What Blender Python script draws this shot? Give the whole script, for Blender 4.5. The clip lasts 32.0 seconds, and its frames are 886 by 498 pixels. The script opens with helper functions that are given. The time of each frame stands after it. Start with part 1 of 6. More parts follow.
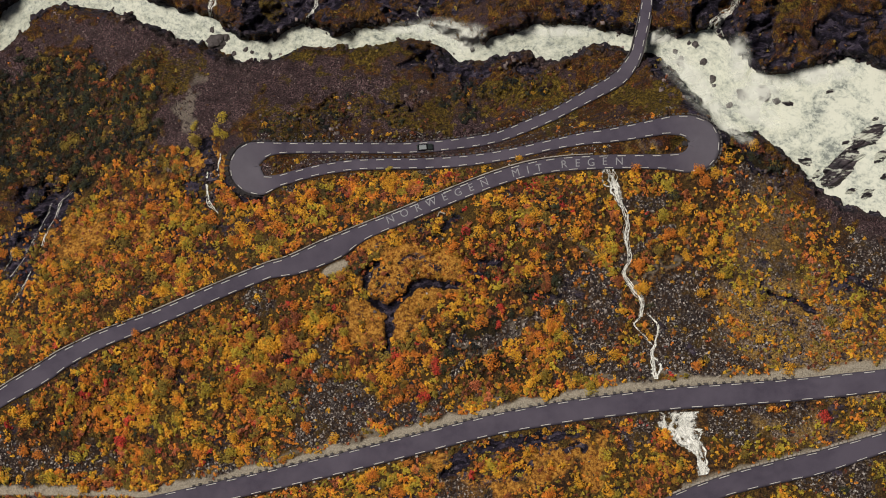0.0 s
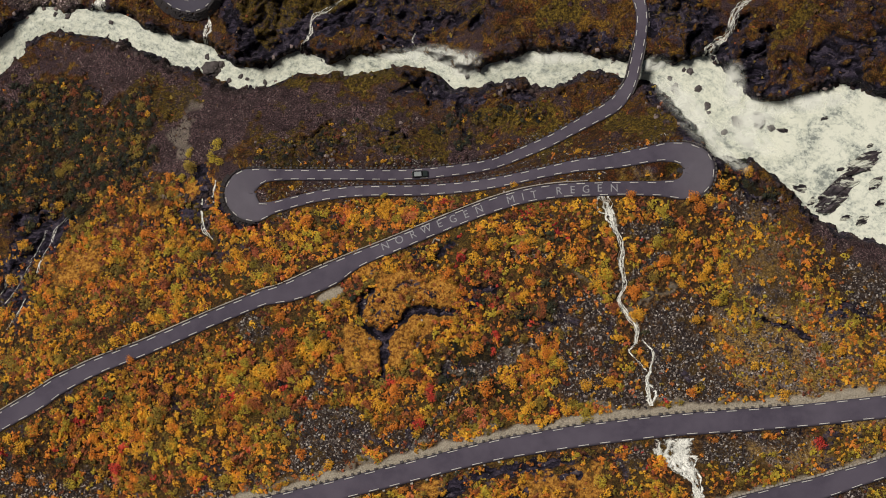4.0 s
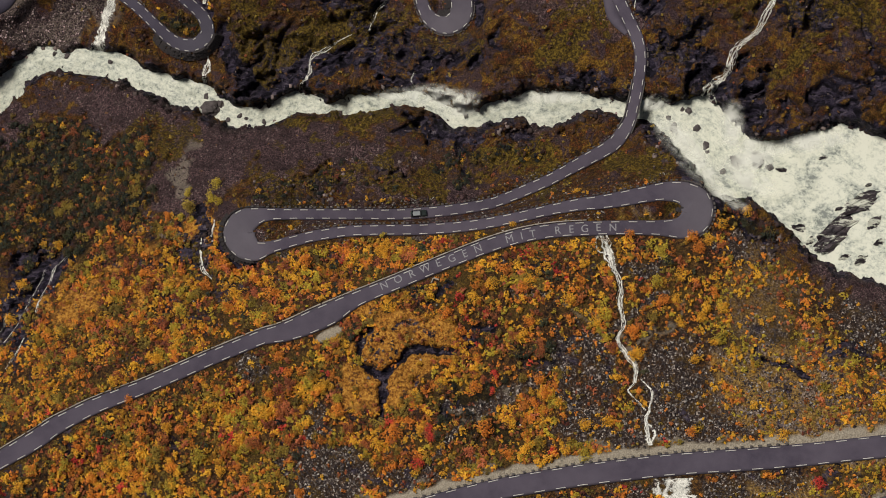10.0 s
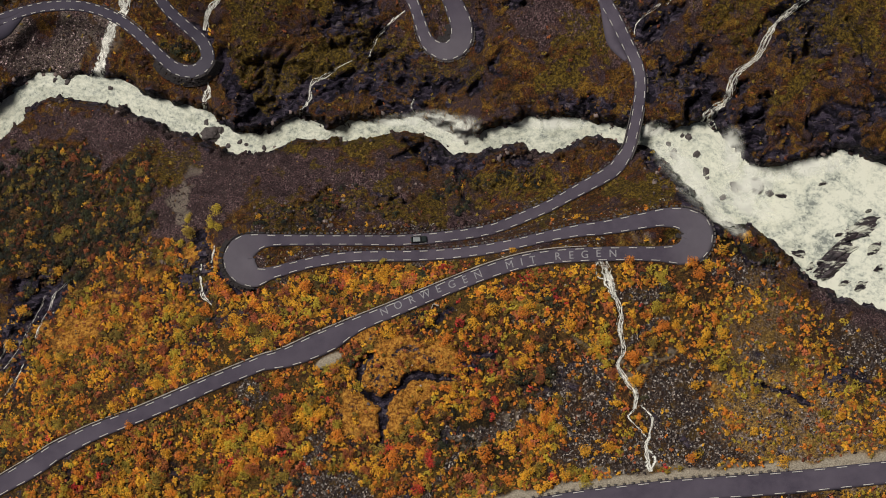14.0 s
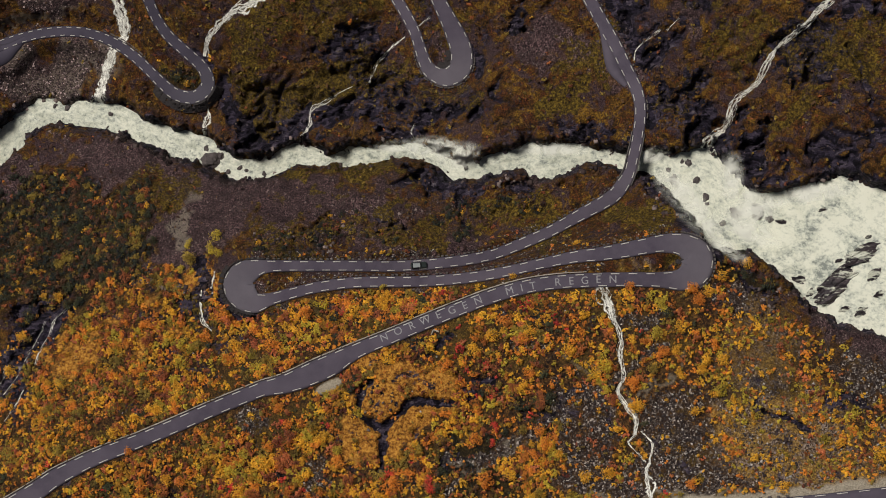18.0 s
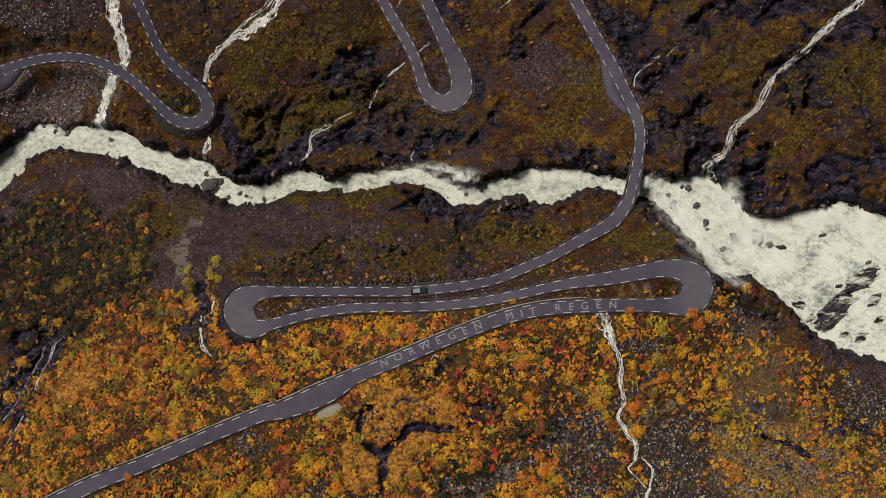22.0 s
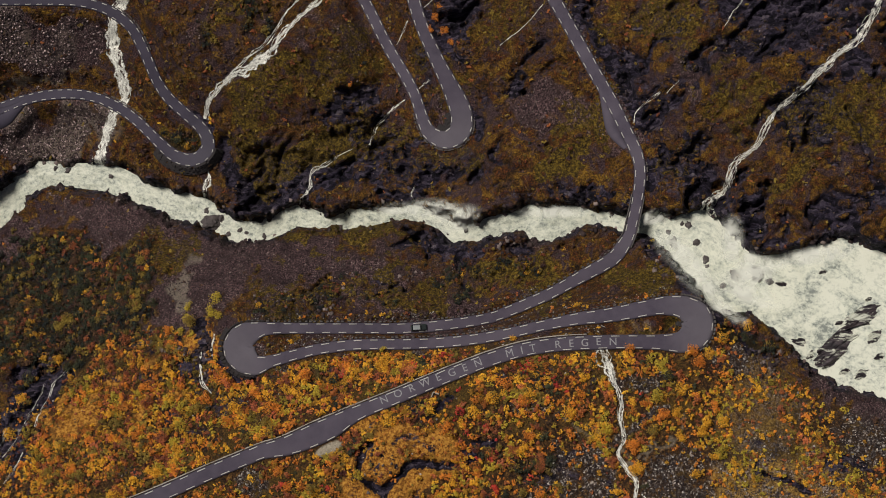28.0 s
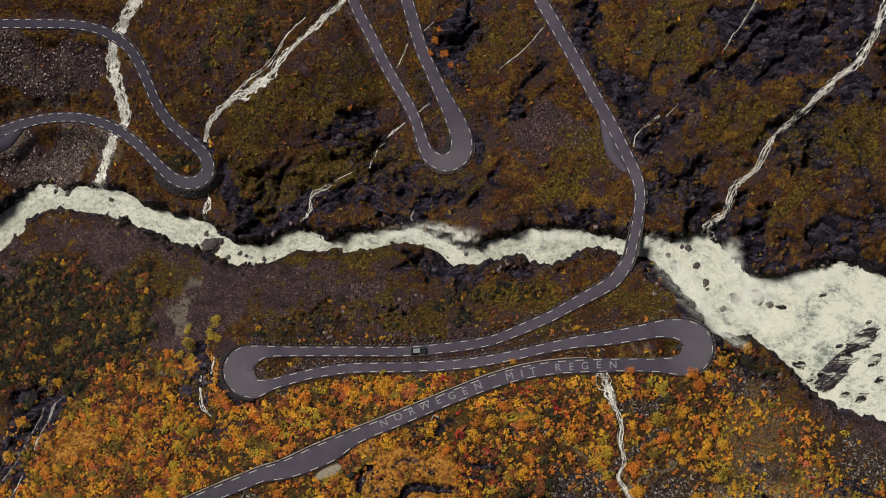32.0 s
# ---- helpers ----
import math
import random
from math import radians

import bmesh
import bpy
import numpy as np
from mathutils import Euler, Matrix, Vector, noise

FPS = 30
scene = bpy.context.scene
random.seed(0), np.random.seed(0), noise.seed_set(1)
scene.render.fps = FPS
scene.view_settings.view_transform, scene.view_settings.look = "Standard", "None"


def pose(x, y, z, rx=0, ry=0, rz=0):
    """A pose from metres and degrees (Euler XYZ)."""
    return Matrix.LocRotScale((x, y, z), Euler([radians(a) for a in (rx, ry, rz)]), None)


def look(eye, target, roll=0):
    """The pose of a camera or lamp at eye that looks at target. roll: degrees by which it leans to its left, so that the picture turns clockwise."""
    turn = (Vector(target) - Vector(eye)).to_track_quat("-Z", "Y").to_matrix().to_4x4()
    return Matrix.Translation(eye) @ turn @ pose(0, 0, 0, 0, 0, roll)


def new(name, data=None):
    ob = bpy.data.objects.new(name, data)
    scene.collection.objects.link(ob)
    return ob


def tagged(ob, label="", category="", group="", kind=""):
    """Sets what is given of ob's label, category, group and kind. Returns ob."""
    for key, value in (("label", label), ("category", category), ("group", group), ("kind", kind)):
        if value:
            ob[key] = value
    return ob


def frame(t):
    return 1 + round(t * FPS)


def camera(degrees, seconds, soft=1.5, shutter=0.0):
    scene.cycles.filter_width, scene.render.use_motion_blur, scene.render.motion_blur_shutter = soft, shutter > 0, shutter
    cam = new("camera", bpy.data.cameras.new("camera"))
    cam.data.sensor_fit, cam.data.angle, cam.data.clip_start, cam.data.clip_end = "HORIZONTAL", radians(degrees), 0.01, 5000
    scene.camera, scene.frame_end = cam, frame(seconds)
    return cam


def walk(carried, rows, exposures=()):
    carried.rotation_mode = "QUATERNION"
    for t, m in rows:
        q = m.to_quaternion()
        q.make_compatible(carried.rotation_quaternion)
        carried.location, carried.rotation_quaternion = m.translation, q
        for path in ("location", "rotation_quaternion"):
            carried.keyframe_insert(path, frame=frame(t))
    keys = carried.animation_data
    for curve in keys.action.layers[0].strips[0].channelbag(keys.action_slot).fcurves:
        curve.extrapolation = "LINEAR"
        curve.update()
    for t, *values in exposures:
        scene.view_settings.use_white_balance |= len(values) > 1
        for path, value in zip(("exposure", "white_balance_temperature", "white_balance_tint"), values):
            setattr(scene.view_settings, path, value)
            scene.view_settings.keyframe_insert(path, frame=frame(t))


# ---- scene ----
# The camera hangs high over the slope and only tilts, slowly, from the upper roads towards the valley.
EYE = (0.0, 0.0, 711.4)
cam = camera(20.0, 32.0, 0.95)
TILT = ((0, -180), (1, -168.3), (2, -156.3), (3, -144.5), (4, -132.6), (5, -120.8), (6, -109.4), (7, -98), (8, -86.3), (9, -74.5), (10, -63), (11, -51.3), (12, -39.6),
        (13, -28.2), (14, -17), (15, -5.7), (16, 5.7), (17, 17.4), (18, 28.8), (19, 40.2), (20, 51.5), (21, 62.8), (22, 74), (23, 85), (24, 96), (25, 107), (26, 117.8),
        (27, 128.5), (28, 139), (29, 149.3), (30, 159.7), (31, 170.2), (32, 180))
SWAY = ((0, 11), (1, 8.2), (2, 5.7), (3, 3.7), (4, 2.1), (5, 1.1), (6, 0.4), (7, 0))
sway = dict(SWAY)
STEP = math.degrees(1 / 4446.3)
walk(cam, [(t, pose(*EYE, a * STEP, sway.get(t, 0) * STEP, 0)) for t, a in TILT], exposures=((0, -0.19), (32, -0.28)))

# ---- light: overcast sky ----
world = bpy.data.worlds.new("overcast_sky")
scene.world = world
world.use_nodes = True
wn = world.node_tree
sky = wn.nodes.new("ShaderNodeTexSky")
sky.sky_type, sky.sun_disc, sky.sun_elevation, sky.sun_rotation = "NISHITA", False, radians(60), radians(-50)
sky.air_density, sky.dust_density, sky.altitude = 1.0, 4.0, 600
wn.links.new(sky.outputs[0], wn.nodes["Background"].inputs[0])
wn.nodes["Background"].inputs[1].default_value = 0.029
sun = new("sun", bpy.data.lights.new("sun", "SUN"))
sun.data.energy, sun.data.angle, sun.data.color = 3.9, radians(14), (1.0, 0.925, 0.86)
sun.matrix_world = look((-60, 50, 134), (0, 0, 0))

# ---- plan, in metres ----
NORTH_LEG = [(26.8, 108.6, -30, 2), (29.5, 102.9, -29.1, 2), (33.4, 96, -28, 2), (37, 89.3, -27, 1.99), (41.1, 81.6, -25.7, 1.99), (45, 74.2, -24.6, 1.99), (50.1, 64.9,
    -23.1, 1.98), (53.4, 57.9, -22, 1.9), (56.3, 51.6, -21, 1.89), (57.4, 47.1, -20.3, 1.73), (57.4, 42.9, -19.7, 1.73), (56.9, 39.3, -19.2, 1.73), (56, 34.6, -18.5,
    1.72), (55.1, 31, -18, 1.72)]
FIRST_LEG = [(54.2, 27.4, -17.5, 1.75), (52.4, 23.9, -17, 2.05), (49.8, 20.5, -16.5, 2.13), (46.1, 18, -15.9, 2.04), (42.2, 15.9, -15.4, 1.96), (33.9, 11.4, -14.2, 1.75),
    (30.5, 9.6, -13.7, 1.74), (23.8, 6.7, -12.7, 1.74), (16.3, 3.7, -11.7, 1.63), (11.5, 2.4, -11.1, 1.62), (2.6, 1, -9.9, 1.62), (-11.2, -0.2, -8.1, 1.62), (-24.9, -0.2,
    -6.4, 1.61), (-34.5, -0.2, -5.1, 1.61), (-41.4, -0.2, -4.2, 1.61)]
WEST_TURN = [(-46.8, -0.2, -3.5, 1.69), (-50.8, -0.4, -3.2, 2.01), (-53.5, -1, -3, 2.81), (-56.5, -2.6, -2.7, 4.02), (-57.9, -5.5, -2.5, 4.66), (-56.5, -8.8, -2.2, 4.25),
    (-53.1, -10.6, -1.9, 3.05), (-49.6, -9.8, -1.7, 1.92), (-45.2, -8.6, -1.3, 1.68)]
SECOND_LEG = [(-40.7, -7.4, -1, 1.6), (-36, -6.3, -0.7, 1.6), (-26.7, -5, -0.1, 1.6), (-17.4, -4.7, 0.6, 1.6), (-8.3, -4.6, 1.2, 1.6), (1.1, -4.1, 1.8, 1.6), (10.2, -3.1,
    2.4, 1.59), (19.6, -1.4, 3.1, 1.59), (28.8, 0.7, 3.7, 1.59), (38.2, 2.5, 4.3, 1.83), (43.1, 3, 4.7, 1.99), (50.2, 4.1, 5.2, 2.22), (57.6, 5.5, 5.7, 2.38)]
EAST_TURN = [(62.5, 6.2, 6, 2.7), (67.6, 5.6, 6.2, 3.33), (71, 2.9, 6.4, 4.44), (70.7, -1.4, 6.6, 4.6), (66.9, -4, 6.8, 3.17), (60.8, -4.1, 7.1, 2.22), (51, -4, 7.6,
    2.06)]
THIRD_LEG = [(41.3, -4.2, 8, 2.06), (31.1, -4.8, 8.6, 2.05), (22.3, -6.2, 9.2, 2.05), (13.3, -8.8, 9.8, 2.05), (4.3, -12.2, 10.4, 2.05), (-4.6, -15.8, 11, 2.05), (-13.5,
    -19.5, 11.6, 2.05), (-22.2, -23, 12.1, 2.12), (-26.7, -25.2, 12.5, 2.52), (-31.1, -27.7, 12.8, 3.14), (-35.8, -29.8, 13.1, 3.22), (-40.8, -31.9, 13.4, 2.98), (-45.2,
    -33.3, 13.7, 2.59), (-49.9, -34.3, 14, 2.2), (-54.6, -36.1, 14.3, 2.12), (-64.1, -40, 15, 2.11)]
THIRD_LEG_WEST = [(-73.5, -44.1, 15.6, 2.11), (-83.2, -48.2, 16.3, 2.11), (-88.4, -50.2, 16.7, 2.19), (-93.2, -52, 17, 2.19), (-97.9, -54, 17.3, 2.26), (-102.5, -56.3,
    17.6, 2.34), (-107.3, -58.9, 18, 2.5), (-111.6, -61.9, 18.3, 2.65), (-116.2, -64.7, 18.6, 2.65), (-121, -67.4, 19, 2.49), (-126.7, -71, 19.4, 2.33), (-134.4, -75.7,
    20, 2.33)]
UPPER_ROAD = [(-82.1, -98.5, 28, 2.92), (-71.3, -96, 28.4, 2.92), (-62, -93.9, 28.8, 2.92), (-54.3, -92.1, 29, 2.84), (-47.4, -90.5, 29.3, 2.84), (-41.7, -89.1, 29.5,
    2.84), (-30.3, -86.3, 30, 2.84), (-19, -83.4, 30.4, 2.83), (-7.8, -80.5, 30.8, 2.83), (3.4, -77.5, 31.2, 2.83), (14.7, -74.8, 31.7, 2.9), (26.1, -72.7, 32.1, 2.98),
    (38, -70.8, 32.5, 3.05), (49.9, -69.3, 33, 3.05), (62.1, -67.9, 33.4, 3.05), (74.4, -67, 33.9, 3.12), (86.6, -66.1, 34.4, 3.12), (98.9, -65, 34.8, 3.12), (111.5,
    -63.6, 35.3, 3.12), (121, -62.5, 35.7, 3.12), (130, -61.4, 36, 3.11)]
TOP_ROAD = [(56.4, -97.1, 44, 2.85), (63.2, -94.3, 43.4, 2.85), (68.6, -92.3, 43, 2.86), (74.3, -90.4, 42.5, 2.86), (80.2, -88.8, 42, 2.94), (86.3, -87.4, 41.5, 3.01),
    (92.4, -86, 41, 3.17), (98.7, -84.7, 40.5, 3.17), (104.8, -82.9, 40, 3.1), (110.8, -81.1, 39.5, 2.87), (117.4, -79.1, 39, 2.8), (129.6, -75.3, 38, 2.8)]
VALLEY_LOOP_WEST = [(-30.6, 114.3, -52, 1.8), (-28.1, 108.8, -51.6, 1.8), (-26.2, 104.1, -51.2, 1.8), (-24.2, 100.1, -50.9, 1.8), (-21.8, 95.5, -50.6, 1.8), (-19.2, 90.1,
    -50.1, 1.8), (-16.6, 85.1, -49.8, 1.8), (-13.7, 80.1, -49.4, 1.8), (-10.9, 75.4, -49, 1.8), (-8.5, 70.4, -48.6, 1.79), (-7, 65.8, -48.3, 1.88), (-5.5, 61.3, -47.9,
    2.05), (-3.4, 58.4, -47.7, 2.39), (1, 56.8, -47.3, 2.9), (5.1, 59.5, -47, 3.41), (5.5, 64.6, -46.5, 3.41), (3.7, 69.7, -46.1, 3.07)]
VALLEY_LOOP_EAST = [(1.5, 74.2, -45.6, 2.64), (-1, 79.1, -45.1, 2.3), (-3.4, 84.2, -44.6, 2.13), (-5.6, 88.9, -44.2, 2.04), (-7.5, 94.1, -43.7, 2.04), (-9.2, 100, -43.1,
    2.04), (-10.7, 105.3, -42.6, 2.04), (-12.2, 112, -42, 2.03)]
LOWEST_LOOP_NORTH = [(-141.1, 99.3, -50, 1.63), (-133.6, 99.6, -50.9, 1.63), (-126.5, 99.7, -51.8, 1.63), (-119.8, 99.8, -52.6, 1.63), (-113, 99.7, -53.4, 1.63), (-108.3,
    99, -54, 1.64), (-104.4, 97.9, -54.5, 1.64), (-101, 96.3, -54.9, 1.72), (-98.1, 94.3, -55.3, 1.72), (-95.8, 92.1, -55.7, 1.73), (-94.1, 89.6, -56.1, 1.73), (-92.7,
    86.9, -56.4, 1.73), (-90.2, 81.2, -57.2, 1.73), (-87.7, 75.4, -57.9, 1.73), (-84.3, 70.5, -58.7, 1.82), (-79.6, 66.1, -59.4, 1.82), (-74.8, 61.8, -60.2, 1.91),
    (-72.8, 58.7, -60.6, 2.08), (-72.4, 55.6, -61, 2.17)]
LOWEST_LOOP_SOUTH = [(-74.2, 53, -61.5, 2.17), (-77.2, 51.7, -62, 2.09), (-80.4, 52, -62.4, 2.09), (-83.4, 53.3, -62.9, 2), (-85.9, 55.4, -63.4, 1.92), (-88, 57.4, -63.8,
    1.83), (-90.4, 59.8, -64.3, 1.74), (-93.2, 62.5, -64.9, 1.75), (-95.4, 64.5, -65.3, 1.75), (-100, 67.9, -66.2, 1.75), (-105, 70.4, -67, 1.66), (-107.9, 71.4, -67.4,
    1.66), (-111.1, 72.2, -67.9, 1.67), (-114.7, 72.6, -68.4, 1.67), (-118.3, 72.7, -68.9, 1.67), (-121.9, 72.5, -69.5, 1.67), (-125.5, 72.1, -70, 1.67), (-129.1, 71.3,
    -70.5, 1.67), (-132.7, 70.4, -71.1, 1.76), (-136.7, 69, -71.7, 1.85), (-145.4, 66.2, -73, 1.85)]
RIVER_WEST = [(-162.1, 25.6, -95, 5.44), (-150.3, 31.7, -89.6, 5.04), (-140.4, 37.4, -85, 4.3), (-134.8, 42.7, -83.2, 3.93), (-126.4, 48.3, -81, 3.39), (-116.2, 47.8,
    -78.7, 2.84), (-104.3, 46.6, -76, 3.19), (-92.4, 41.4, -72.8, 2.82), (-81.5, 37.4, -69.9, 3.51), (-74.3, 35.8, -68.1, 2.98), (-67.1, 31.5, -66, 3.67), (-60, 29.6,
    -63.5, 3.14), (-51, 31.4, -60.4, 2.26), (-44.8, 34.1, -58, 2.42), (-35.1, 32.2, -54.3, 1.81), (-26.4, 33.4, -51, 2.57), (-16, 33.9, -47, 1.36), (-8.3, 34.4, -44.7,
    1.7), (-0.7, 31.2, -42.4, 1.3), (6.4, 27.6, -40, 2.4)]
RIVER_EAST = [(16.2, 30.3, -37.5, 2.36), (24.5, 31.7, -35.3, 3.69), (29.5, 30.5, -34, 4.53), (37, 31.6, -32.4, 3.35), (43.6, 32.4, -31.1, 2.34), (53.5, 30.6, -29, 2),
    (60.7, 30.2, -26.3, 2.16), (66.3, 28, -24, 4.8), (74.8, 24.2, -21.3, 8.24), (82.2, 15.4, -18, 9.02), (91.6, 12.7, -14.5, 7.84), (100.1, 9.9, -11.2, 12.68), (108.6,
    7.4, -8, 18.12), (118.3, 3.1, -3.5, 19.46), (130.2, -2.7, 2, 17.87), (144.7, -10.3, 9, 17.69)]
EAST_PULL_IN = [(45.7, 72, -24.5, 0.5), (47.1, 67.1, -23.7, 0.99), (48.6, 62.1, -23, 1.82), (49.8, 57.9, -22.3, 1.98), (51.6, 54.7, -21.7, 1.32), (53.4, 52.4, -21.3,
    0.66)]
WEST_LAY_BY = [(-130.1, 70.8, -71.2, 0.7), (-134.2, 67.8, -71.9, 1.94), (-137.7, 65.8, -72.5, 3.17), (-145.5, 63.4, -73.6, 3.53)]
SOUTH_HEIGHTS = [(-136.6, -45.1, -8), (-121.9, -86.9, 20), (-120.9, -104.7, 26), (-91.3, -71.8, 16), (-58.6, -94.8, 33), (-44.2, -58.9, 20), (2.5, -43.4, 19), (-0.6, -63,
    27), (56.8, -35.6, 21), (56.2, -55.1, 29), (95.5, -35.5, 22), (121.4, -31.1, 16), (118.9, -52, 30), (128.1, -92.6, 46), (2.4, -93.5, 40), (32.6, -84.4, 40), (-93.2,
    -31.8, 2), (-69.6, -22.3, -2), (-29.4, -15.8, 2), (82.1, -3, 4), (103.6, -18.8, 9), (-78.3, -11.2, -8), (122.8, -18.8, 8)]
WEST_HEIGHTS = [(-129.3, -13, -22), (-149.4, 0.2, -40), (-115, 3.5, -36), (-125.9, 24.5, -62), (-89, 13.5, -30), (-100.7, 31.2, -55), (-59.4, 10, -14), (-38.5, 15, -20),
    (-77.5, 25.8, -48), (-13.7, 13.3, -16), (-22.3, 25.2, -30), (19.1, 19.9, -20), (35.3, 19.8, -16), (-4, 21.8, -28), (59.1, 14.7, -6), (34.8, 5, -4)]
NORTH_HEIGHTS = [(-31.1, 88, -40), (19.4, 87.3, -34), (52.3, 96.2, -25), (75.4, 84.3, -8), (83.3, 67.9, -6), (112.6, 88.2, 12), (128, 66, 14), (122.9, 35, 7), (99.4,
    35.7, -6), (-56.3, 96.2, -38), (-57.2, 63.5, -50), (-82.4, 88.8, -46), (-118.7, 86.9, -60), (-121.4, 60.5, -78), (-77.2, 59.3, -62), (-22.9, 48, -48), (-38.4, 55,
    -50), (19.4, 53.7, -32), (35.9, 70, -28), (65, 47.7, -18), (67.7, 68.5, -12), (-54.2, 41.6, -56), (2.7, 40.6, -38), (42.5, 44.9, -26), (-81.8, 111.7, -40), (2.7,
    111.4, -38), (98, 108.3, 4), (-134.3, 116.6, -50)]
SCREE = [(-42, 17.5, 36.3, 7.9, -2, 1), (-4, 16.7, 14.9, 5, -5, 0.6), (72, 69.9, 4.2, 6.8, 0, 0.75), (-73.2, 10.1, 18.1, 12.4, 20, 1),
    (-99.1, 33, 19, 7.8, -20, 0.9), (38.8, -44.7, 8, 17, 6, 1), (59.6, -45.4, 8, 16.2, -8, 0.95), (70, -52.8, 9.2, 6.1, 20, 0.7), (60.6, -60.3, 23, 4.6, 5, 1),
    (54.3, -16.3, 5.5, 4.4, 0, 0.8), (-25.3, -71.6, 17, 5.9, 12, 0.75), (-34.5, -78.5, 13.9, 3.4, 14, 0.8), (-106.1, -89, 14, 3.4, 8, 0.9),
    (-59.1, -86.1, 13.9, 2.5, 14, 0.9), (-36.9, -74.8, 9.3, 6.2, 30, 0.8)]
SCREE += [(-6.7, -75, 15.3, 2.1, 14, 0.8), (51.1, -75.8, 9.1, 4.6, 10, 0.7), (82.8, -74.2, 18.2, 3.8, 8, 0.7), (113.5, -15.7, 20.6, 4.4, -22, 0.9),
    (81.5, -12.5, 7.9, 6.3, -30, 0.5), (-120.4, 86.9, 19.1, 12.1, 0, 1), (-123.2, 60.5, 19.5, 9.8, -5, 1), (48.9, 63, 6.6, 11.6, -10, 0.6),
    (29.4, 63.6, 10, 10, 0, 0.7)]
SCREE_FEW = [(-1.2, 64, 2.2, 7, 14, 1), (120, -28, 11, 8, -30, 0.95), (-46, -5.2, 8, 1.8, 6, 1), (-20, -3.2, 26, 1.1, 3, 0.9), (12.4, -53.5, 14, 2.2, 33, 0.9),
    (-32.5, -65, 2.6, 8, -8, 1), (-51, -44.6, 3.4, 4.6, 0, 0.9), (70.7, -56.4, 15, 5, 3, 1), (57.9, 1.3, 8.7, 1.4, -5, 0.8), (5.4, -92, 9.1, 4.5, 20, 0.8),
    (82.7, -77.1, 18.2, 3.3, 8, 0.8), (107.7, -89.4, 13.5, 6, 12, 1), (91.3, -52, 10.7, 6.1, 0, 0.6), (-77.2, 24, 10.2, 5.1, -25, 0.8),
    (-121.8, -89.9, 14, 7.8, 0, 0.7)]
SCREE_FEW += [(-29.6, 95.5, 10.2, 15.3, -20, 0.5), (-50.4, -3, 4.8, 1.3, 5, 1), (-126.9, 31.7, 10.5, 3.5, 30, 0.9), (-68.2, 91.4, 10.1, 8.4, -30, 0.5),
    (25.7, 24.9, 9.9, 4.1, 0, 0.4), (-13.6, 5, 24.3, 3.2, -3, 0.7), (112.8, -51.9, 7.7, 9.2, 0, 0.5), (33.2, -59.8, 5.4, 6.1, 0, 0.7),
    (22.9, -15.5, 9.4, 3.4, 0, 0.4), (95.4, -37, 29.4, 23.2, 0, 0.3)]
ROCK = [(-56, 43.4, 19, 8.6, -10, 1), (-14.3, 47.9, 32.4, 7.7, -5, 1), (35.8, 39.1, 18.2, 3.6, 0, 0.9), (69.7, 44.3, 12.3, 11.5, 25, 1),
    (99.3, 29.2, 21, 6.5, 5, 0.6), (117.1, 35.2, 11.1, 17.5, -20, 0.4), (92, 89.6, 20.8, 9.6, -10, 1), (2.7, 91.4, 10.1, 11.8, -10, 1),
    (-31.4, 63.3, 10.2, 7.7, 10, 1), (-21.2, 56.6, 15.4, 6.8, 0, 0.9), (56.8, 69.2, 4.6, 18.1, 22, 0.9), (104.3, 70.1, 9.5, 14.3, -30, 0.6),
    (-118.1, -19.4, 16.3, 7.3, 38, 1), (-125.6, -29.1, 9.7, 9.7, 30, 1), (87.6, 77.2, 38.5, 20.9, 10, 0.7)]
ROCK += [(55.7, 12.2, 11.3, 4.2, -20, 0.75), (7.6, 17.5, 11.6, 4, -5, 0.6), (-11.6, -31.1, 9.4, 6.3, 35, 0.6), (-2.3, 26.9, 10, 4, -15, 0.9)]
ROCK_FEW = [(104, 92, 26, 10, -8, 1), (112, 72, 7, 13, -30, 0.9), (118, 44, 7, 9, 0, 0.8), (-68, -9, 5, 8.5, 0, 0.9), (64.0, 20.5, 5.5, 12, 33, 1),
    (-82, -5.2, 8, 1.8, 8, 0.9), (-118.5, -36, 5, 9, 30, 0.6), (-36, 7.5, 9, 1.6, 12, 0.7), (-12.5, 15.2, 8, 1.3, 18, 0.8), (2, -61, 4, 1.6, 40, 0.8),
    (-14.6, -46.5, 9.3, 3.1, 20, 0.7), (7.2, -38, 7, 3.1, 25, 0.9), (-20.9, -38.8, 3.9, 7, -20, 0.8), (-67.5, -9.5, 3.5, 8.1, 0, 0.4),
    (19.2, 27.4, 11.6, 3.6, -5, 0.7)]
ROCK_FEW += [(65.8, 21.2, 7.3, 7.3, -35, 0.8), (34.3, 93.3, 5, 10, -20, 0.7), (24.4, 73.8, 5, 10, -20, 0.7), (35.9, 55, 6.6, 6.6, 0, 0.5),
    (10, -84.9, 10.6, 2.7, 20, 1), (26.6, -82.4, 12.1, 1.8, 12, 0.9), (109.6, -37.1, 6.2, 2.2, -25, 0.8), (101.3, -41.5, 9.3, 1.9, -20, 0.6),
    (-12.9, -69.1, 3.1, 7.7, -30, 0.4), (108, 1.8, 14.4, 4.8, 15, 0.5)]
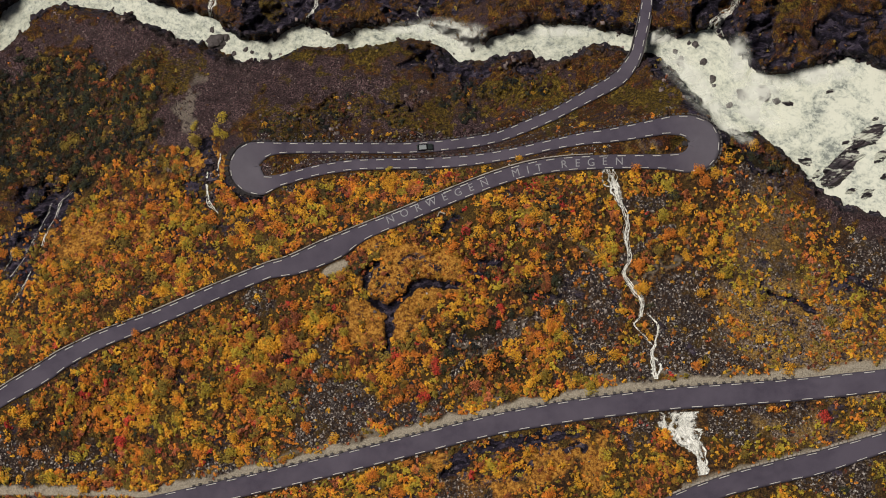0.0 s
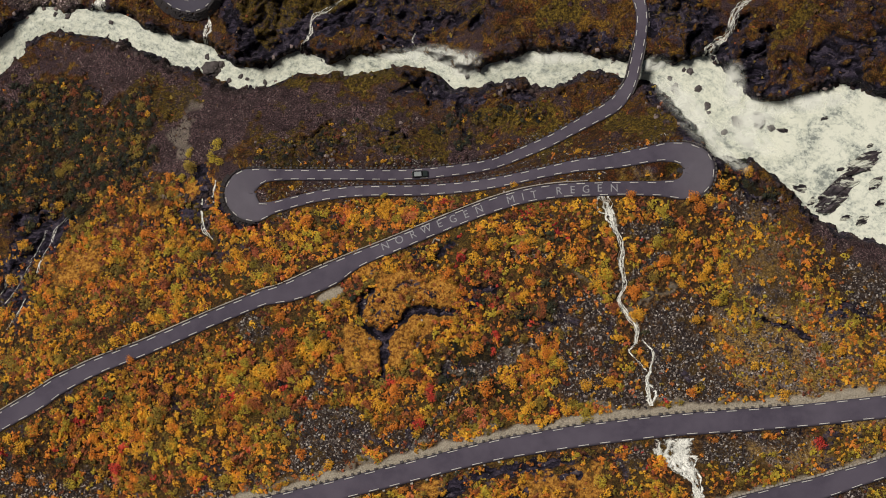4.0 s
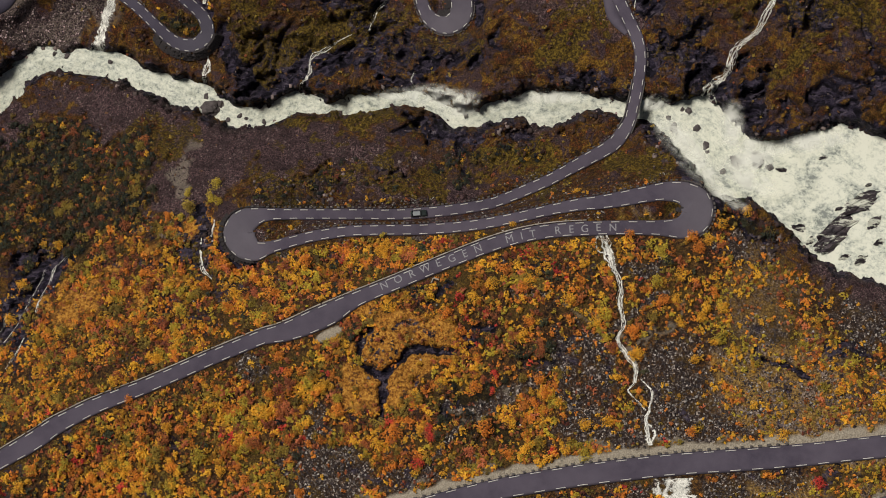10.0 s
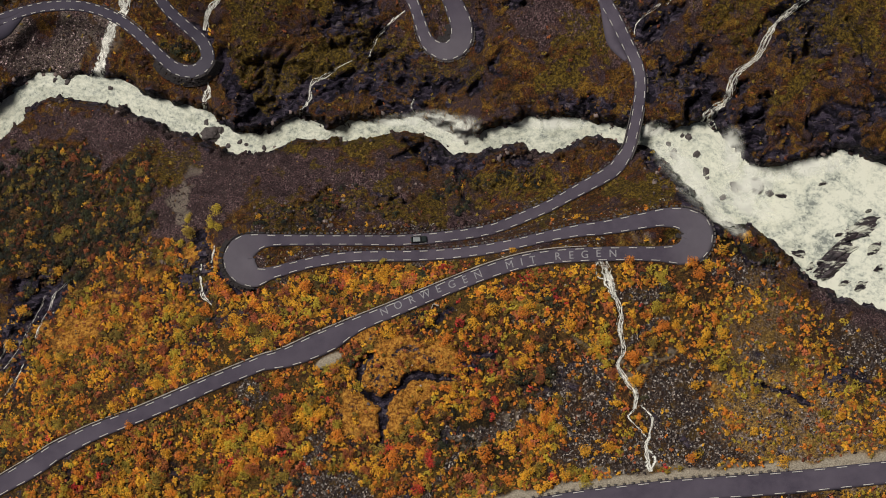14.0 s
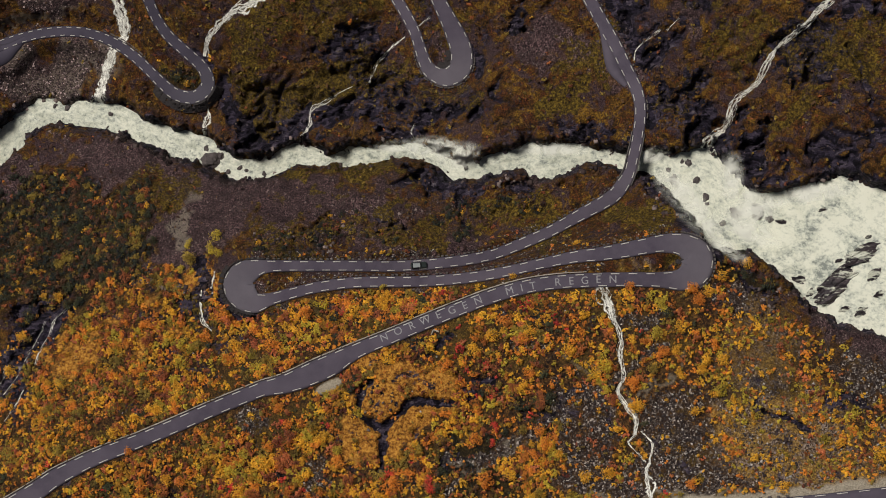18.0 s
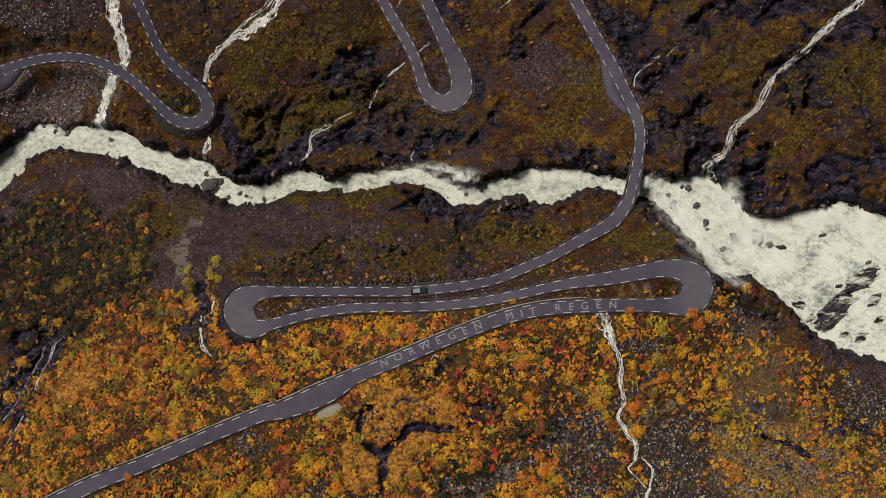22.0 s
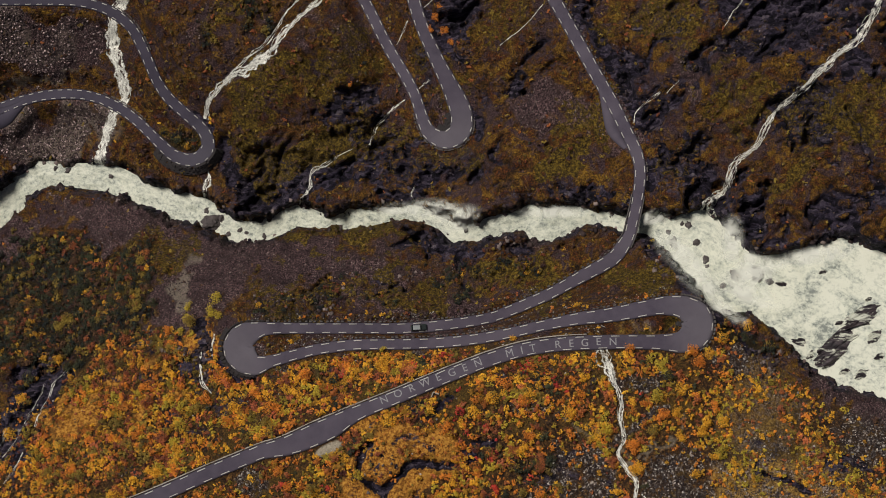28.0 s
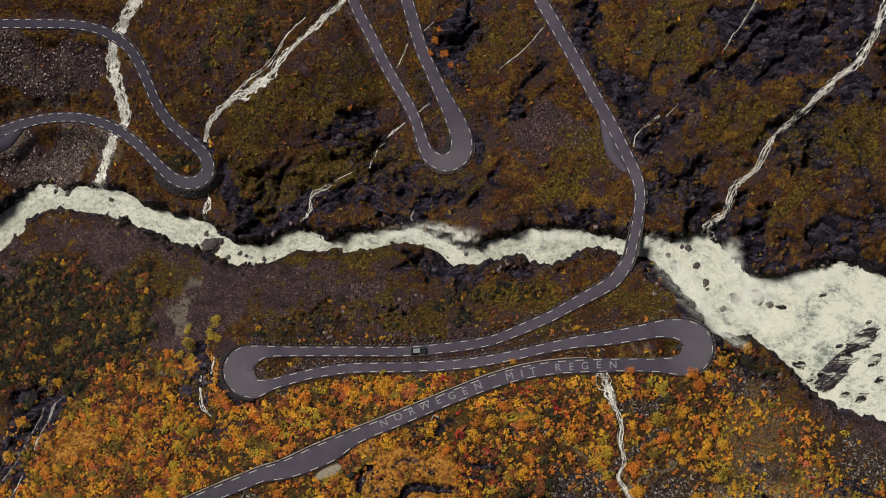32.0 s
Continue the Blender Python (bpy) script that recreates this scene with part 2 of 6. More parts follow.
GOLD = [(51.1, 13.1, 8.9, 2.9, -18, 0.6), (64.2, 12.2, 4.5, 2.6, -40, 0.58), (10.9, 15.8, 8.2, 2, 0, 0.55), (-13.1, -35.7, 17.2, 11.7, 0, 0.8), (-7.5, -39.5, 8, 8, 0,
    0.7), (-22.4, -49.5, 9.3, 9.3, 0, 0.7), (-68.5, -4.7, 8.1, 6.5, 0, 0.8), (17.5, -87.5, 27.2, 6, 10, 0.7), (-94.1, -22.4, 24.2, 9.7, 25, 0.42), (87.3, -21.8, 9.4,
    9.4, -30, 0.5), (96, -47, 24, 14, 0, 0.95), (109.3, -57.8, 16.8, 9.2, 0, 0.9), (84, -50, 9, 9, 0, 0.9), (100, -76, 20, 4, 8, 0.7)]
GREEN = [(-113.4, 5.2, 28.6, 20.2, 10, 1), (-124.7, 17.4, 18.9, 12.1, 0, 0.9), (-79, 55.9, 7, 6.1, -40, 0.9), (85.5, -1.5, 8, 6, -35, 0.95), (4, -57, 10, 8, 35, 0.95), (16, -60.5, 8, 5, 20, 0.8), (24, -40, 7, 5, 0, 0.6), (-18, -52, 5, 4, 0, 0.7), (12.5, 16.6, 19.8, 6.6, 0,
    0.5), (-64.8, 89.7, 11.8, 10.1, -30, 0.4), (-21.7, 5.4, 37.3, 2.6, 0, 0.6), (-13.7, 11.9, 5.2, 2, 0, 0.7), (-28.4, 10, 6.5, 1.6, 0, 0.6), (-49.3, 6.6, 6.5, 2.6, 20,
    0.7)]
THIN = [(70, -16, 12, 6, -30, 0.8), (66, -40, 9, 12, 0, 0.8), (27, -27, 13, 6, -8, 0.9), (36, -15, 6, 5, 0, 0.8), (10, -49, 11, 8, 35, 0.9),
    (15, -63, 9, 6, 20, 0.8), (-31, -60, 4.5, 11, -8, 0.9), (-50, -45, 6, 6, 0, 0.7), (58, -32, 10, 14, 0, 0.7), (-8, -72, 14, 4, 14, 0.8),
    (-70, -80, 14, 5, 12, 0.6), (-118, -84, 16, 8, 5, 0.7), (-88, -42, 7, 4, 20, 0.6), (75, -20, 8, 8, 0, 0.5), (40, -84, 14, 7, 10, 0.8)]
THIN += [(100, -78, 18, 4, 8, 0.7), (-26, -74, 13, 5, 14, 0.8), (-122, -48, 9, 9, 0, 0.6)]
MOSS = [(-66, -8.3, 2.6, 1.5, 20, 0.9), (-64, -14.6, 3.2, 1.4, 25, 0.9), (-71.5, -13, 3, 2, 0, 0.7), (-43.6, 27.2, 9, 4.5, -15, 0.9), (-22, 27.5, 13, 3.2, 0, 1),
    (-14.8, 17.6, 5, 3.2, 20, 0.9), (-31, 18.5, 6, 2, 5, 0.7), (11.6, 17.5, 9, 6.5, 0, 1), (25, 16.5, 9, 6, 25, 1), (27.7, 8.6, 8, 2.4, 22, 0.8),
    (56, 14.5, 9, 6, -25, 1), (64, 9.6, 9, 2.2, -8, 0.9), (-83, 25.5, 7, 4, -10, 0.6), (57, 0.4, 9, 1.6, 3, 0.8), (-57, 64, 7, 9, 25, 0.7)]
MOSS += [(-36, 52, 11, 4.5, 15, 0.9), (-61, 53, 6, 5, 0, 0.7), (-36, 72, 12, 7, 30, 0.6), (-24, 7.5, 26, 2.6, 3, 0.62), (-8, 12, 12, 4, 10, 0.62),
    (-97, 13, 6, 8, 0, 0.5), (-86, 23, 12, 4.5, -20, 0.6), (-48, 10, 8, 3, 10, 0.55), (12, 9, 12, 3, 8, 0.6), (-66, 98, 10, 9, -30, 0.55),
    (-48, 76, 10, 7, 30, 0.65), (-30, 82, 8, 12, -20, 0.55), (20, 94, 10, 8, -20, 0.5), (46, 92, 5, 9, -20, 0.5), (70, 78, 7, 8, 0, 0.5)]
MOSS += [(-84, 76, 4, 8, -30, 0.4), (46, 68, 3, 8, -15, 0.9), (-20, 58, 14, 8, 0, 0.55), (-48, 47, 9, 5, -20, 0.6), (0, 47, 18, 4, -5, 0.5),
    (72, 48, 9, 10, 20, 0.4), (106, 64, 10, 12, -20, 0.45), (80, 80, 12, 5, 20, 0.3), (-2, 75, 5, 12, 20, 0.5), (34, 47, 9, 5, 10, 0.9), (45, 60, 4, 8, -15, 0.9),
    (37, 62, 6, 9, -20, 0.6), (118, 62, 6, 14, -12, 0.65), (99, 45.5, 12, 4, 25, 0.7), (88, 66, 11, 6, 30, 0.6)]
MOSS += [(-80, 58, 7, 4, -40, 0.5), (66, 92, 14, 6, -20, 0.6)]
GRAVEL = [(-31.6, -33.6, 4.7, 1.3, 26, 1), (60.5, -64.7, 30.5, 1.4, 4, 1), (17.7, -71, 19.9, 1.2, 14, 1), (-22.1, -80.5, 23, 1.4, 14, 1), (-55.9, -89.4, 16.9, 1.4, 12,
    1), (-76.2, 12.6, 3, 6, 15, 1), (11, -55.5, 11.6, 0.8, 32, 0.8), (53.9, -31, 10.9, 0.9, 35, 0.8), (41.4, -27.9, 14, 0.8, -25, 0.7), (-132.3, 73.8, 21, 1.1, 8, 0.8),
    (-119.6, 59.6, 17.7, 8.5, -5, 0.7), (-125.3, 88.5, 15.6, 6.9, 0, 0.4)]
AUTUMN_EDGE = [(-141.7, -29.4), (-127.9, -24.3), (-107.2, -11.3), (-97.7, -3.1), (-75.5, -0.7), (-58.5, -5.5), (-48.7, -11), (-35.9, -8.2), (8.9, -5.4), (43.6, -6.5),
    (72.5, 3.3), (82.4, 2.6), (89.8, -9.4), (105, -21.1), (127.9, -28.1)]
FALLS_UPPER = [(44.6, -5.4, 2.21), (45.7, -9, 2.05), (47.2, -13.7, 1.41), (48.6, -18, 0.78), (49.1, -21.3, 0.78), (48.7, -24.8, 0.78), (49.4, -28.8, 0.62), (49.9, -31.3,
    0.54), (48.1, -34.8, 0.78), (50.5, -39, 0.77), (52.6, -41.8, 0.85), (52.3, -46.4, 0.6)]
FALLS_SIDE = [(52.3, -46.4, 0.3), (50.4, -48.4, 0.3), (53.0, -51.2, 0.3), (55.3, -53.8, 0.35)]
FALLS_FOOT = [(54.2, -45.2, 0.3), (56.8, -48.4, 0.5), (56.3, -52.5, 0.7), (55.4, -56.3, 1.4), (56.0, -60.0, 1.5), (56.2, -62.8, 1.0)]
OLD_PATH_LOW = [(-9, -74, 0.7), (-4.6, -70.2, 0.8), (1, -62.5, 0.8), (6.2, -56.5, 0.9), (12.4, -53.5, 0.9), (21.8, -47.3, 0.8), (30, -41.5, 0.6)]
OLD_PATH_HIGH = [(46, -32.5, 0.6), (49, -30, 0.8), (53.1, -27.4, 0.9), (58, -23.4, 0.8), (62, -22, 0.5)]
FALLS_LOWER = [(63.9, -71.6, 5.2), (64.0, -74.5, 5.0), (64.6, -77.5, 4.0), (66.3, -80.5, 2.6), (67.2, -84.1, 1.9), (67.8, -87.6, 1.4)]
BROOK_WEST = [(-91.7, 109, 1.87), (-93.3, 105.9, 1.88), (-96.8, 101.6, 1.71), (-98.9, 98.2, 1.55), (-100.8, 94.4, 1.73), (-101.6, 89.9, 1.9), (-101.1, 84.4, 1.91),
    (-99.8, 78.2, 2.09), (-98.6, 72.6, 1.92), (-99.6, 68.7, 1.4), (-102.3, 65.7, 1.58), (-104.8, 61, 1.76), (-106.5, 56.2, 1.94), (-108.1, 49.8, 2.29)]
BROOK_MID = [(-24.7, 113.4, 1.2), (-31.5, 105.5, 1.2), (-38, 98.7, 1.19), (-42.9, 93.4, 1.01), (-47.9, 88.2, 1.01), (-51.7, 83.2, 1.52), (-58.3, 78.5, 1.86), (-62.8,
    76.4, 1.36), (-66.4, 74, 1.2), (-70.2, 70.6, 1.03), (-72.2, 67.8, 0.86), (-73.2, 64.2, 0.69)]
BROOK_MID_ARM = [(-41.4, 100.6, 0.42), (-47.1, 94.3, 0.42), (-53, 85.4, 0.51), (-58.2, 81.4, 0.68), (-63.6, 77.5, 0.51)]
WALL_SPILL = [(-73, 48.7, 0.43), (-72.6, 46.2, 0.87), (-73.2, 43.2, 0.87), (-73.8, 40.2, 1.04)]
GORGE_FALL = [(-27.5, 54.2, 0.26), (-33.5, 51.2, 0.51), (-36.7, 49.2, 0.69), (-40.3, 46.5, 0.86), (-41.1, 42.5, 0.86), (-44.7, 36.7, 0.68)]
RILL_INNER = [(-4.1, 75.1, 0.43), (-7.3, 72.5, 0.43)]
RILL_CLIFF = [(-11.6, 69.3, 0.51), (-16.1, 65.7, 0.6), (-20, 61.8, 0.68), (-22.4, 55.4, 0.51)]
RILL_STRIP = [(-10.7, 92.7, 0.43), (-14, 86, 0.43)]
RILL_LOOP = [(-2.7, 98.8, 0.34), (-5.8, 96.5, 0.34)]
RILL_SLOPE = [(29.5, 95.5, 0.33), (23.9, 89.4, 0.33), (17, 84.2, 0.25)]
BROOK_EAST = [(125.8, 101.6, 1.25), (122.6, 95.2, 1.25), (120.4, 89.3, 1.25), (117, 82.2, 1.41), (113, 78.2, 1.42), (106.4, 72.8, 1.27), (101.7, 67.6, 1.28), (95.8, 62.4,
    0.96), (92.3, 57.3, 0.97), (89.7, 52.4, 0.97), (84.7, 47.7, 1.14), (82.7, 43.2, 1.14), (81.8, 40.2, 1.3), (78.8, 37.3, 2.28), (76.8, 33.2, 3.25)]
RILL_HIGH = [(89.8, 101, 0.4), (85.3, 93.3, 0.4), (83, 90.3, 0.4), (80.6, 86.2, 0.24)]
RILL_ROAD = [(68.3, 71.4, 0.41), (64.6, 68, 0.33)]
RILL_ROAD_FOOT = [(62.8, 68.1, 0.33), (60, 66, 0.41), (56.6, 63.1, 0.49), (55.8, 59.8, 0.33)]
SLAB_STREAM = [(-107.9, -11.3, 0.41), (-112.5, -15.4, 0.57), (-113.9, -19.9, 0.49), (-115.8, -24.3, 0.49), (-116.8, -28.3, 0.4)]
SLAB_STREAM_B = [(-115.5, -16.2, 0.41), (-118.4, -23.4, 0.41), (-121.2, -29.4, 0.4), (-123.7, -34.7, 0.4), (-125.6, -36.9, 0.4)]
SLAB_STREAM_C = [(-124.6, -27.4, 0.32), (-126.5, -32.6, 0.4), (-127.6, -35.4, 0.32)]
TURN_SPILL = [(-69.5, -7.0, 0.5), (-69.6, -9.6, 0.8), (-69.2, -12.5, 0.6), (-68.4, -16.1, 0.45), (-65.8, -18.8, 0.4)]
TURN_SPILL_HEAD = [(-65.2, -1.8, 0.4), (-65.9, -4.2, 0.7), (-66.6, -6.8, 0.5)]
SLAB_STREAM_D = [(-118.9, -34.6, 0.4), (-121.5, -39.8, 0.4), (-124.0, -44.1, 0.35)]
GULLY_SPRING = [(-8.3, 37.7, 0.25), (-9.5, 40, 0.25), (-8.7, 42.2, 0.25)]
BROOKS = {"falls_upper": FALLS_UPPER, "falls_side": FALLS_SIDE, "falls_foot": FALLS_FOOT, "falls_lower": FALLS_LOWER, "brook_west": BROOK_WEST, "brook_mid": BROOK_MID, "brook_mid_arm":
    BROOK_MID_ARM, "wall_spill": WALL_SPILL, "gorge_fall": GORGE_FALL, "rill_inner": RILL_INNER, "rill_cliff": RILL_CLIFF, "rill_strip": RILL_STRIP, "rill_loop":
    RILL_LOOP, "rill_slope": RILL_SLOPE, "brook_east": BROOK_EAST, "rill_high": RILL_HIGH, "rill_road": RILL_ROAD, "rill_road_foot": RILL_ROAD_FOOT, "slab_stream":
    SLAB_STREAM, "slab_stream_b": SLAB_STREAM_B, "slab_stream_c": SLAB_STREAM_C, "turn_spill": TURN_SPILL, "turn_spill_head": TURN_SPILL_HEAD, "slab_stream_d": SLAB_STREAM_D, "gully_spring": GULLY_SPRING}
ROAD_LABELS = {
    "switchback_road": "narrow grey asphalt switchback road with dashed white edge lines", "upper_road": "wider grey asphalt road with a gravel verge and dashed edges",
    "top_road": "grey asphalt road curving over the upper slope", "valley_loop_road": "grey asphalt hairpin road below the river cliffs",
    "lowest_loop_road": "dark asphalt hairpin road beside the lower river"}
LONE_BUSHES = {}
LONE_BUSHES["red"] = [(-3.1, -60.8, 1.78), (-7.2, -68, 1.94), (14.1, -44.5, 1.63), (29.6, -64.7, 1.45), (101, -72.3, 2.07), (13.2, -48.7, 1.3), (-3.9, -58.5, 1.46)]
LONE_BUSHES["orange"] = [(-2.4, 93.6, 1.4), (0.4, 89.6, 1.5), (-3.6, 90.2, 1.2), (2.2, 86.2, 1.1), (-1.0, 97.0, 1.1), (-12.8, -59.8, 2.27), (-14.6, -68.8, 2.1), (11.6, -58.5, 2.75), (71.8, -9.6, 2.32), (69.9, -6.2, 2), (27.8, -48.5, 2.27), (52.1, -5.8, 1.49),
    (-39.4, -76.3, 1.94), (-86.7, -51.4, 1.48), (-72.4, -59.8, 1.8), (26.3, -45.5, 1.95), (45.5, -15.5, 1.32), (54.4, -85.9, 1.74)]
LONE_BUSHES["yellow"] = [(71.8, -26.4, 2.13), (70.9, -29, 1.64), (74.2, -34.8, 1.8), (68.9, -39.6, 1.63), (64.9, -23.3, 1.81), (65.6, -29.4, 1.96), (91.6, -59.7, 2.08),
    (31.6, -51.1, 1.46), (69, -6.6, 1.49), (-59.5, -79.5, 2.11), (-54.8, -82.4, 1.94), (37.8, 6.4, 1.35), (21.2, -81.8, 1.44), (84.4, -52, 1.45), (107.5, -48.2, 1.62),
    (118.2, -50.5, 1.93), (79.8, -36.6, 1.46), (-42.1, -93.2, 1.45), (19.8, -3.0, 1.3)]
LONE_BUSHES["lime"] = [(-66.7, -66.7, 2.94), (-66.4, 5.2, 2.2), (-65.6, 8.4, 1.9), (-64.2, 3.6, 1.5), (-73.4, 6.2, 1.7), (-74.0, 2.8, 1.5), (-75.5, -1.2, 1.3), (-72.6, -1.8, 1.2), (60.6, -11.2, 1.49), (62.1, -13.2, 1.82), (-16.8, -6.2, 1.18)]
LONE_BUSHES["olive"] = [(-91.4, -68.6, 1.81), (26.1, -62.5, 2.1), (21.7, -44.8, 1.63), (-36.6, -44.2, 1.96), (-34.9, -61.1, 1.47), (-73.3, 1.8, 2.39), (79.3, -82.2,
    1.59)]
LONE_BUSHES["green"] = [(62.4, -13.5, 1.98), (0, -57, 2.11), (-40.3, -66.5, 1.8), (-105.6, 6.9, 2.11), (-109.1, -11.3, 1.9), (105.3, -90.8, 1.73), (-83.4, -41.5, 1.49),
    (17.1, -45.6, 1.47), (-120.7, -14.6, 2.07), (-1.5, -60.7, 1.78)]
BOULDERS = [(-71.8, 32.3, 2.5), (-68.7, 33.9, 1.2), (-62.5, 30.2, 0.8), (-60.6, 29.2, 0.6), (76.5, 19.7, 1.1), (76.9, 17.9, 0.6), (71.8, 29.6, 1.1), (70.1, 30.4, 0.7), (85.2, 15.0, 1.6), (90.7, 15.5, 2.0), (94.4, 13.4, 1.2),
    (67.8, 24.7, 1.5), (74.0, 24.8, 1.0), (66.1, 27.9, 0.8), (-73.2, 36.1, 1.0), (81.2, 12.2, 0.9), (-54.9, 28.1, 0.85), (-122.2, 50.2, 0.7), (-104.2, 47.5, 0.7), (-66.4, 28.8, 0.85), (-118.0, 49.4, 1.1)]
ROCK_SLABS = [(114.6, -4.6, 8.8, 3.3, 33), (121.8, 3.8, 8.4, 2.4, 22), (103.2, -4.2, 3.3, 1.1, -8), (123.2, -2.2, 3.6, 1.5, 38), (105.4, -8.0, 1.7, 1.1, 30), (114.4, -12.6, 1.8, 1.0, 10),
    (119.0, -13.2, 2.2, 1.2, 15), (121.4, 8.0, 1.3, 0.6, 5), (109.4, -10.4, 1.0, 0.9, 60), (100.8, -9.6, 1.9, 0.9, 20), (113.6, 1.4, 1.8, 0.5, 12), (109.5, 16.0, 1.7, 0.6, 8), (124.5, -8.0, 2.2, 0.9, 20), (98.2, 12.6, 2.2, 0.7, -12)]
CAR = (-7.1, 0.3)
# letters of an overlaid title, no real road marking
TITLE_LETTERS = [("N", -16.4, -20.1), ("O", -12.5, -18.4), ("R", -8.7, -16.9), ("W", -5.0, -15.4), ("E", -1.3, -13.9), ("G", 2.5, -12.6), ("E", 6.1, -11.3), ("N", 9.8, -9.9),
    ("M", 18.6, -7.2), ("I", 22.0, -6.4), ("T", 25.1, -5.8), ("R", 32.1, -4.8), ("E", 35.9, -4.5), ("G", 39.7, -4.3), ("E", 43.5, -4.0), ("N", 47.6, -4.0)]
GUARDS = [('switchback_road', (-50.5, -0.2), (-53.1, -10.6), -1, 0.95, (1.0, 0.4, 0.55), 2, 'dark low stone parapet round the hairpin bend'),
    ('switchback_road', (-56.9, -0.2), (18.9, 4.2), -1, 1.5, (0.7, 0.4, 0.5), 0, 'low rough grey guard stones beside the asphalt'),
    ('switchback_road', (22.1, 5.9), (53.4, 24.7), -1, 1.9, (0.7, 0.4, 0.5), 0, 'low rough grey guard stones beside the asphalt'),
    ('switchback_road', (-35.9, -6.2), (64.4, 6.5), 1, 1.6, (0.7, 0.4, 0.5), 0, 'low rough grey guard stones beside the asphalt'),
    ('switchback_road', (64.4, 6.5), (69.9, -3.0), 1, 1.0, (0.8, 0.45, 0.6), 0, 'close-set guard stones round the hairpin bend'),
    ('switchback_road', (40.5, -4.3), (-126.7, -71.0), -1, 1.22, (1.25, 0.3, 0.3), 1, 'pale stone parapet along the edge of the road'),
    ('switchback_road', (52.1, 52.9), (29.5, 102.9), 1, 1.8, (0.6, 0.4, 0.5), 0, 'rough guard stones below a rock cut'),
    ('switchback_road', (56.9, 47.9), (57.4, 42.9), 1, 1.2, (0.8, 0.4, 0.6), 0, 'guard stones before the bridge'),
    ('upper_road', (-69.7, -95.9), (93.7, -65.3), 1, 2.3, (0.75, 0.55, 0.6), 0, 'spaced grey guard stones on a gravel verge')]
GUARDS += [('top_road', (59.4, -95.2), (117.4, -79.1), 1, 1.3, (0.9, 0.5, 0.45), 1, 'pale guard stones along a grassy verge'),
    ('upper_road', (-69.7, -95.9), (17.7, -74.4), -1, 4.1, (0.6, 0.5, 0.45), 1, 'scattered pale stones along the road edge'),
    ('valley_loop_road', (-7.0, 65.8), (6.1, 63.2), -1, 1.2, (0.8, 0.4, 0.5), 0, 'guard stones round the hairpin bend'),
    ('lowest_loop_road', (-100.7, 96.3), (-91.4, 84.1), 1, 1.0, (0.9, 0.35, 0.5), 0, 'stone parapet where the road crosses the brook'),
    ('lowest_loop_road', (-93.2, 62.5), (-105.7, 70.9), -1, 1.0, (0.9, 0.35, 0.5), 0, 'stone parapet where the road crosses the brook')]
WALLS = [
    ("switchback_road", (-56.4, -3.1), (-54.1, -10.6), -1, 4, "dark dry-stone wall under the western hairpin bend"),
    ("lowest_loop_road", (-72.3, 55.8), (-87.0, 56.3), 1, 7, "dark dry-stone wall under the lowest hairpin bend"),
    ("valley_loop_road", (-3.4, 58.4), (5.5, 64.6), 1, 5, "dark dry-stone wall under the valley hairpin bend"),
    ("switchback_road", (67.9, 5.6), (70.5, -1.7), -1, 4, "dark dry-stone wall under the eastern hairpin bend")]
SPRAY = [(66.5, 21.5, -18, 9, 5, -52), (82.6, 25.5, -14, 4.4, 8, 0), (70.6, 19.6, -20, 11, 4.6, -50), (80.5, 4.6, -12, 7, 3, -35), (73.8, 12.4, -16, 10, 5.2, -30), (88.5, 15.0, -13, 9, 5, 0), (-2.4, 35, -43, 12, 4, -5),
    (5.2, 32.3, -41, 8, 4.8, 10), (89.2, 19, -15, 12, 3.2, -8), (106.1, 20.4, -8, 14, 3.2, 8), (87.7, 10, -16, 12, 4.4, -25), (32.8, 34, -33, 12, 2.4, 0), (60.7, 32, -26,
    6, 2.8, 0), (-14.3, 35.6, -47, 7.2, 2.4, 0)]
GULLIES_AND_SHADOW = []
GULLIES_AND_SHADOW.append([(-20, -32.4, 0.39), (-22.5, -34.7, 0.62), (-23.4, -41, 0.47), (-19.3, -43.6, 0.62)])
GULLIES_AND_SHADOW.append([(-23.4, -41, 0.47), (-19.3, -43.6, 0.62), (-16.2, -44.8, 0.7), (-12.1, -41, 0.7), (-7.5, -37.7, 0.55), (3, -38.2, 0.23)])
GULLIES_AND_SHADOW.append([(-16.2, -44.8, 0.62), (-16.5, -49.5, 0.39), (-16.9, -56.5, 0.31)])
GULLIES_AND_SHADOW.append([(-3.3, -38.2, 0.31), (0.2, -38.5, 0.47), (3.4, -37.7, 0.23)])
GULLIES_AND_SHADOW.append([(-4.4, -25.2, 0.31), (-1.1, -21.9, 0.47), (2.5, -19.3, 0.23)])
GULLIES_AND_SHADOW.append([(-1.1, -88.3, 0.91), (3.2, -84.7, 1.22), (6.7, -82.5, 0.91), (13.1, -80.9, 0.76), (17.9, -80, 0.91), (25.2, -78.8, 0.91), (34.2, -77, 0.46)])
# this run is the road cut's shadow beside the north leg, made as dark rock
GULLIES_AND_SHADOW.append([(42.5, 91.4, 0.83), (47.3, 82, 1.16), (51.8, 73, 1.32), (55.3, 65.2, 1.15), (57.2, 59, 0.66)])
GULLIES_AND_SHADOW.append([(5.3, 69.1, 0.51), (10.3, 62.9, 1.02), (10.5, 56.8, 0.68)])
GULLIES_AND_SHADOW.append([(-67.3, 57.3, 1.04), (-67, 50.5, 1.21), (-63, 43.5, 1.21), (-54, 38.9, 1.03)])
GULLIES_AND_SHADOW.append([(-52.2, 37.6, 1.03), (-45.3, 40.5, 1.2), (-41, 49.9, 1.03)])
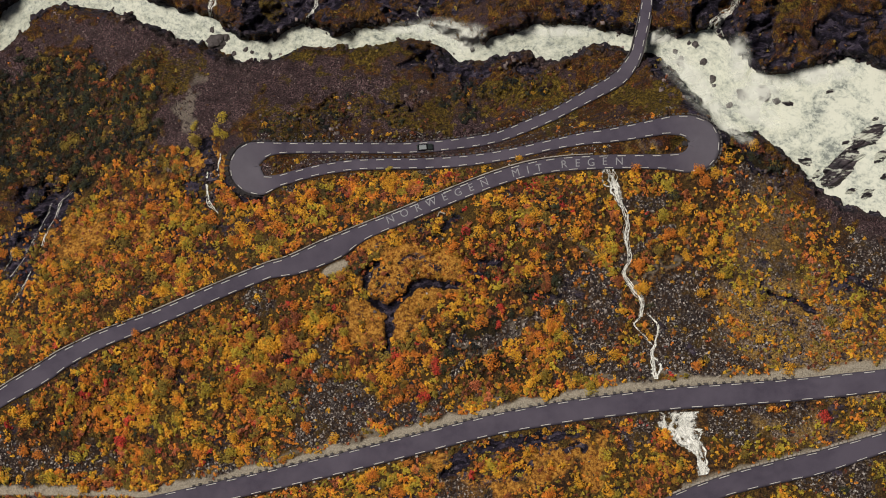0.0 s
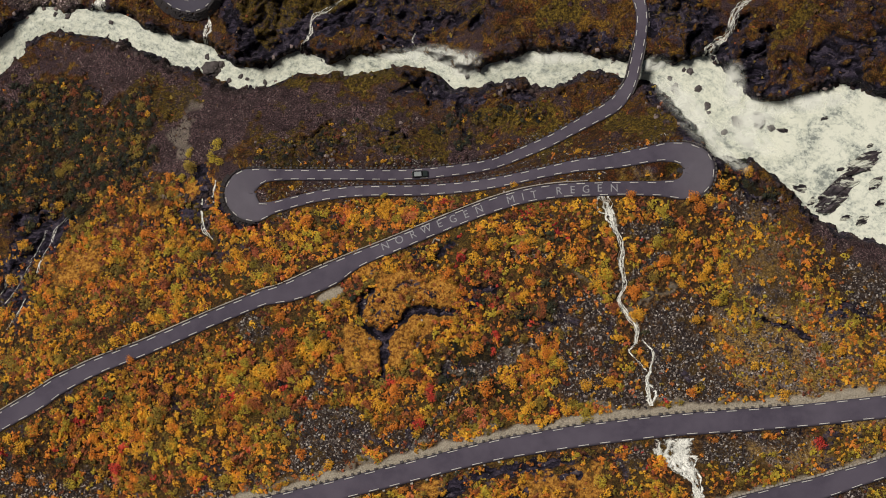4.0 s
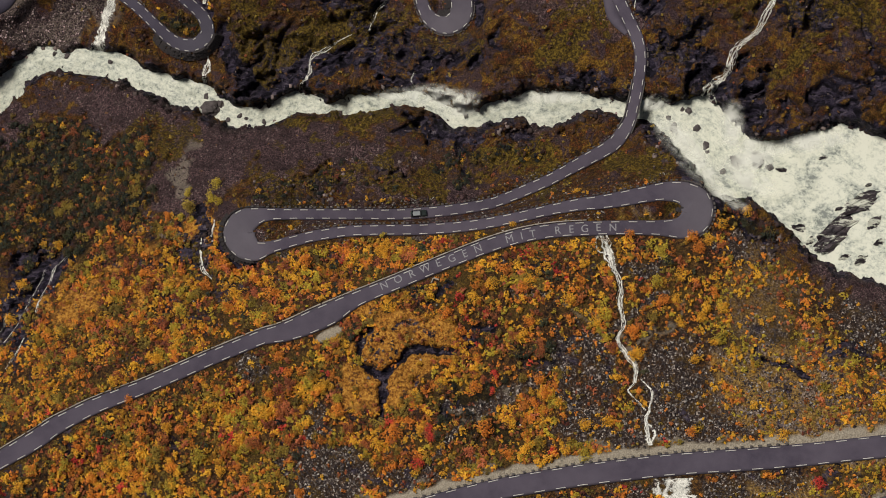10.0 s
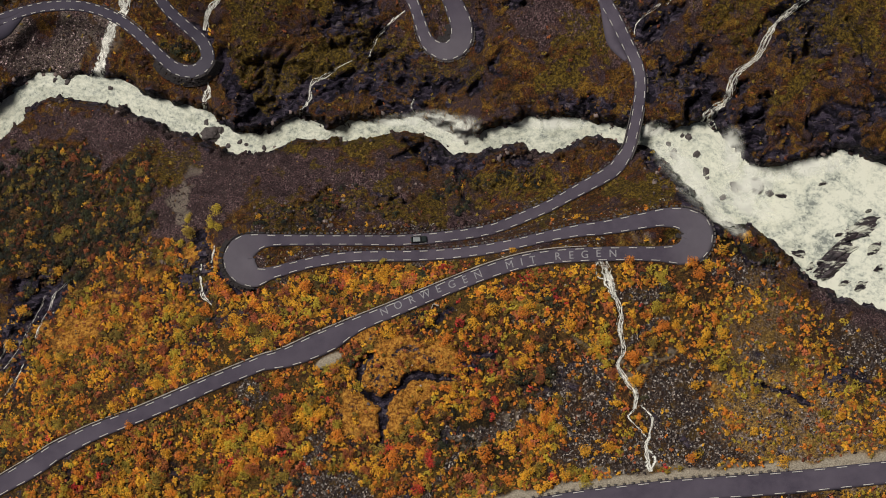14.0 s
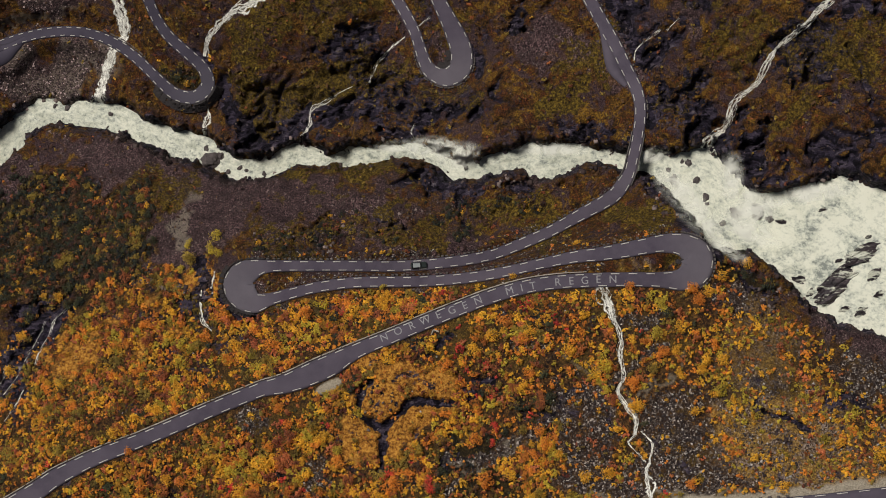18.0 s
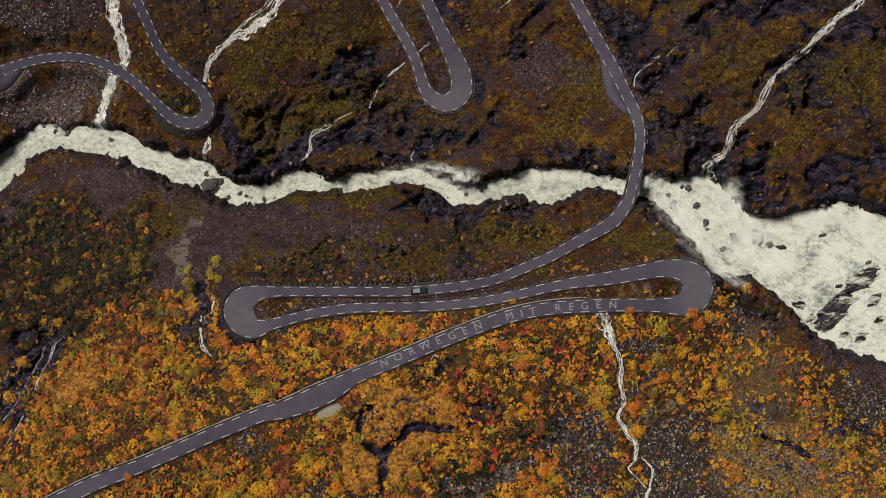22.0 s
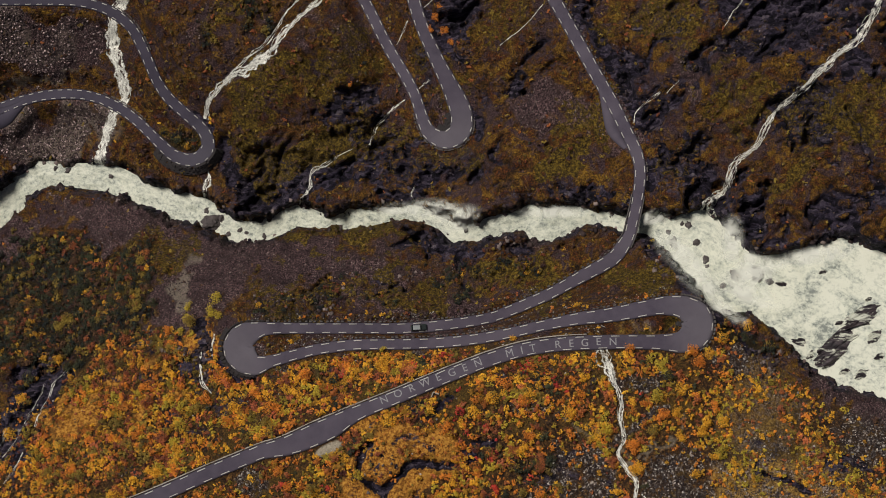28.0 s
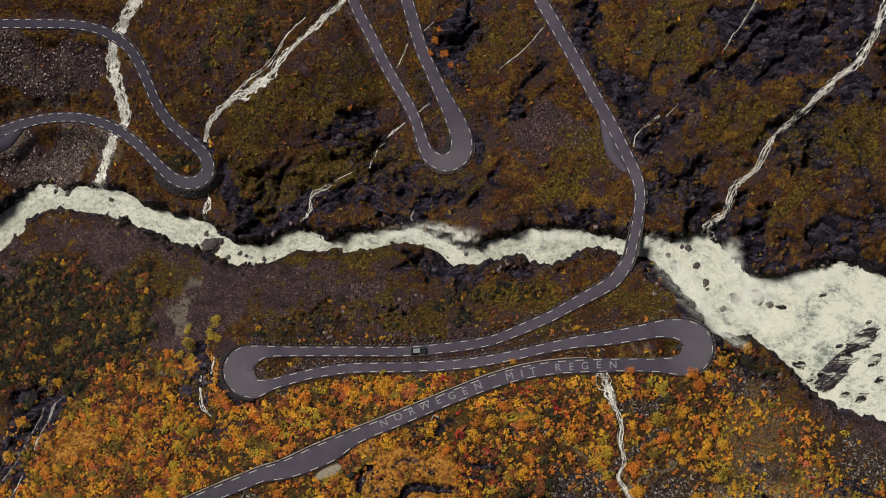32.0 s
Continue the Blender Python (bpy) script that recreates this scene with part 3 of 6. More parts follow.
GULLIES_AND_SHADOW.append([(-84, 67.9, 0.35), (-76, 64.9, 0.69), (-71.4, 60.5, 0.52)])
GULLIES_AND_SHADOW.append([(-14, 23.8, 0.5), (-8.2, 26.1, 1), (-6.5, 27.8, 0.5)])
GULLIES_AND_SHADOW.append([(5.9, 12.5, 0.49), (4.6, 20.1, 0.5), (6.3, 23.1, 0.33)])
GULLIES_AND_SHADOW.append([(30.7, -71.6, 0.15), (33.4, -67.2, 0.31), (36.2, -65, 0.15)])
GULLIES_AND_SHADOW.append([(-63.4, -6.3, 0.32), (-62.5, -11.1, 0.48), (-58.4, -14.6, 0.48), (-53.5, -13.9, 0.32)])
GULLIES_AND_SHADOW.append([(-66.5, -5, 0.16), (-65, -11.1, 0.24), (-66.2, -18.3, 0.16)])
GULLIES_AND_SHADOW.append([(109.9, -34.9, 0.31), (114.3, -37.4, 0.78), (117.3, -38.9, 0.31)])
GULLIES_AND_SHADOW.append([(87.5, -40, 0.23), (95, -42.3, 0.46), (101, -45.3, 0.31)])
GULLIES_AND_SHADOW.append([(-117.7, -22.6, 1.3), (-111.7, -16.2, 1.14), (-106.4, -11.3, 0.66)])
GULLIES_AND_SHADOW.append([(-125.1, -33.8, 1.29), (-120.7, -25.8, 1.3), (-114.7, -19.4, 0.81)])
GULLIES_AND_SHADOW.append([(6.1, 94.6, 1.69), (2.7, 89, 2.03), (1, 84.1, 1.19)])
GULLIES_AND_SHADOW.append([(78.6, 97.2, 1.29), (87.5, 92.3, 2.56), (97.9, 89.2, 2.54), (103.8, 91.9, 1.27)])
GULLIES_AND_SHADOW.append([(113.5, 62, 0.32), (118.1, 54, 0.63), (120.6, 44.5, 0.48)])
DARK_CRAGS = [(100, 93, 24, 8, -5, 1), (112, 80, 10, 8, 20, 0.8), (-68, -6.2, 3.8, 5.5, 0, 0.9), (64.5, 19.5, 4.2, 11, 33, 1), (88, -9, 3, 6, 25, 0.8),
    (70.5, 45.1, 10.6, 9.5, 20, 1), (2.7, 90.6, 8.5, 10.1, -10, 1), (-28, 61.4, 8.5, 6.5, 10, 1), (-22.9, 53.2, 13.7, 4.8, -5, 0.9), (93.5, 90.3, 17.5, 7.2, -8, 1),
    (37.4, 37.9, 18.2, 2.3, 0, 1), (-38.3, 43.8, 10.3, 4.8, 10, 1), (-10.9, 41.7, 20.4, 2.7, -3, 1), (-59.5, 46.9, 10.4, 6.9, -20, 0.9),
    (97.7, 26.8, 16.1, 2.9, 6, 0.9)]
DARK_CRAGS += [(85.4, 35.9, 6.5, 9.7, -20, 0.9), (-2.3, 27.8, 9.2, 3, -18, 1), (20, 26.9, 7.4, 2.3, 0, 0.8), (67.3, 19.6, 4.9, 8.1, -35, 1),
    (-118.1, -19.4, 13.9, 5.2, 38, 0.9), (112.6, 91.4, 9.4, 6.3, -10, 0.9), (105.4, 80.9, 6.3, 6.3, 0, 0.6), (75.5, 90.9, 6.5, 4.9, 0, 0.6),
    (37.6, 94, 3.3, 8.3, -15, 0.6), (24.5, 72.2, 4.2, 7.5, -10, 0.6), (106.1, 62.3, 9.6, 11.1, -20, 0.8), (81.5, 77.5, 11.3, 4.8, 30, 0.8),
    (64.7, 86.8, 4.9, 9.8, -20, 0.6), (119, 72.5, 6.3, 9.4, -20, 0.8)]
OUTCROPS = [(-86, -4.6, 4, 1.2, 26, 0.75), (-77, -6.2, 5, 1.5, 30, 0.8), (-68, -6, 3, 5, 40, 0.7), (-67, -15, 3.5, 3, 22, 0.6), (-49, 7.4, 6, 1.6, 34, 0.6),
    (-36, 8.6, 7, 2.2, 40, 0.6), (-33.5, 4.6, 3.5, 1.6, 26, 0.7), (-22, 10.5, 6, 2, 22, 0.5), (-10, 15.8, 5, 1.6, 26, 0.6), (23, 20.5, 6, 2, 22, 0.7),
    (19, 24, 5, 2, 22, 0.8), (-20, -37, 6, 6, 30, 0.5), (39, -14, 5, 3, 26, 0.5), (29, -22, 7, 3, 24, 0.5), (-88, -41, 5, 2, 22, 0.6)]
OUTCROPS += [(63, 20, 5, 7, 60, 0.8), (92, -10, 4, 5, 50, 0.7), (-122, -30, 9, 10, 40, 0.7), (100, -50, 14, 10, 50, 0.5)]
SNOW_POLES = [(-42.5, -83.9), (32.7, -82.3)]
CULVERTS = [(-1.9, -18.2, -22), (45.5, -7.4, -10)]
BRIDGE_ENDS = ((57.0, 38.3), (52.8, 24.4))

RNG = np.random.default_rng(7)


# ---- small tools ----
def smooth(a, b, v):
    k = np.clip((v - a) / (b - a), 0, 1)
    return k * k * (3 - 2 * k)


LATTICE = np.random.default_rng(3).random((256, 256))


def value_noise(x, y):
    ix, iy = np.floor(x).astype(int), np.floor(y).astype(int)
    fx, fy = x - ix, y - iy
    fx, fy = fx * fx * (3 - 2 * fx), fy * fy * (3 - 2 * fy)
    a, b = LATTICE[ix % 256, iy % 256], LATTICE[(ix + 1) % 256, iy % 256]
    c, d = LATTICE[ix % 256, (iy + 1) % 256], LATTICE[(ix + 1) % 256, (iy + 1) % 256]
    return (a * (1 - fx) + b * fx) * (1 - fy) + (c * (1 - fx) + d * fx) * fy


def fbm(x, y, size, octaves=4):
    total, amount, out = 0.0, 1.0, 0.0
    for i in range(octaves):
        out = out + amount * value_noise(x / size + 17.3 * i, y / size - 9.1 * i)
        total, amount, size = total + amount, amount * 0.5, size * 0.5
    return out / total


def ridged(x, y, size, octaves=4):
    total, amount, out = 0.0, 1.0, 0.0
    for i in range(octaves):
        out = out + amount * (1 - np.abs(2 * value_noise(x / size + 31.7 * i, y / size + 5.9 * i) - 1))
        total, amount, size = total + amount, amount * 0.55, size * 0.5
    return out / total


def spline(nodes, step):
    """Catmull-Rom through the nodes, at even steps; every column is carried along."""
    p = np.array(nodes, float)
    p = np.vstack([2 * p[0] - p[1], p, 2 * p[-1] - p[-2]])
    out = []
    for i in range(1, len(p) - 2):
        n = max(2, int(np.hypot(*(p[i + 1, :2] - p[i, :2])) / (step * 0.25)))
        t = np.linspace(0, 1, n, endpoint=False)[:, None]
        a, b, c, d = p[i - 1], p[i], p[i + 1], p[i + 2]
        out.append(0.5 * (2 * b + (c - a) * t + (2 * a - 5 * b + 4 * c - d) * t ** 2 + (3 * b - a - 3 * c + d) * t ** 3))
    q = np.vstack(out + [p[-2:-1]])
    far = np.r_[0, np.cumsum(np.hypot(*np.diff(q[:, :2], axis=0).T))]
    at = np.linspace(0, far[-1], int(far[-1] / step) + 1)
    return np.column_stack([np.interp(at, far, q[:, k]) for k in range(q.shape[1])])


def across(q):
    """Unit vectors to the left of a path."""
    d = np.gradient(q[:, :2], axis=0)
    d /= np.linalg.norm(d, axis=1)[:, None]
    return np.column_stack([-d[:, 1], d[:, 0]]), d


def mesh_of(name, verts, faces, material=None, soft=False):
    """A mesh from arrays: verts (n, 3), faces (m, 3 or 4)."""
    me = bpy.data.meshes.new(name)
    verts, faces = np.asarray(verts, np.float32), np.asarray(faces, np.int32)
    m, k = faces.shape
    me.vertices.add(len(verts))
    me.vertices.foreach_set("co", verts.ravel())
    me.loops.add(m * k)
    me.loops.foreach_set("vertex_index", faces.ravel())
    me.polygons.add(m)
    me.polygons.foreach_set("loop_start", np.arange(0, m * k, k, dtype=np.int32))
    me.polygons.foreach_set("loop_total", np.full(m, k, np.int32))
    if soft:
        me.polygons.foreach_set("use_smooth", np.ones(m, bool))
    me.update(calc_edges=True)
    me.validate()
    if material:
        me.materials.append(material)
    return me


def weights(me, name, values):
    me.attributes.new(name, "FLOAT", "POINT").data.foreach_set("value", np.asarray(values, np.float32).ravel())


def part(name, bm, material, parent=None, label=""):
    me = bpy.data.meshes.new(name)
    bm.to_mesh(me)
    bm.free()
    me.materials.append(material)
    ob = new(name, me)
    ob.parent = parent
    return tagged(ob, label)


def piece(name, me, parent, m=None):
    ob = new(name, me)
    ob.parent = parent
    if m is not None:
        ob.matrix_basis = m
    return ob


def box(bm, size, centre=(0, 0, 0), bevel=0.0, turn=None):
    m = Matrix.Translation(centre) @ (turn or Matrix()) @ Matrix.Diagonal((*size, 1))
    made = bmesh.ops.create_cube(bm, size=1, matrix=m)
    if bevel:
        edges = list({e for v in made["verts"] for e in v.link_edges})
        bmesh.ops.bevel(bm, geom=edges, offset=bevel, segments=2, affect="EDGES", profile=0.6)


# ---- materials ----
class Mat:
    """A node material: colour stops over noise, with bump."""

    def __init__(self, name, rough=0.85, metal=0.0, spec=0.3):
        self.m = bpy.data.materials.new(name)
        self.m.use_nodes = True
        self.t = self.m.node_tree
        self.b = self.t.nodes["Principled BSDF"]
        self.b.inputs["Roughness"].default_value, self.b.inputs["Metallic"].default_value = rough, metal
        self.b.inputs["Specular IOR Level"].default_value = spec
        self.pos = self.t.nodes.new("ShaderNodeNewGeometry").outputs["Position"]

    def link(self, a, b):
        self.t.links.new(a, b)

    def noise(self, size, detail=4, rough=0.55, vector=None, distort=0.0):
        n = self.t.nodes.new("ShaderNodeTexNoise")
        n.inputs["Scale"].default_value, n.inputs["Detail"].default_value = 1 / size, detail
        n.inputs["Roughness"].default_value, n.inputs["Distortion"].default_value = rough, distort
        self.link(vector or self.pos, n.inputs["Vector"])
        return n.outputs["Fac"]

    def cells(self, size, out="Color", vector=None):
        n = self.t.nodes.new("ShaderNodeTexVoronoi")
        n.inputs["Scale"].default_value = 1 / size
        self.link(vector or self.pos, n.inputs["Vector"])
        return n.outputs[out]

    def strata(self, turn, size, waver):
        """Positions turned and stretched along one direction, with a waver, for bedded rock."""
        n = self.t.nodes.new("ShaderNodeMapping")
        n.inputs["Rotation"].default_value[2] = radians(turn)
        n.inputs["Scale"].default_value = size
        drift = self.t.nodes.new("ShaderNodeVectorMath")
        drift.operation = "MULTIPLY_ADD"
        drift.inputs[1].default_value = (waver, waver, waver)
        w = self.t.nodes.new("ShaderNodeTexNoise")
        w.inputs["Scale"].default_value, w.inputs["Detail"].default_value = 0.35, 5
        self.link(self.pos, w.inputs["Vector"])
        self.link(w.outputs["Color"], drift.inputs[0])
        self.link(self.pos, drift.inputs[2])
        self.link(drift.outputs[0], n.inputs["Vector"])
        return n.outputs[0]

    def ramp(self, fac, *stops):
        n = self.t.nodes.new("ShaderNodeValToRGB")
        e = n.color_ramp.elements
        while len(e) < len(stops):
            e.new(0.5)
        for k, (at, c) in zip(e, stops):
            k.position, k.color = at, (*c, 1) if isinstance(c, tuple) else (c, c, c, 1)
        self.link(fac, n.inputs[0])
        return n.outputs[0]

    def mix(self, fac, a, b, kind="MIX"):
        n = self.t.nodes.new("ShaderNodeMix")
        n.data_type, n.blend_type = "RGBA", kind
        for value, socket in ((fac, n.inputs[0]), (a, n.inputs[6]), (b, n.inputs[7])):
            if isinstance(value, tuple):
                socket.default_value = (*value, 1)
            elif isinstance(value, (int, float)):
                socket.default_value = value
            else:
                self.link(value, socket)
        return n.outputs[2]

    def calc(self, kind, a, b=0.0, clamp=False):
        n = self.t.nodes.new("ShaderNodeMath")
        n.operation, n.use_clamp = kind, clamp
        for value, socket in ((a, n.inputs[0]), (b, n.inputs[1])):
            if isinstance(value, (int, float)):
                socket.default_value = value
            else:
                self.link(value, socket)
        return n.outputs[0]

    def attr(self, name, out="Fac"):
        n = self.t.nodes.new("ShaderNodeAttribute")
        n.attribute_name = name
        return n.outputs[out]

    def colour(self, c):
        if isinstance(c, tuple):
            self.b.inputs["Base Color"].default_value = (*c, 1)
        else:
            self.link(c, self.b.inputs["Base Color"])
        return self

    def bump(self, height, depth, strength=1.0):
        n = self.t.nodes.new("ShaderNodeBump")
        n.inputs["Strength"].default_value, n.inputs["Distance"].default_value = strength, depth
        self.link(height, n.inputs["Height"])
        self.link(n.outputs[0], self.b.inputs["Normal"])
        return self

    def island(self):
        return self.t.nodes.new("ShaderNodeNewGeometry").outputs["Random Per Island"]

    def chance(self):
        return self.t.nodes.new("ShaderNodeObjectInfo").outputs["Random"]


def ground_material():
    k = Mat("mountain_ground", 0.9, spec=0.2)
    fine, mid, wide = k.noise(0.45, 5, 0.75), k.noise(3.2, 5, 0.68), k.noise(14, 4, 0.6)
    tuft = k.noise(1.0, 5, 0.8, distort=0.6)
    # olive and brown grass of the valley side
    olive = k.ramp(tuft, (0.40, (0.007, 0.005, 0.003)), (0.47, (0.024, 0.0145, 0.006)), (0.53, (0.066, 0.036, 0.009)), (0.61, (0.15, 0.078, 0.017)))
    russet = k.ramp(fine, (0.40, (0.009, 0.005, 0.004)), (0.5, (0.056, 0.0215, 0.009)), (0.60, (0.165, 0.060, 0.016)))
    grass = k.mix(k.ramp(mid, (0.46, 0.0), (0.57, 1.0)), olive, russet)
    gilt = k.ramp(fine, (0.40, (0.020, 0.014, 0.004)), (0.5, (0.108, 0.060, 0.011)), (0.60, (0.25, 0.138, 0.023)))
    grass = k.mix(k.ramp(k.noise(7.5, 6, 0.68, distort=0.7), (0.51, 0.0), (0.59, 0.85)), grass, gilt)
    moss = k.ramp(k.noise(0.5, 5, 0.75), (0.40, (0.045, 0.026, 0.005)), (0.5, (0.165, 0.096, 0.014)), (0.60, (0.31, 0.20, 0.028)))
    grass = k.mix(k.ramp(k.noise(4.2, 7, 0.72, distort=1.2), (0.53, 0.0), (0.58, 0.85)), grass, moss)
    plum = k.ramp(k.noise(0.3, 5, 0.8), (0.40, (0.007, 0.005, 0.009)), (0.5, (0.032, 0.021, 0.031)), (0.60, (0.135, 0.098, 0.112)))
    grass = k.mix(k.ramp(k.noise(8, 6, 0.72, distort=1.1), (0.50, 0.0), (0.56, 0.9)), grass, plum)
    # undergrowth of the autumn slope
    low = k.ramp(tuft, (0.38, (0.008, 0.005, 0.004)), (0.48, (0.034, 0.018, 0.009)), (0.55, (0.090, 0.044, 0.014)), (0.64, (0.22, 0.115, 0.028)))
    low = k.mix(k.ramp(wide, (0.47, 0.0), (0.58, 0.75)), low, k.ramp(fine, (0.38, (0.009, 0.006, 0.003)), (0.50, (0.070, 0.043, 0.009)), (0.62, (0.20, 0.125, 0.022))))
    grass = k.mix(1.0, grass, (0.92, 0.82, 0.76), "MULTIPLY")
    c = k.mix(k.attr("autumn"), grass, low)
    green = k.ramp(tuft, (0.40, (0.004, 0.0045, 0.003)), (0.5, (0.011, 0.0095, 0.004)), (0.60, (0.036, 0.027, 0.008)))
    c = k.mix(k.calc("MULTIPLY", k.attr("green"), 0.85), c, green)
    gold = k.ramp(k.noise(0.9, 6, 0.78), (0.39, (0.08, 0.030, 0.008)), (0.48, (0.33, 0.135, 0.020)), (0.59, (0.60, 0.31, 0.055)))
    c = k.mix(k.attr("gold"), c, gold)
    # scree: stones in purple-grey and pale speckles
    blocks, chips = k.cells(0.38), k.cells(0.24)
    stones = k.ramp(blocks, (0.25, (0.011, 0.007, 0.009)), (0.43, (0.044, 0.027, 0.029)), (0.58, (0.085, 0.055, 0.055)), (0.80, (0.23, 0.165, 0.155)))
    dust = k.ramp(chips, (0.25, (0.012, 0.008, 0.010)), (0.43, (0.046, 0.029, 0.030)), (0.60, (0.092, 0.062, 0.060)), (0.82, (0.25, 0.185, 0.175)))
    heap = k.mix(k.ramp(k.noise(3.0, 4, 0.6), (0.42, 0.0), (0.58, 1.0)), stones, dust)
    heap = k.mix(k.ramp(k.noise(6, 5, 0.65), (0.40, 0.6), (0.53, 0.0)), heap, (0.030, 0.020, 0.020))
    heap = k.mix(1.0, heap, (0.86, 0.76, 0.80), "MULTIPLY")
    talus = k.ramp(k.cells(0.45), (0.20, (0.008, 0.006, 0.007)), (0.42, (0.024, 0.018, 0.018)), (0.58, (0.066, 0.051, 0.047)), (0.70, (0.20, 0.165, 0.145)), (0.80, (0.52, 0.46, 0.40)))
    talus = k.mix(k.ramp(k.noise(1.6, 6, 0.78), (0.47, 0.8), (0.57, 0.0)), talus, (0.030, 0.017, 0.010))
    talus = k.mix(k.ramp(k.noise(3.0, 6, 0.75, distort=0.6), (0.50, 0.0), (0.57, 0.85)), talus, low)
    c = k.mix(k.attr("scree"), c, k.mix(k.attr("autumn"), heap, talus))
    straw = k.ramp(k.noise(0.7, 6, 0.8), (0.38, (0.035, 0.021, 0.010)), (0.46, (0.15, 0.086, 0.026)), (0.53, (0.29, 0.170, 0.042)), (0.62, (0.48, 0.32, 0.09)))
    straw = k.mix(k.ramp(k.noise(3.5, 5, 0.7, distort=0.6), (0.44, 0.8), (0.54, 0.0)), straw, k.ramp(k.cells(0.4), (0.25, (0.016, 0.012, 0.012)), (0.5, (0.075, 0.055, 0.050)), (0.8, (0.34, 0.28, 0.25))))
    c = k.mix(k.attr("straw"), c, straw)
    # dark wet rock with moss on it, near-black where it stands in for crevice shade
    bed_rock = k.strata(38, (0.42, 1.0, 0.8), 2.4)
    facet, crack = k.cells(1.15, "Color", bed_rock), k.cells(1.15, "Distance", bed_rock)
    grain = k.calc("ADD", k.calc("MULTIPLY", k.noise(1.1, 7, 0.78, bed_rock, 0.8), 0.72), k.calc("MULTIPLY", facet, 0.28))
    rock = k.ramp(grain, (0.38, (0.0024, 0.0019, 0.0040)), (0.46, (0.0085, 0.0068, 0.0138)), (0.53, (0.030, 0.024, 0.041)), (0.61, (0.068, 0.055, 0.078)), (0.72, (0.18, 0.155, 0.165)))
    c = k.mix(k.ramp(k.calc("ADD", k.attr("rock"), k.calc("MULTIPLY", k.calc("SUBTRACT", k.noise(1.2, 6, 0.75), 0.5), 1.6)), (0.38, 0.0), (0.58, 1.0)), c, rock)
    mustard = k.ramp(k.noise(0.8, 6, 0.78, distort=0.4), (0.40, (0.012, 0.008, 0.003)), (0.48, (0.058, 0.038, 0.007)), (0.54, (0.118, 0.078, 0.011)), (0.63, (0.23, 0.155, 0.020)))
    c = k.mix(k.ramp(k.calc("ADD", k.attr("moss"), k.calc("MULTIPLY", k.calc("SUBTRACT", k.noise(2.6, 7, 0.75, distort=1.0), 0.5), 2.4)), (0.44, 0.0), (0.60, 0.95)), c, mustard)
    sand = k.ramp(k.noise(0.35, 4, 0.7), (0.35, (0.24, 0.205, 0.15)), (0.65, (0.47, 0.42, 0.325)))
    c = k.mix(k.attr("gravel"), c, sand)
    k.colour(c)
    h = k.calc("ADD", k.noise(0.9, 7, 0.75), k.calc("MULTIPLY", k.cells(0.5, "Distance"), 0.4))
    h = k.calc("ADD", h, k.calc("MULTIPLY", k.attr("rock"), k.calc("MULTIPLY", crack, -0.9)))
    k.bump(h, 0.7, 1.0)
    return k.m


def asphalt_material(name, tone):
    k = Mat(name, 0.8, spec=0.35)
    grit, worn, patch = k.noise(0.12, 3, 0.7), k.noise(2.2, 4, 0.6), k.noise(11, 3, 0.5)
    a = k.ramp(worn, (0.3, (0.045, 0.038, 0.053)), (0.7, (0.068, 0.059, 0.075)))
    a = k.mix(k.ramp(patch, (0.4, 0.0), (0.65, 0.8)), a, (0.088, 0.078, 0.094))
    # edges darkened in the colour for the shadow line beside verge and stones
    a = k.mix(k.ramp(k.attr("edge"), (0.72, 0.0), (1.0, 0.75)), a, (0.036, 0.033, 0.039))
    a = k.mix(k.ramp(k.attr("wear"), (0.15, 0.0), (0.9, 0.5)), a, (0.135, 0.130, 0.132))
    a = k.mix(k.ramp(grit, (0.45, 0.0), (0.75, 0.25)), a, (0.13, 0.125, 0.128))
    return k.colour(k.mix(1.0, a, tone, "MULTIPLY")).bump(grit, 0.02, 0.5).m


def paint_material(name, tone, wear):
    k = Mat(name, 0.7)
    c = k.mix(k.ramp(k.noise(0.35, 5, 0.75), (0.42, 0.0), (0.62, wear)), tone, (0.12, 0.115, 0.12))
    return k.colour(c).bump(k.noise(0.1), 0.01, 0.4).m


def stone_material(name, dark, light, size=0.5):
    k = Mat(name, 0.88)
    c = k.ramp(k.noise(size, 5, 0.65), (0.25, dark), (0.75, light))
    c = k.mix(k.ramp(k.chance(), (0.0, 0.0), (1.0, 0.55)), c, tuple(0.45 * v for v in light))
    return k.colour(c).bump(k.noise(size * 0.4, 5, 0.7), 0.08, 0.8).m


def rubble_material(name, pale, tint=(1.0, 1.0, 1.0)):
    k = Mat(name, 0.88)
    c = k.ramp(k.island(), (0.0, (0.022, 0.018, 0.019)), (0.45, (0.040, 0.031, 0.031)), (0.74, (0.10 * pale, 0.08 * pale, 0.073 * pale)), (0.9, (0.33 * pale, 0.32 * pale, 0.29 * pale)), (1.0, (0.58 * pale, 0.53 * pale, 0.48 * pale)))
    c = k.mix(k.ramp(k.noise(0.4, 4, 0.7), (0.4, 0.0), (0.8, 0.4)), c, (0.05, 0.043, 0.04))
    c = k.mix(1.0, c, tint, "MULTIPLY")
    return k.colour(c).bump(k.noise(0.15), 0.05, 0.6).m


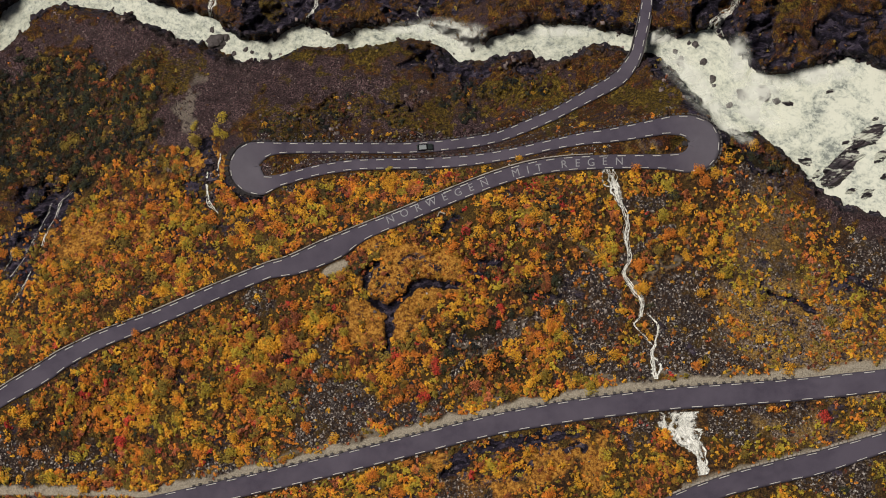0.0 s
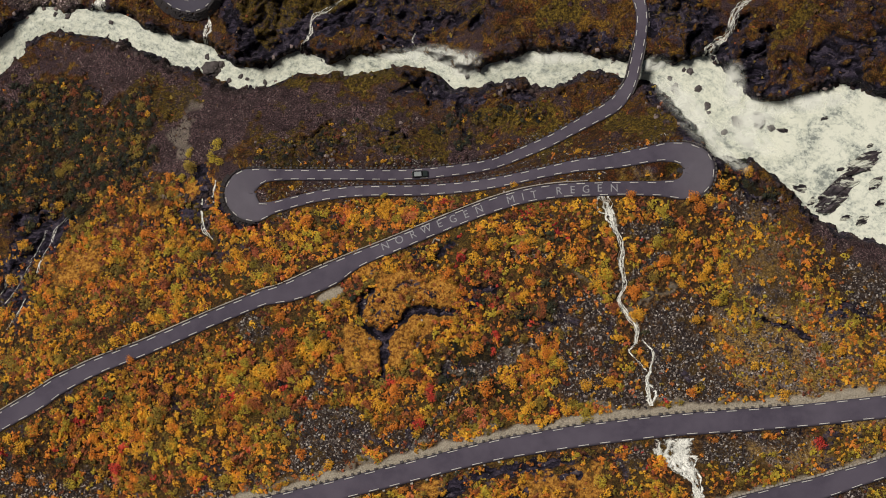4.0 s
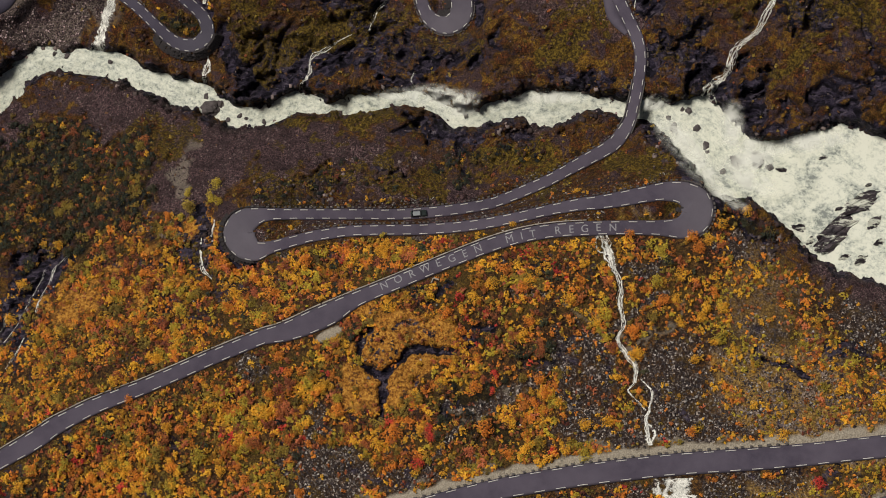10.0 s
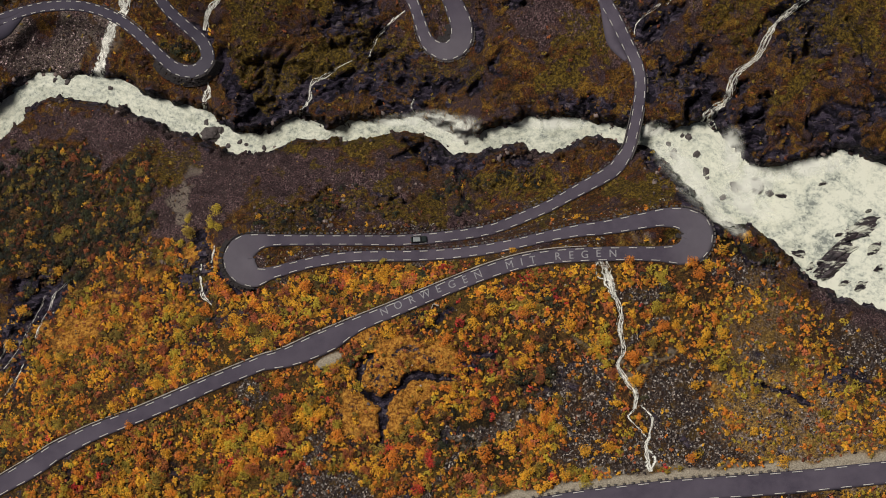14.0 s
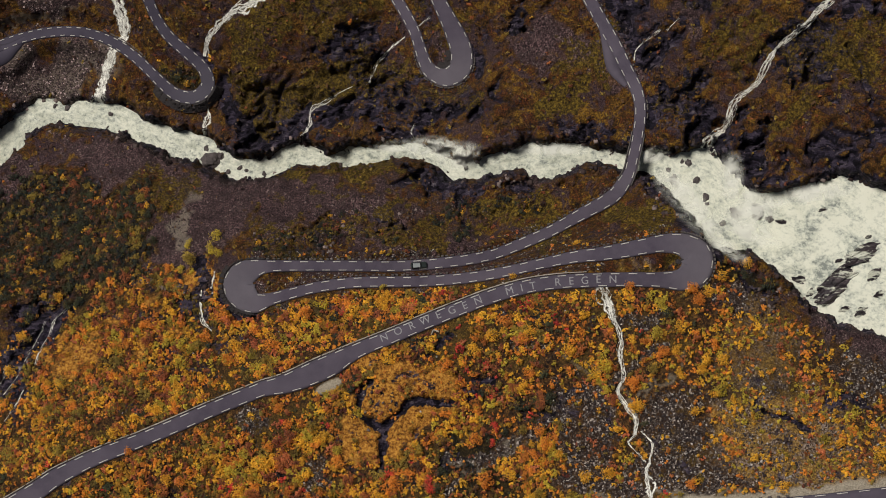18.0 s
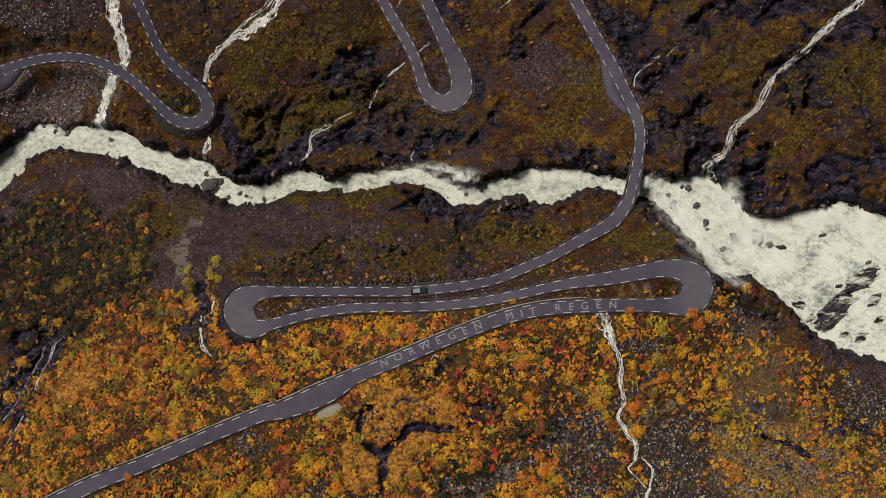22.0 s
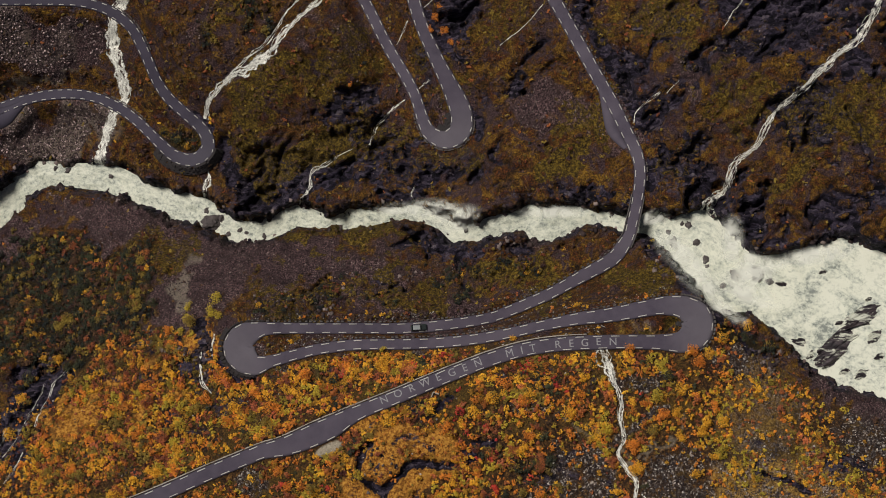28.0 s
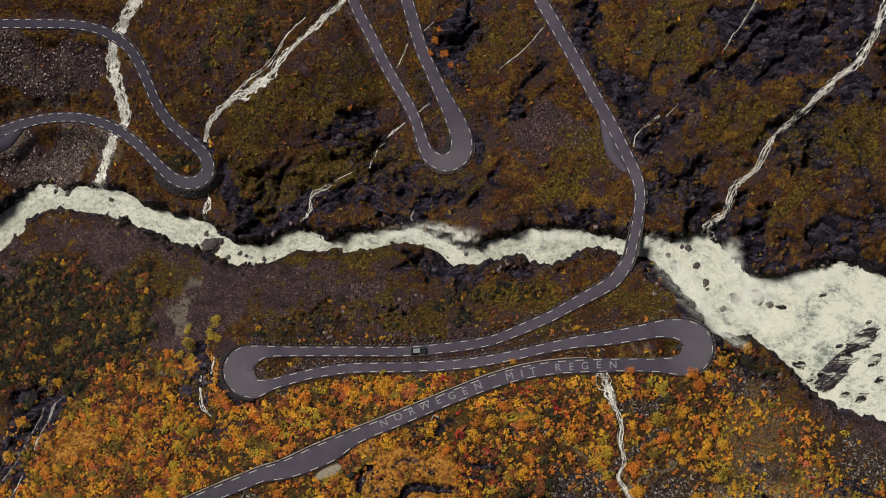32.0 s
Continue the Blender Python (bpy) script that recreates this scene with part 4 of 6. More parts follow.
def leaf_material(name, dark, main, light):
    """Leaves of one hue; every leaf clump and every bush differs a little."""
    k = Mat(name, 0.75, spec=0.2)
    dark, main, light = ((1.18 * r, 1.20 * g, b + 0.030) for r, g, b in (dark, main, light))
    # dark tone lowered to carry the shadow under and between bushes
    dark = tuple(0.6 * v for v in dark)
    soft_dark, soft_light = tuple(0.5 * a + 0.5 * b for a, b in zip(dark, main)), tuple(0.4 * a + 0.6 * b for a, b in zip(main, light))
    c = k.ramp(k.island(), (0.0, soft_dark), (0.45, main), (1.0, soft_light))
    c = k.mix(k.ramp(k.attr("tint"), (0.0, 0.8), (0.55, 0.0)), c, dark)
    c = k.mix(k.ramp(k.attr("tint"), (0.65, 0.0), (1.0, 0.6)), c, light)
    c = k.mix(k.ramp(k.noise(6.0, 3), (0.4, 0.0), (0.7, 0.35)), c, light)
    k.colour(c)
    glow = k.t.nodes.new("ShaderNodeBsdfTranslucent")
    k.link(c, glow.inputs[0])
    add = k.t.nodes.new("ShaderNodeMixShader")
    add.inputs[0].default_value = 0.3
    k.link(k.b.outputs[0], add.inputs[1])
    k.link(glow.outputs[0], add.inputs[2])
    k.link(add.outputs[0], k.t.nodes["Material Output"].inputs[0])
    return k.m


def water_material():
    """White water: foam drawn out along the current, pale green where it runs clear."""
    k = Mat("white_water", 0.45, spec=0.4)
    flow = k.attr("flow", "Vector")
    swell, foam = k.noise(9, 5, 0.6, distort=0.6), k.noise(1.5, 6, 0.72, flow, 0.5)
    lace = k.noise(0.75, 5, 0.72, distort=0.3)
    foam = k.calc("ADD", k.calc("MULTIPLY", foam, 0.6), k.calc("MULTIPLY", lace, 0.4))
    calm = k.attr("calm")
    foam = k.calc("ADD", foam, k.calc("MULTIPLY", k.calc("ADD", k.calc("MULTIPLY", calm, 0.5), 0.2), k.calc("SUBTRACT", swell, 0.47)))
    c = k.ramp(foam, (0.38, (0.15, 0.175, 0.15)), (0.44, (0.33, 0.36, 0.30)), (0.50, (0.47, 0.50, 0.405)), (0.58, (0.595, 0.615, 0.50)))
    return k.colour(c).bump(k.calc("ADD", foam, lace), 0.3, 0.4).m


def brook_material():
    """Thin white water over dark rock, with bare rock showing between the threads."""
    k = Mat("brook_water", 0.4, spec=0.4)
    flow = k.attr("flow", "Vector")
    thread = k.noise(0.6, 6, 0.75, flow, 0.4)
    edge = k.attr("edge")
    k.colour(k.ramp(thread, (0.33, (0.46, 0.47, 0.43)), (0.48, (0.74, 0.74, 0.66)))).bump(thread, 0.1, 0.3)
    gap = k.ramp(k.calc("SUBTRACT", thread, k.calc("MULTIPLY", k.calc("POWER", edge, 1.6), 0.27)), (0.31, 1.0), (0.50, 0.0))
    through_it = k.t.nodes.new("ShaderNodeBsdfTransparent")
    blend = k.t.nodes.new("ShaderNodeMixShader")
    k.link(gap, blend.inputs[0])
    k.link(k.b.outputs[0], blend.inputs[1])
    k.link(through_it.outputs[0], blend.inputs[2])
    k.link(blend.outputs[0], k.t.nodes["Material Output"].inputs[0])
    return k.m


GROUND, ASPHALT, DARK_ASPHALT = ground_material(), asphalt_material("worn_asphalt", (1.0, 0.96, 1.06)), asphalt_material("dark_asphalt", (0.60, 0.59, 0.72))
LINE = paint_material("white_line_paint", (0.66, 0.65, 0.59), 0.3)
# grey of the added title letters, not a paint the road has
TITLE_GREY = paint_material("overlaid_title_grey", (0.29, 0.29, 0.30), 0.35)
KERB_STONE = stone_material("guard_stone", (0.03, 0.027, 0.028), (0.17, 0.155, 0.145))
PALE_STONE = stone_material("pale_parapet_stone", (0.26, 0.23, 0.19), (0.50, 0.45, 0.375))
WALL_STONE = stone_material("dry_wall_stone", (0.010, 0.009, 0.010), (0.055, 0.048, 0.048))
BOULDER = stone_material("boulder", (0.030, 0.026, 0.028), (0.15, 0.13, 0.125), 0.9)
PINK_RUBBLE = rubble_material("pinkish_broken_stone", 1.2, (1.0, 0.82, 0.87))
RUBBLE, DARK_RUBBLE, WATER, BROOK = rubble_material("pale_broken_stone", 1.0), rubble_material("dark_broken_stone", 0.5, (1.0, 0.84, 0.84)), water_material(), brook_material()
HUES = {
    "yellow": leaf_material("yellow_leaves", (0.20, 0.095, 0.008), (0.66, 0.33, 0.012), (0.86, 0.52, 0.03)),
    "orange": leaf_material("orange_leaves", (0.17, 0.055, 0.006), (0.62, 0.205, 0.012), (0.82, 0.34, 0.028)),
    "rust": leaf_material("rust_leaves", (0.06, 0.019, 0.008), (0.24, 0.075, 0.017), (0.48, 0.17, 0.03)),
    "coral": leaf_material("coral_leaves", (0.15, 0.035, 0.012), (0.50, 0.135, 0.045), (0.66, 0.25, 0.09)),
    "lime": leaf_material("lime_leaves", (0.10, 0.075, 0.007), (0.38, 0.28, 0.018), (0.60, 0.46, 0.035)),
    "red": leaf_material("red_leaves", (0.14, 0.010, 0.007), (0.55, 0.045, 0.018), (0.74, 0.13, 0.05)),
    "olive": leaf_material("olive_leaves", (0.045, 0.033, 0.005), (0.21, 0.145, 0.014), (0.38, 0.27, 0.025)),
    "moss": leaf_material("moss_leaves", (0.028, 0.016, 0.004), (0.092, 0.050, 0.010), (0.175, 0.098, 0.018)),
    "green": leaf_material("green_leaves", (0.008, 0.011, 0.003), (0.030, 0.037, 0.006), (0.085, 0.085, 0.012)),
}
k = Mat("birch_bark", 0.85)
BARK = k.colour(k.ramp(k.noise(0.2, 4, 0.6), (0.4, (0.05, 0.04, 0.035)), (0.7, (0.32, 0.29, 0.26)))).m

k = Mat("wet_rock", 0.5, spec=0.4)
bedding = k.strata(33, (0.22, 1.0, 0.6), 1.6)
rock = k.ramp(k.noise(0.9, 7, 0.75, bedding, 0.4), (0.38, (0.005, 0.003, 0.005)), (0.50, (0.019, 0.013, 0.017)), (0.64, (0.070, 0.053, 0.057)))
vein = k.ramp(k.noise(2.0, 6, 0.72, bedding, 0.3), (0.53, 0.0), (0.58, 0.95))
WET_ROCK = k.colour(k.mix(vein, rock, (0.56, 0.58, 0.48))).bump(k.noise(0.7, 6, 0.7, bedding), 0.4, 0.8).m

# ---- the lie of the land ----
ROADS = {
    "switchback_road": (NORTH_LEG + FIRST_LEG + WEST_TURN + SECOND_LEG + EAST_TURN + THIRD_LEG + THIRD_LEG_WEST, 4.6),
    "upper_road": (UPPER_ROAD, 5.6), "top_road": (TOP_ROAD, 6.0),
    "valley_loop_road": (VALLEY_LOOP_WEST + VALLEY_LOOP_EAST, 3.3), "lowest_loop_road": (LOWEST_LOOP_NORTH + LOWEST_LOOP_SOUTH, 3.2)}
LINES = {name: spline(nodes, 0.6) for name, (nodes, _) in ROADS.items()}
def at_road_level(path, road):
    """The path laid level with the nearest stretch of a road, a finger lower."""
    k = [int(np.argmin(np.hypot(road[:, 0] - x, road[:, 1] - y))) for x, y in path[:, :2]]
    return np.column_stack([path[:, :2], road[k, 2] - 0.0, path[:, 3]])


APRONS = {name: spline(nodes, 0.6) for name, nodes in (("switchback_road", EAST_PULL_IN), ("lowest_loop_road", WEST_LAY_BY))}
APRONS = {name: at_road_level(path, LINES[name]) for name, path in APRONS.items()}
RIVER = spline(RIVER_WEST + RIVER_EAST, 0.8)
COURSES = {name: spline(nodes, 0.4) for name, nodes in BROOKS.items()}

STEPS = 0.5
span = np.arange(-150, 150.01, STEPS)
deep = np.arange(-119, 119.01, STEPS)
spread = np.cumsum(0.6 * 1.22 ** np.arange(1, 34))
GX = np.r_[-150 - spread[::-1], span, span[-1] + spread]
GY = np.r_[-119 - spread[::-1], deep, deep[-1] + spread]
X, Y = np.meshgrid(GX, GY, indexing="ij")

known = np.array(SOUTH_HEIGHTS + WEST_HEIGHTS + NORTH_HEIGHTS + [n[:3] for run in (NORTH_LEG, FIRST_LEG, WEST_TURN, SECOND_LEG, EAST_TURN, THIRD_LEG, THIRD_LEG_WEST, UPPER_ROAD, TOP_ROAD,
                 VALLEY_LOOP_WEST, VALLEY_LOOP_EAST, LOWEST_LOOP_NORTH, LOWEST_LOOP_SOUTH) for n in run[::3]])


def thin_plate(r2):
    return 0.5 * r2 * np.log(r2 + 1e-6)


count = len(known)
system = np.zeros((count + 3, count + 3))
system[:count, :count] = thin_plate(((known[:, None, :2] - known[None, :, :2]) ** 2).sum(-1)) + 20 * np.eye(count)
system[:count, count] = system[count, :count] = 1
system[:count, count + 1:], system[count + 1:, :count] = known[:, :2], known[:, :2].T
bend = np.linalg.solve(system, np.r_[known[:, 2], 0, 0, 0])
cx, cy = np.clip(X, -170, 170), np.clip(Y, -135, 135)
Z = bend[count] + bend[count + 1] * cx + bend[count + 2] * cy
for (px, py, _), w in zip(known, bend):
    Z += w * thin_plate((cx - px) ** 2 + (cy - py) ** 2)


def near(path, reach, by_centre=False):
    """Distance from the edge of a path, and its height, for every point of the grid (only within reach)."""
    gap, level, best = np.full(X.shape, 99.0), np.zeros(X.shape), np.full(X.shape, 1e9)
    for px, py, pz, half in path:
        i0, i1 = np.searchsorted(GX, (px - half - reach, px + half + reach))
        j0, j1 = np.searchsorted(GY, (py - half - reach, py + half + reach))
        if i1 <= i0 or j1 <= j0:
            continue
        d = np.hypot(X[i0:i1, j0:j1] - px, Y[i0:i1, j0:j1] - py)
        rank = d if by_centre else d - half
        better = rank < best[i0:i1, j0:j1]
        best[i0:i1, j0:j1][better] = rank[better]
        gap[i0:i1, j0:j1][better] = (d - half)[better]
        level[i0:i1, j0:j1][better] = pz
    return gap, level


def zone(*lists):
    """How far each point of the grid belongs to a patchwork of ragged ovals."""
    wx, wy = X + 22 * (fbm(X, Y, 11) - 0.5) + 7 * (fbm(X, Y, 2.6, 3) - 0.5), Y + 22 * (fbm(X + 300, Y, 11) - 0.5) + 7 * (fbm(X, Y + 300, 2.6, 3) - 0.5)
    out = np.zeros(X.shape)
    for px, py, rx, ry, turn, w in sum(lists, []):
        c, s = math.cos(radians(turn)), math.sin(radians(turn))
        a, b = (wx - px) * c + (wy - py) * s, -(wx - px) * s + (wy - py) * c
        out = np.maximum(out, w * (1 - smooth(0.75, 1.15, np.hypot(a / rx, b / ry))))
    return out


scree_z, rock_and_shade_z, gold_z, green_z, gravel_z = zone(SCREE, SCREE_FEW), zone(ROCK, ROCK_FEW), zone(GOLD), zone(GREEN), zone(GRAVEL)
moss_z = zone(MOSS)
thin_z = zone(THIN)
def ragged(field, size, soft=0.14):
    return smooth(0.5 - soft, 0.5 + soft, field + 1.3 * (fbm(X - 70, Y + 30, size, 5) - 0.5)) * smooth(0.02, 0.3, field)


for nodes in (OLD_PATH_LOW, OLD_PATH_HIGH):
    path = spline(nodes, 0.5)
    gap, _ = near(np.column_stack([path[:, :2], 0 * path[:, 0], path[:, 2]]), 3)
    trodden = 1 - smooth(-0.3, 0.6, gap + 1.2 * (fbm(X, Y, 1.5, 3) - 0.5))
    scree_z, gold_z = np.maximum(scree_z, trodden), gold_z * (1 - trodden)
straw_z = np.maximum(gold_z * smooth(68, 80, X), 0.75 * zone([(56, 0.5, 11, 2.2, 4, 1)]))
gold_z = gold_z * (1 - smooth(68, 80, X))
gx, gy, ga, gb, gt, _ = GRAVEL[0]
gc, gs = math.cos(radians(gt)), math.sin(radians(gt))
lay_by = 1 - smooth(0.8, 1.1, np.hypot(((X - gx) * gc + (Y - gy) * gs) / ga, ((Y - gy) * gc - (X - gx) * gs) / gb) + 0.4 * (fbm(X, Y, 2, 3) - 0.5))
gravel_z = zone(GRAVEL[1:])
scree_z, gold_z, green_z = ragged(scree_z, 7, 0.22), ragged(0.9 * gold_z, 5), ragged(green_z, 8, 0.25)
upper = LINES["upper_road"]
top = LINES["top_road"]
verge = Y - np.interp(X, upper[:, 0], upper[:, 1])
gravel_z = np.maximum(np.maximum(0.42 * gravel_z, lay_by), smooth(2.4, 2.9, verge) * (1 - smooth(4.6, 5.6, verge + 3.5 * (fbm(X, Y, 4) - 0.5))))
verge = Y - np.interp(X, top[:, 0], top[:, 1])
gravel_z = np.maximum(gravel_z, 0.7 * (X > 62) * smooth(2.6, 3.0, verge) * (1 - smooth(3.6, 4.6, verge + 2 * (fbm(X, Y, 3) - 0.5))))
border = np.interp(X, [p[0] for p in AUTUMN_EDGE], [p[1] for p in AUTUMN_EDGE])
autumn_z = smooth(-3, 3, border - Y + 8 * (fbm(X, Y, 9) - 0.5))
river_gap, river_level = near(RIVER, 9, True)
# rough ground: hummocks everywhere, broken ledges and clefts where rock shows
bentx, benty = X + 16 * (fbm(X + 200, Y, 17, 3) - 0.5) + 3.5 * (fbm(X, Y - 90, 3, 2) - 0.5), Y + 16 * (fbm(X, Y + 200, 17, 3) - 0.5) + 3.5 * (fbm(X - 90, Y, 3, 2) - 0.5)
seam = ridged(0.62 * (bentx + benty), 1.1 * (benty - 0.9 * bentx), 19, 4)
joint = ridged(0.7 * (bentx + 0.4 * benty), 1.3 * (benty - 0.35 * bentx), 7.0, 4)
craggy = np.clip(rock_and_shade_z + 0.42 * (1 - autumn_z) * (1 - 0.9 * scree_z) * smooth(0.35, 0.6, fbm(X + 55, Y, 18, 3)), 0, 1)
# clefts coloured near-black: crevice shade painted in along with the dark rock
cleft_shade = np.maximum(smooth(0.70, 0.88, seam), smooth(0.68, 0.86, joint) * smooth(0.45, 0.9, craggy) * smooth(0.42, 0.56, fbm(X - 33, Y, 10, 3)))
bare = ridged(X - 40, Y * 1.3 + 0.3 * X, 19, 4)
rock_and_shade_z = np.clip(craggy * (0.22 + 0.95 * cleft_shade) + 0.25 * smooth(0.6, 0.95, rock_and_shade_z), 0, 1)
rock_and_shade_z = np.maximum(rock_and_shade_z, 0.5 * autumn_z * smooth(0.82, 0.86, bare))
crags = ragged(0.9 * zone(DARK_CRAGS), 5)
rock_and_shade_z = np.maximum(rock_and_shade_z, crags * (0.32 + 0.68 * smooth(0.42, 0.54, fbm(X, Y + 60, 4, 4))))
craggy = np.maximum(craggy, crags)
gully_shadow_gap = np.full(X.shape, 99.0)
for nodes in GULLIES_AND_SHADOW:
    path = spline(nodes, 0.5)
    gap, _ = near(np.column_stack([path[:, :2], 0 * path[:, 0], path[:, 2] * 1.45]), 5)
    gully_shadow_gap = np.minimum(gully_shadow_gap, gap)
gully_shadow_gap += 2.8 * (fbm(X, Y, 2.0, 4) - 0.5)
# gullies and the road-cut shadow both take the near-black rock colour
rock_and_shade_z = np.maximum(rock_and_shade_z, 1 - smooth(-0.1, 0.5, gully_shadow_gap))
wet_bank = smooth(54, 60, X) * (1 - smooth(82, 90, X)) * (Y < 27)
shore = 1 - smooth(0.3, 4.0, river_gap - 4.5 * wet_bank + (4 + 3 * wet_bank) * (fbm(X, Y, 5) - 0.5))
moss_z = moss_z * (1 - 0.8 * wet_bank * shore)
rock_and_shade_z = np.maximum(rock_and_shade_z, shore * (0.35 + 0.3 * wet_bank + 0.65 * smooth(0.42, 0.62, fbm(X + 20, Y, 3.5, 4))))
ledges = craggy * (-5.5 * smooth(0.62, 0.92, seam) - 2.4 * smooth(0.62, 0.90, joint) * smooth(0.42, 0.56, fbm(X - 33, Y, 10, 3)) + 3.0 * (fbm(X, Y, 7, 4) - 0.4) + 1.2 * (ridged(X, 1.4 * Y, 2.4, 2) - 0.6)) - 0.8 * autumn_z * smooth(0.80, 0.86, bare) - 2.6 * (1 - smooth(-0.6, 0.9, gully_shadow_gap)) - 2.0 * crags * smooth(0.5, 0.9, joint)
Z += 2.4 * (fbm(X, Y, 16) - 0.5) + 1.3 * (fbm(X, Y, 3.2) - 0.5) + 0.55 * (fbm(X + 9, Y, 1.3, 2) - 0.5) * (1 - 0.5 * scree_z)
level_ground = np.maximum(autumn_z, smooth(-90, -84, X) * (1 - smooth(-60, -56, X)) * (Y > -24) * (1 - smooth(8, 13, Y)))
Z += ledges * (1 - 0.7 * level_ground) - 1.9 * level_ground * (1 - smooth(-0.6, 0.9, gully_shadow_gap))
# roads are cut into the slope
pull, total, bed = np.zeros(X.shape), np.zeros(X.shape), np.full(X.shape, 99.0)
for name, path in (*LINES.items(), *APRONS.items()):
    for run in np.array_split(path, max(1, len(path) // 110)):
        gap, level = near(run, 7)
        w = np.where(gap < 90, 1 / (np.maximum(gap - 0.35, 0) + 0.12) ** 2, 0)
        pull, total, bed = pull + w * level, total + w, np.minimum(bed, gap)
cut = 1 - smooth(0.7, 5.0, bed)
Z = np.where(total > 0, Z * (1 - cut) + cut * (pull / np.maximum(total, 1e-9) - 0.3), Z)
for road, start, end, e, courses, _ in WALLS:
    path = LINES[road]
    ends = sorted(int(np.argmin(np.hypot(path[:, 0] - x, path[:, 1] - y))) for x, y in (start, end))
    run = path[ends[0]:ends[1] + 1]
    side, _ = across(run)
    drop = 0.5 * courses
    foot = np.column_stack([run[:, :2] + side * (run[:, 3:4] + 0.5 * drop + 0.6) * e, run[:, 2], 0 * run[:, 0] + 0.5 * drop])
    gap, level = near(foot, 5)
    away = np.clip(1.6 * (bed - 0.2), 0, drop)
    fall = (gap < 90) * (1 - smooth(0.3, 4.0, gap)) * (bed > 0.25)
    Z = Z * (1 - fall) + fall * np.minimum(Z, level - 0.5 - away)
# the river has dug its gorge
dug = 1 - smooth(0.0, 3.0, river_gap + 4.5 * (fbm(X, Y, 7, 4) - 0.5) + 2.4 * (fbm(X + 5, Y, 1.7, 2) - 0.5))
Z = np.where(river_gap < 90, Z * (1 - dug) + dug * (river_level - 1.0), Z)
Z += (river_gap < 90) * smooth(0.2, 2.2, river_gap) * (1 - smooth(3.0, 6.5, river_gap)) * (bed > 1.5) * (3.0 * (ridged(X + 3, Y, 3.6, 4) - 0.6)) * (1 - 0.8 * smooth(56, 62, X) * (Y < 30))
brook_gap = np.full(X.shape, 99.0)
for path in COURSES.values():
    gap, _ = near(np.column_stack([path[:, :2], 0 * path[:, 0], path[:, 2]]), 3)
    brook_gap = np.minimum(brook_gap, gap)
Z -= 0.45 * (1 - smooth(-0.3, 1.2, brook_gap)) * (bed > 0.8)


def sample(field, x, y):
    """A field of the grid at any points, between the grid's lines."""
    x, y = np.clip(np.asarray(x, float), GX[0], GX[-2]), np.clip(np.asarray(y, float), GY[0], GY[-2])
    i, j = np.clip(np.searchsorted(GX, x, "right") - 1, 0, len(GX) - 2), np.clip(np.searchsorted(GY, y, "right") - 1, 0, len(GY) - 2)
    a, b = (x - GX[i]) / (GX[i + 1] - GX[i]), (y - GY[j]) / (GY[j + 1] - GY[j])
    return (field[i, j] * (1 - a) + field[i + 1, j] * a) * (1 - b) + (field[i, j + 1] * (1 - a) + field[i + 1, j + 1] * a) * b


def grid_faces(n, m):
    k = np.arange(n * m).reshape(n, m)
    return np.stack([k[:-1, :-1], k[1:, :-1], k[1:, 1:], k[:-1, 1:]], -1).reshape(-1, 4)


me = mesh_of("ground", np.stack([X, Y, Z], -1).reshape(-1, 3), grid_faces(*X.shape), GROUND, soft=True)
for name, field in (("scree", scree_z), ("rock", rock_and_shade_z), ("gold", gold_z), ("green", green_z), ("gravel", gravel_z), ("autumn", autumn_z), ("moss", moss_z), ("straw", straw_z)):
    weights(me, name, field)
ground = tagged(new("ground", me), "steep mountain slope of autumn grass, scree and dark rock", "ground", kind="structure")

# ---- roads ----
DASH = mesh_of("edge_dash", [(a, b, c) for c in (-0.006, 0.006) for a, b in ((-.5, -.5), (.5, -.5), (.5, .5), (-.5, .5))],
               [(4, 5, 6, 7), (0, 1, 5, 4), (1, 2, 6, 5), (2, 3, 7, 6), (3, 0, 4, 7)], LINE)


SPACING = ((-62, -50, -30, -18, -8, 0, 8, 20, 28, 38), (3.1, 3.4, 3.7, 4.1, 4.6, 4.65, 5.0, 5.3, 5.7, 6.1))


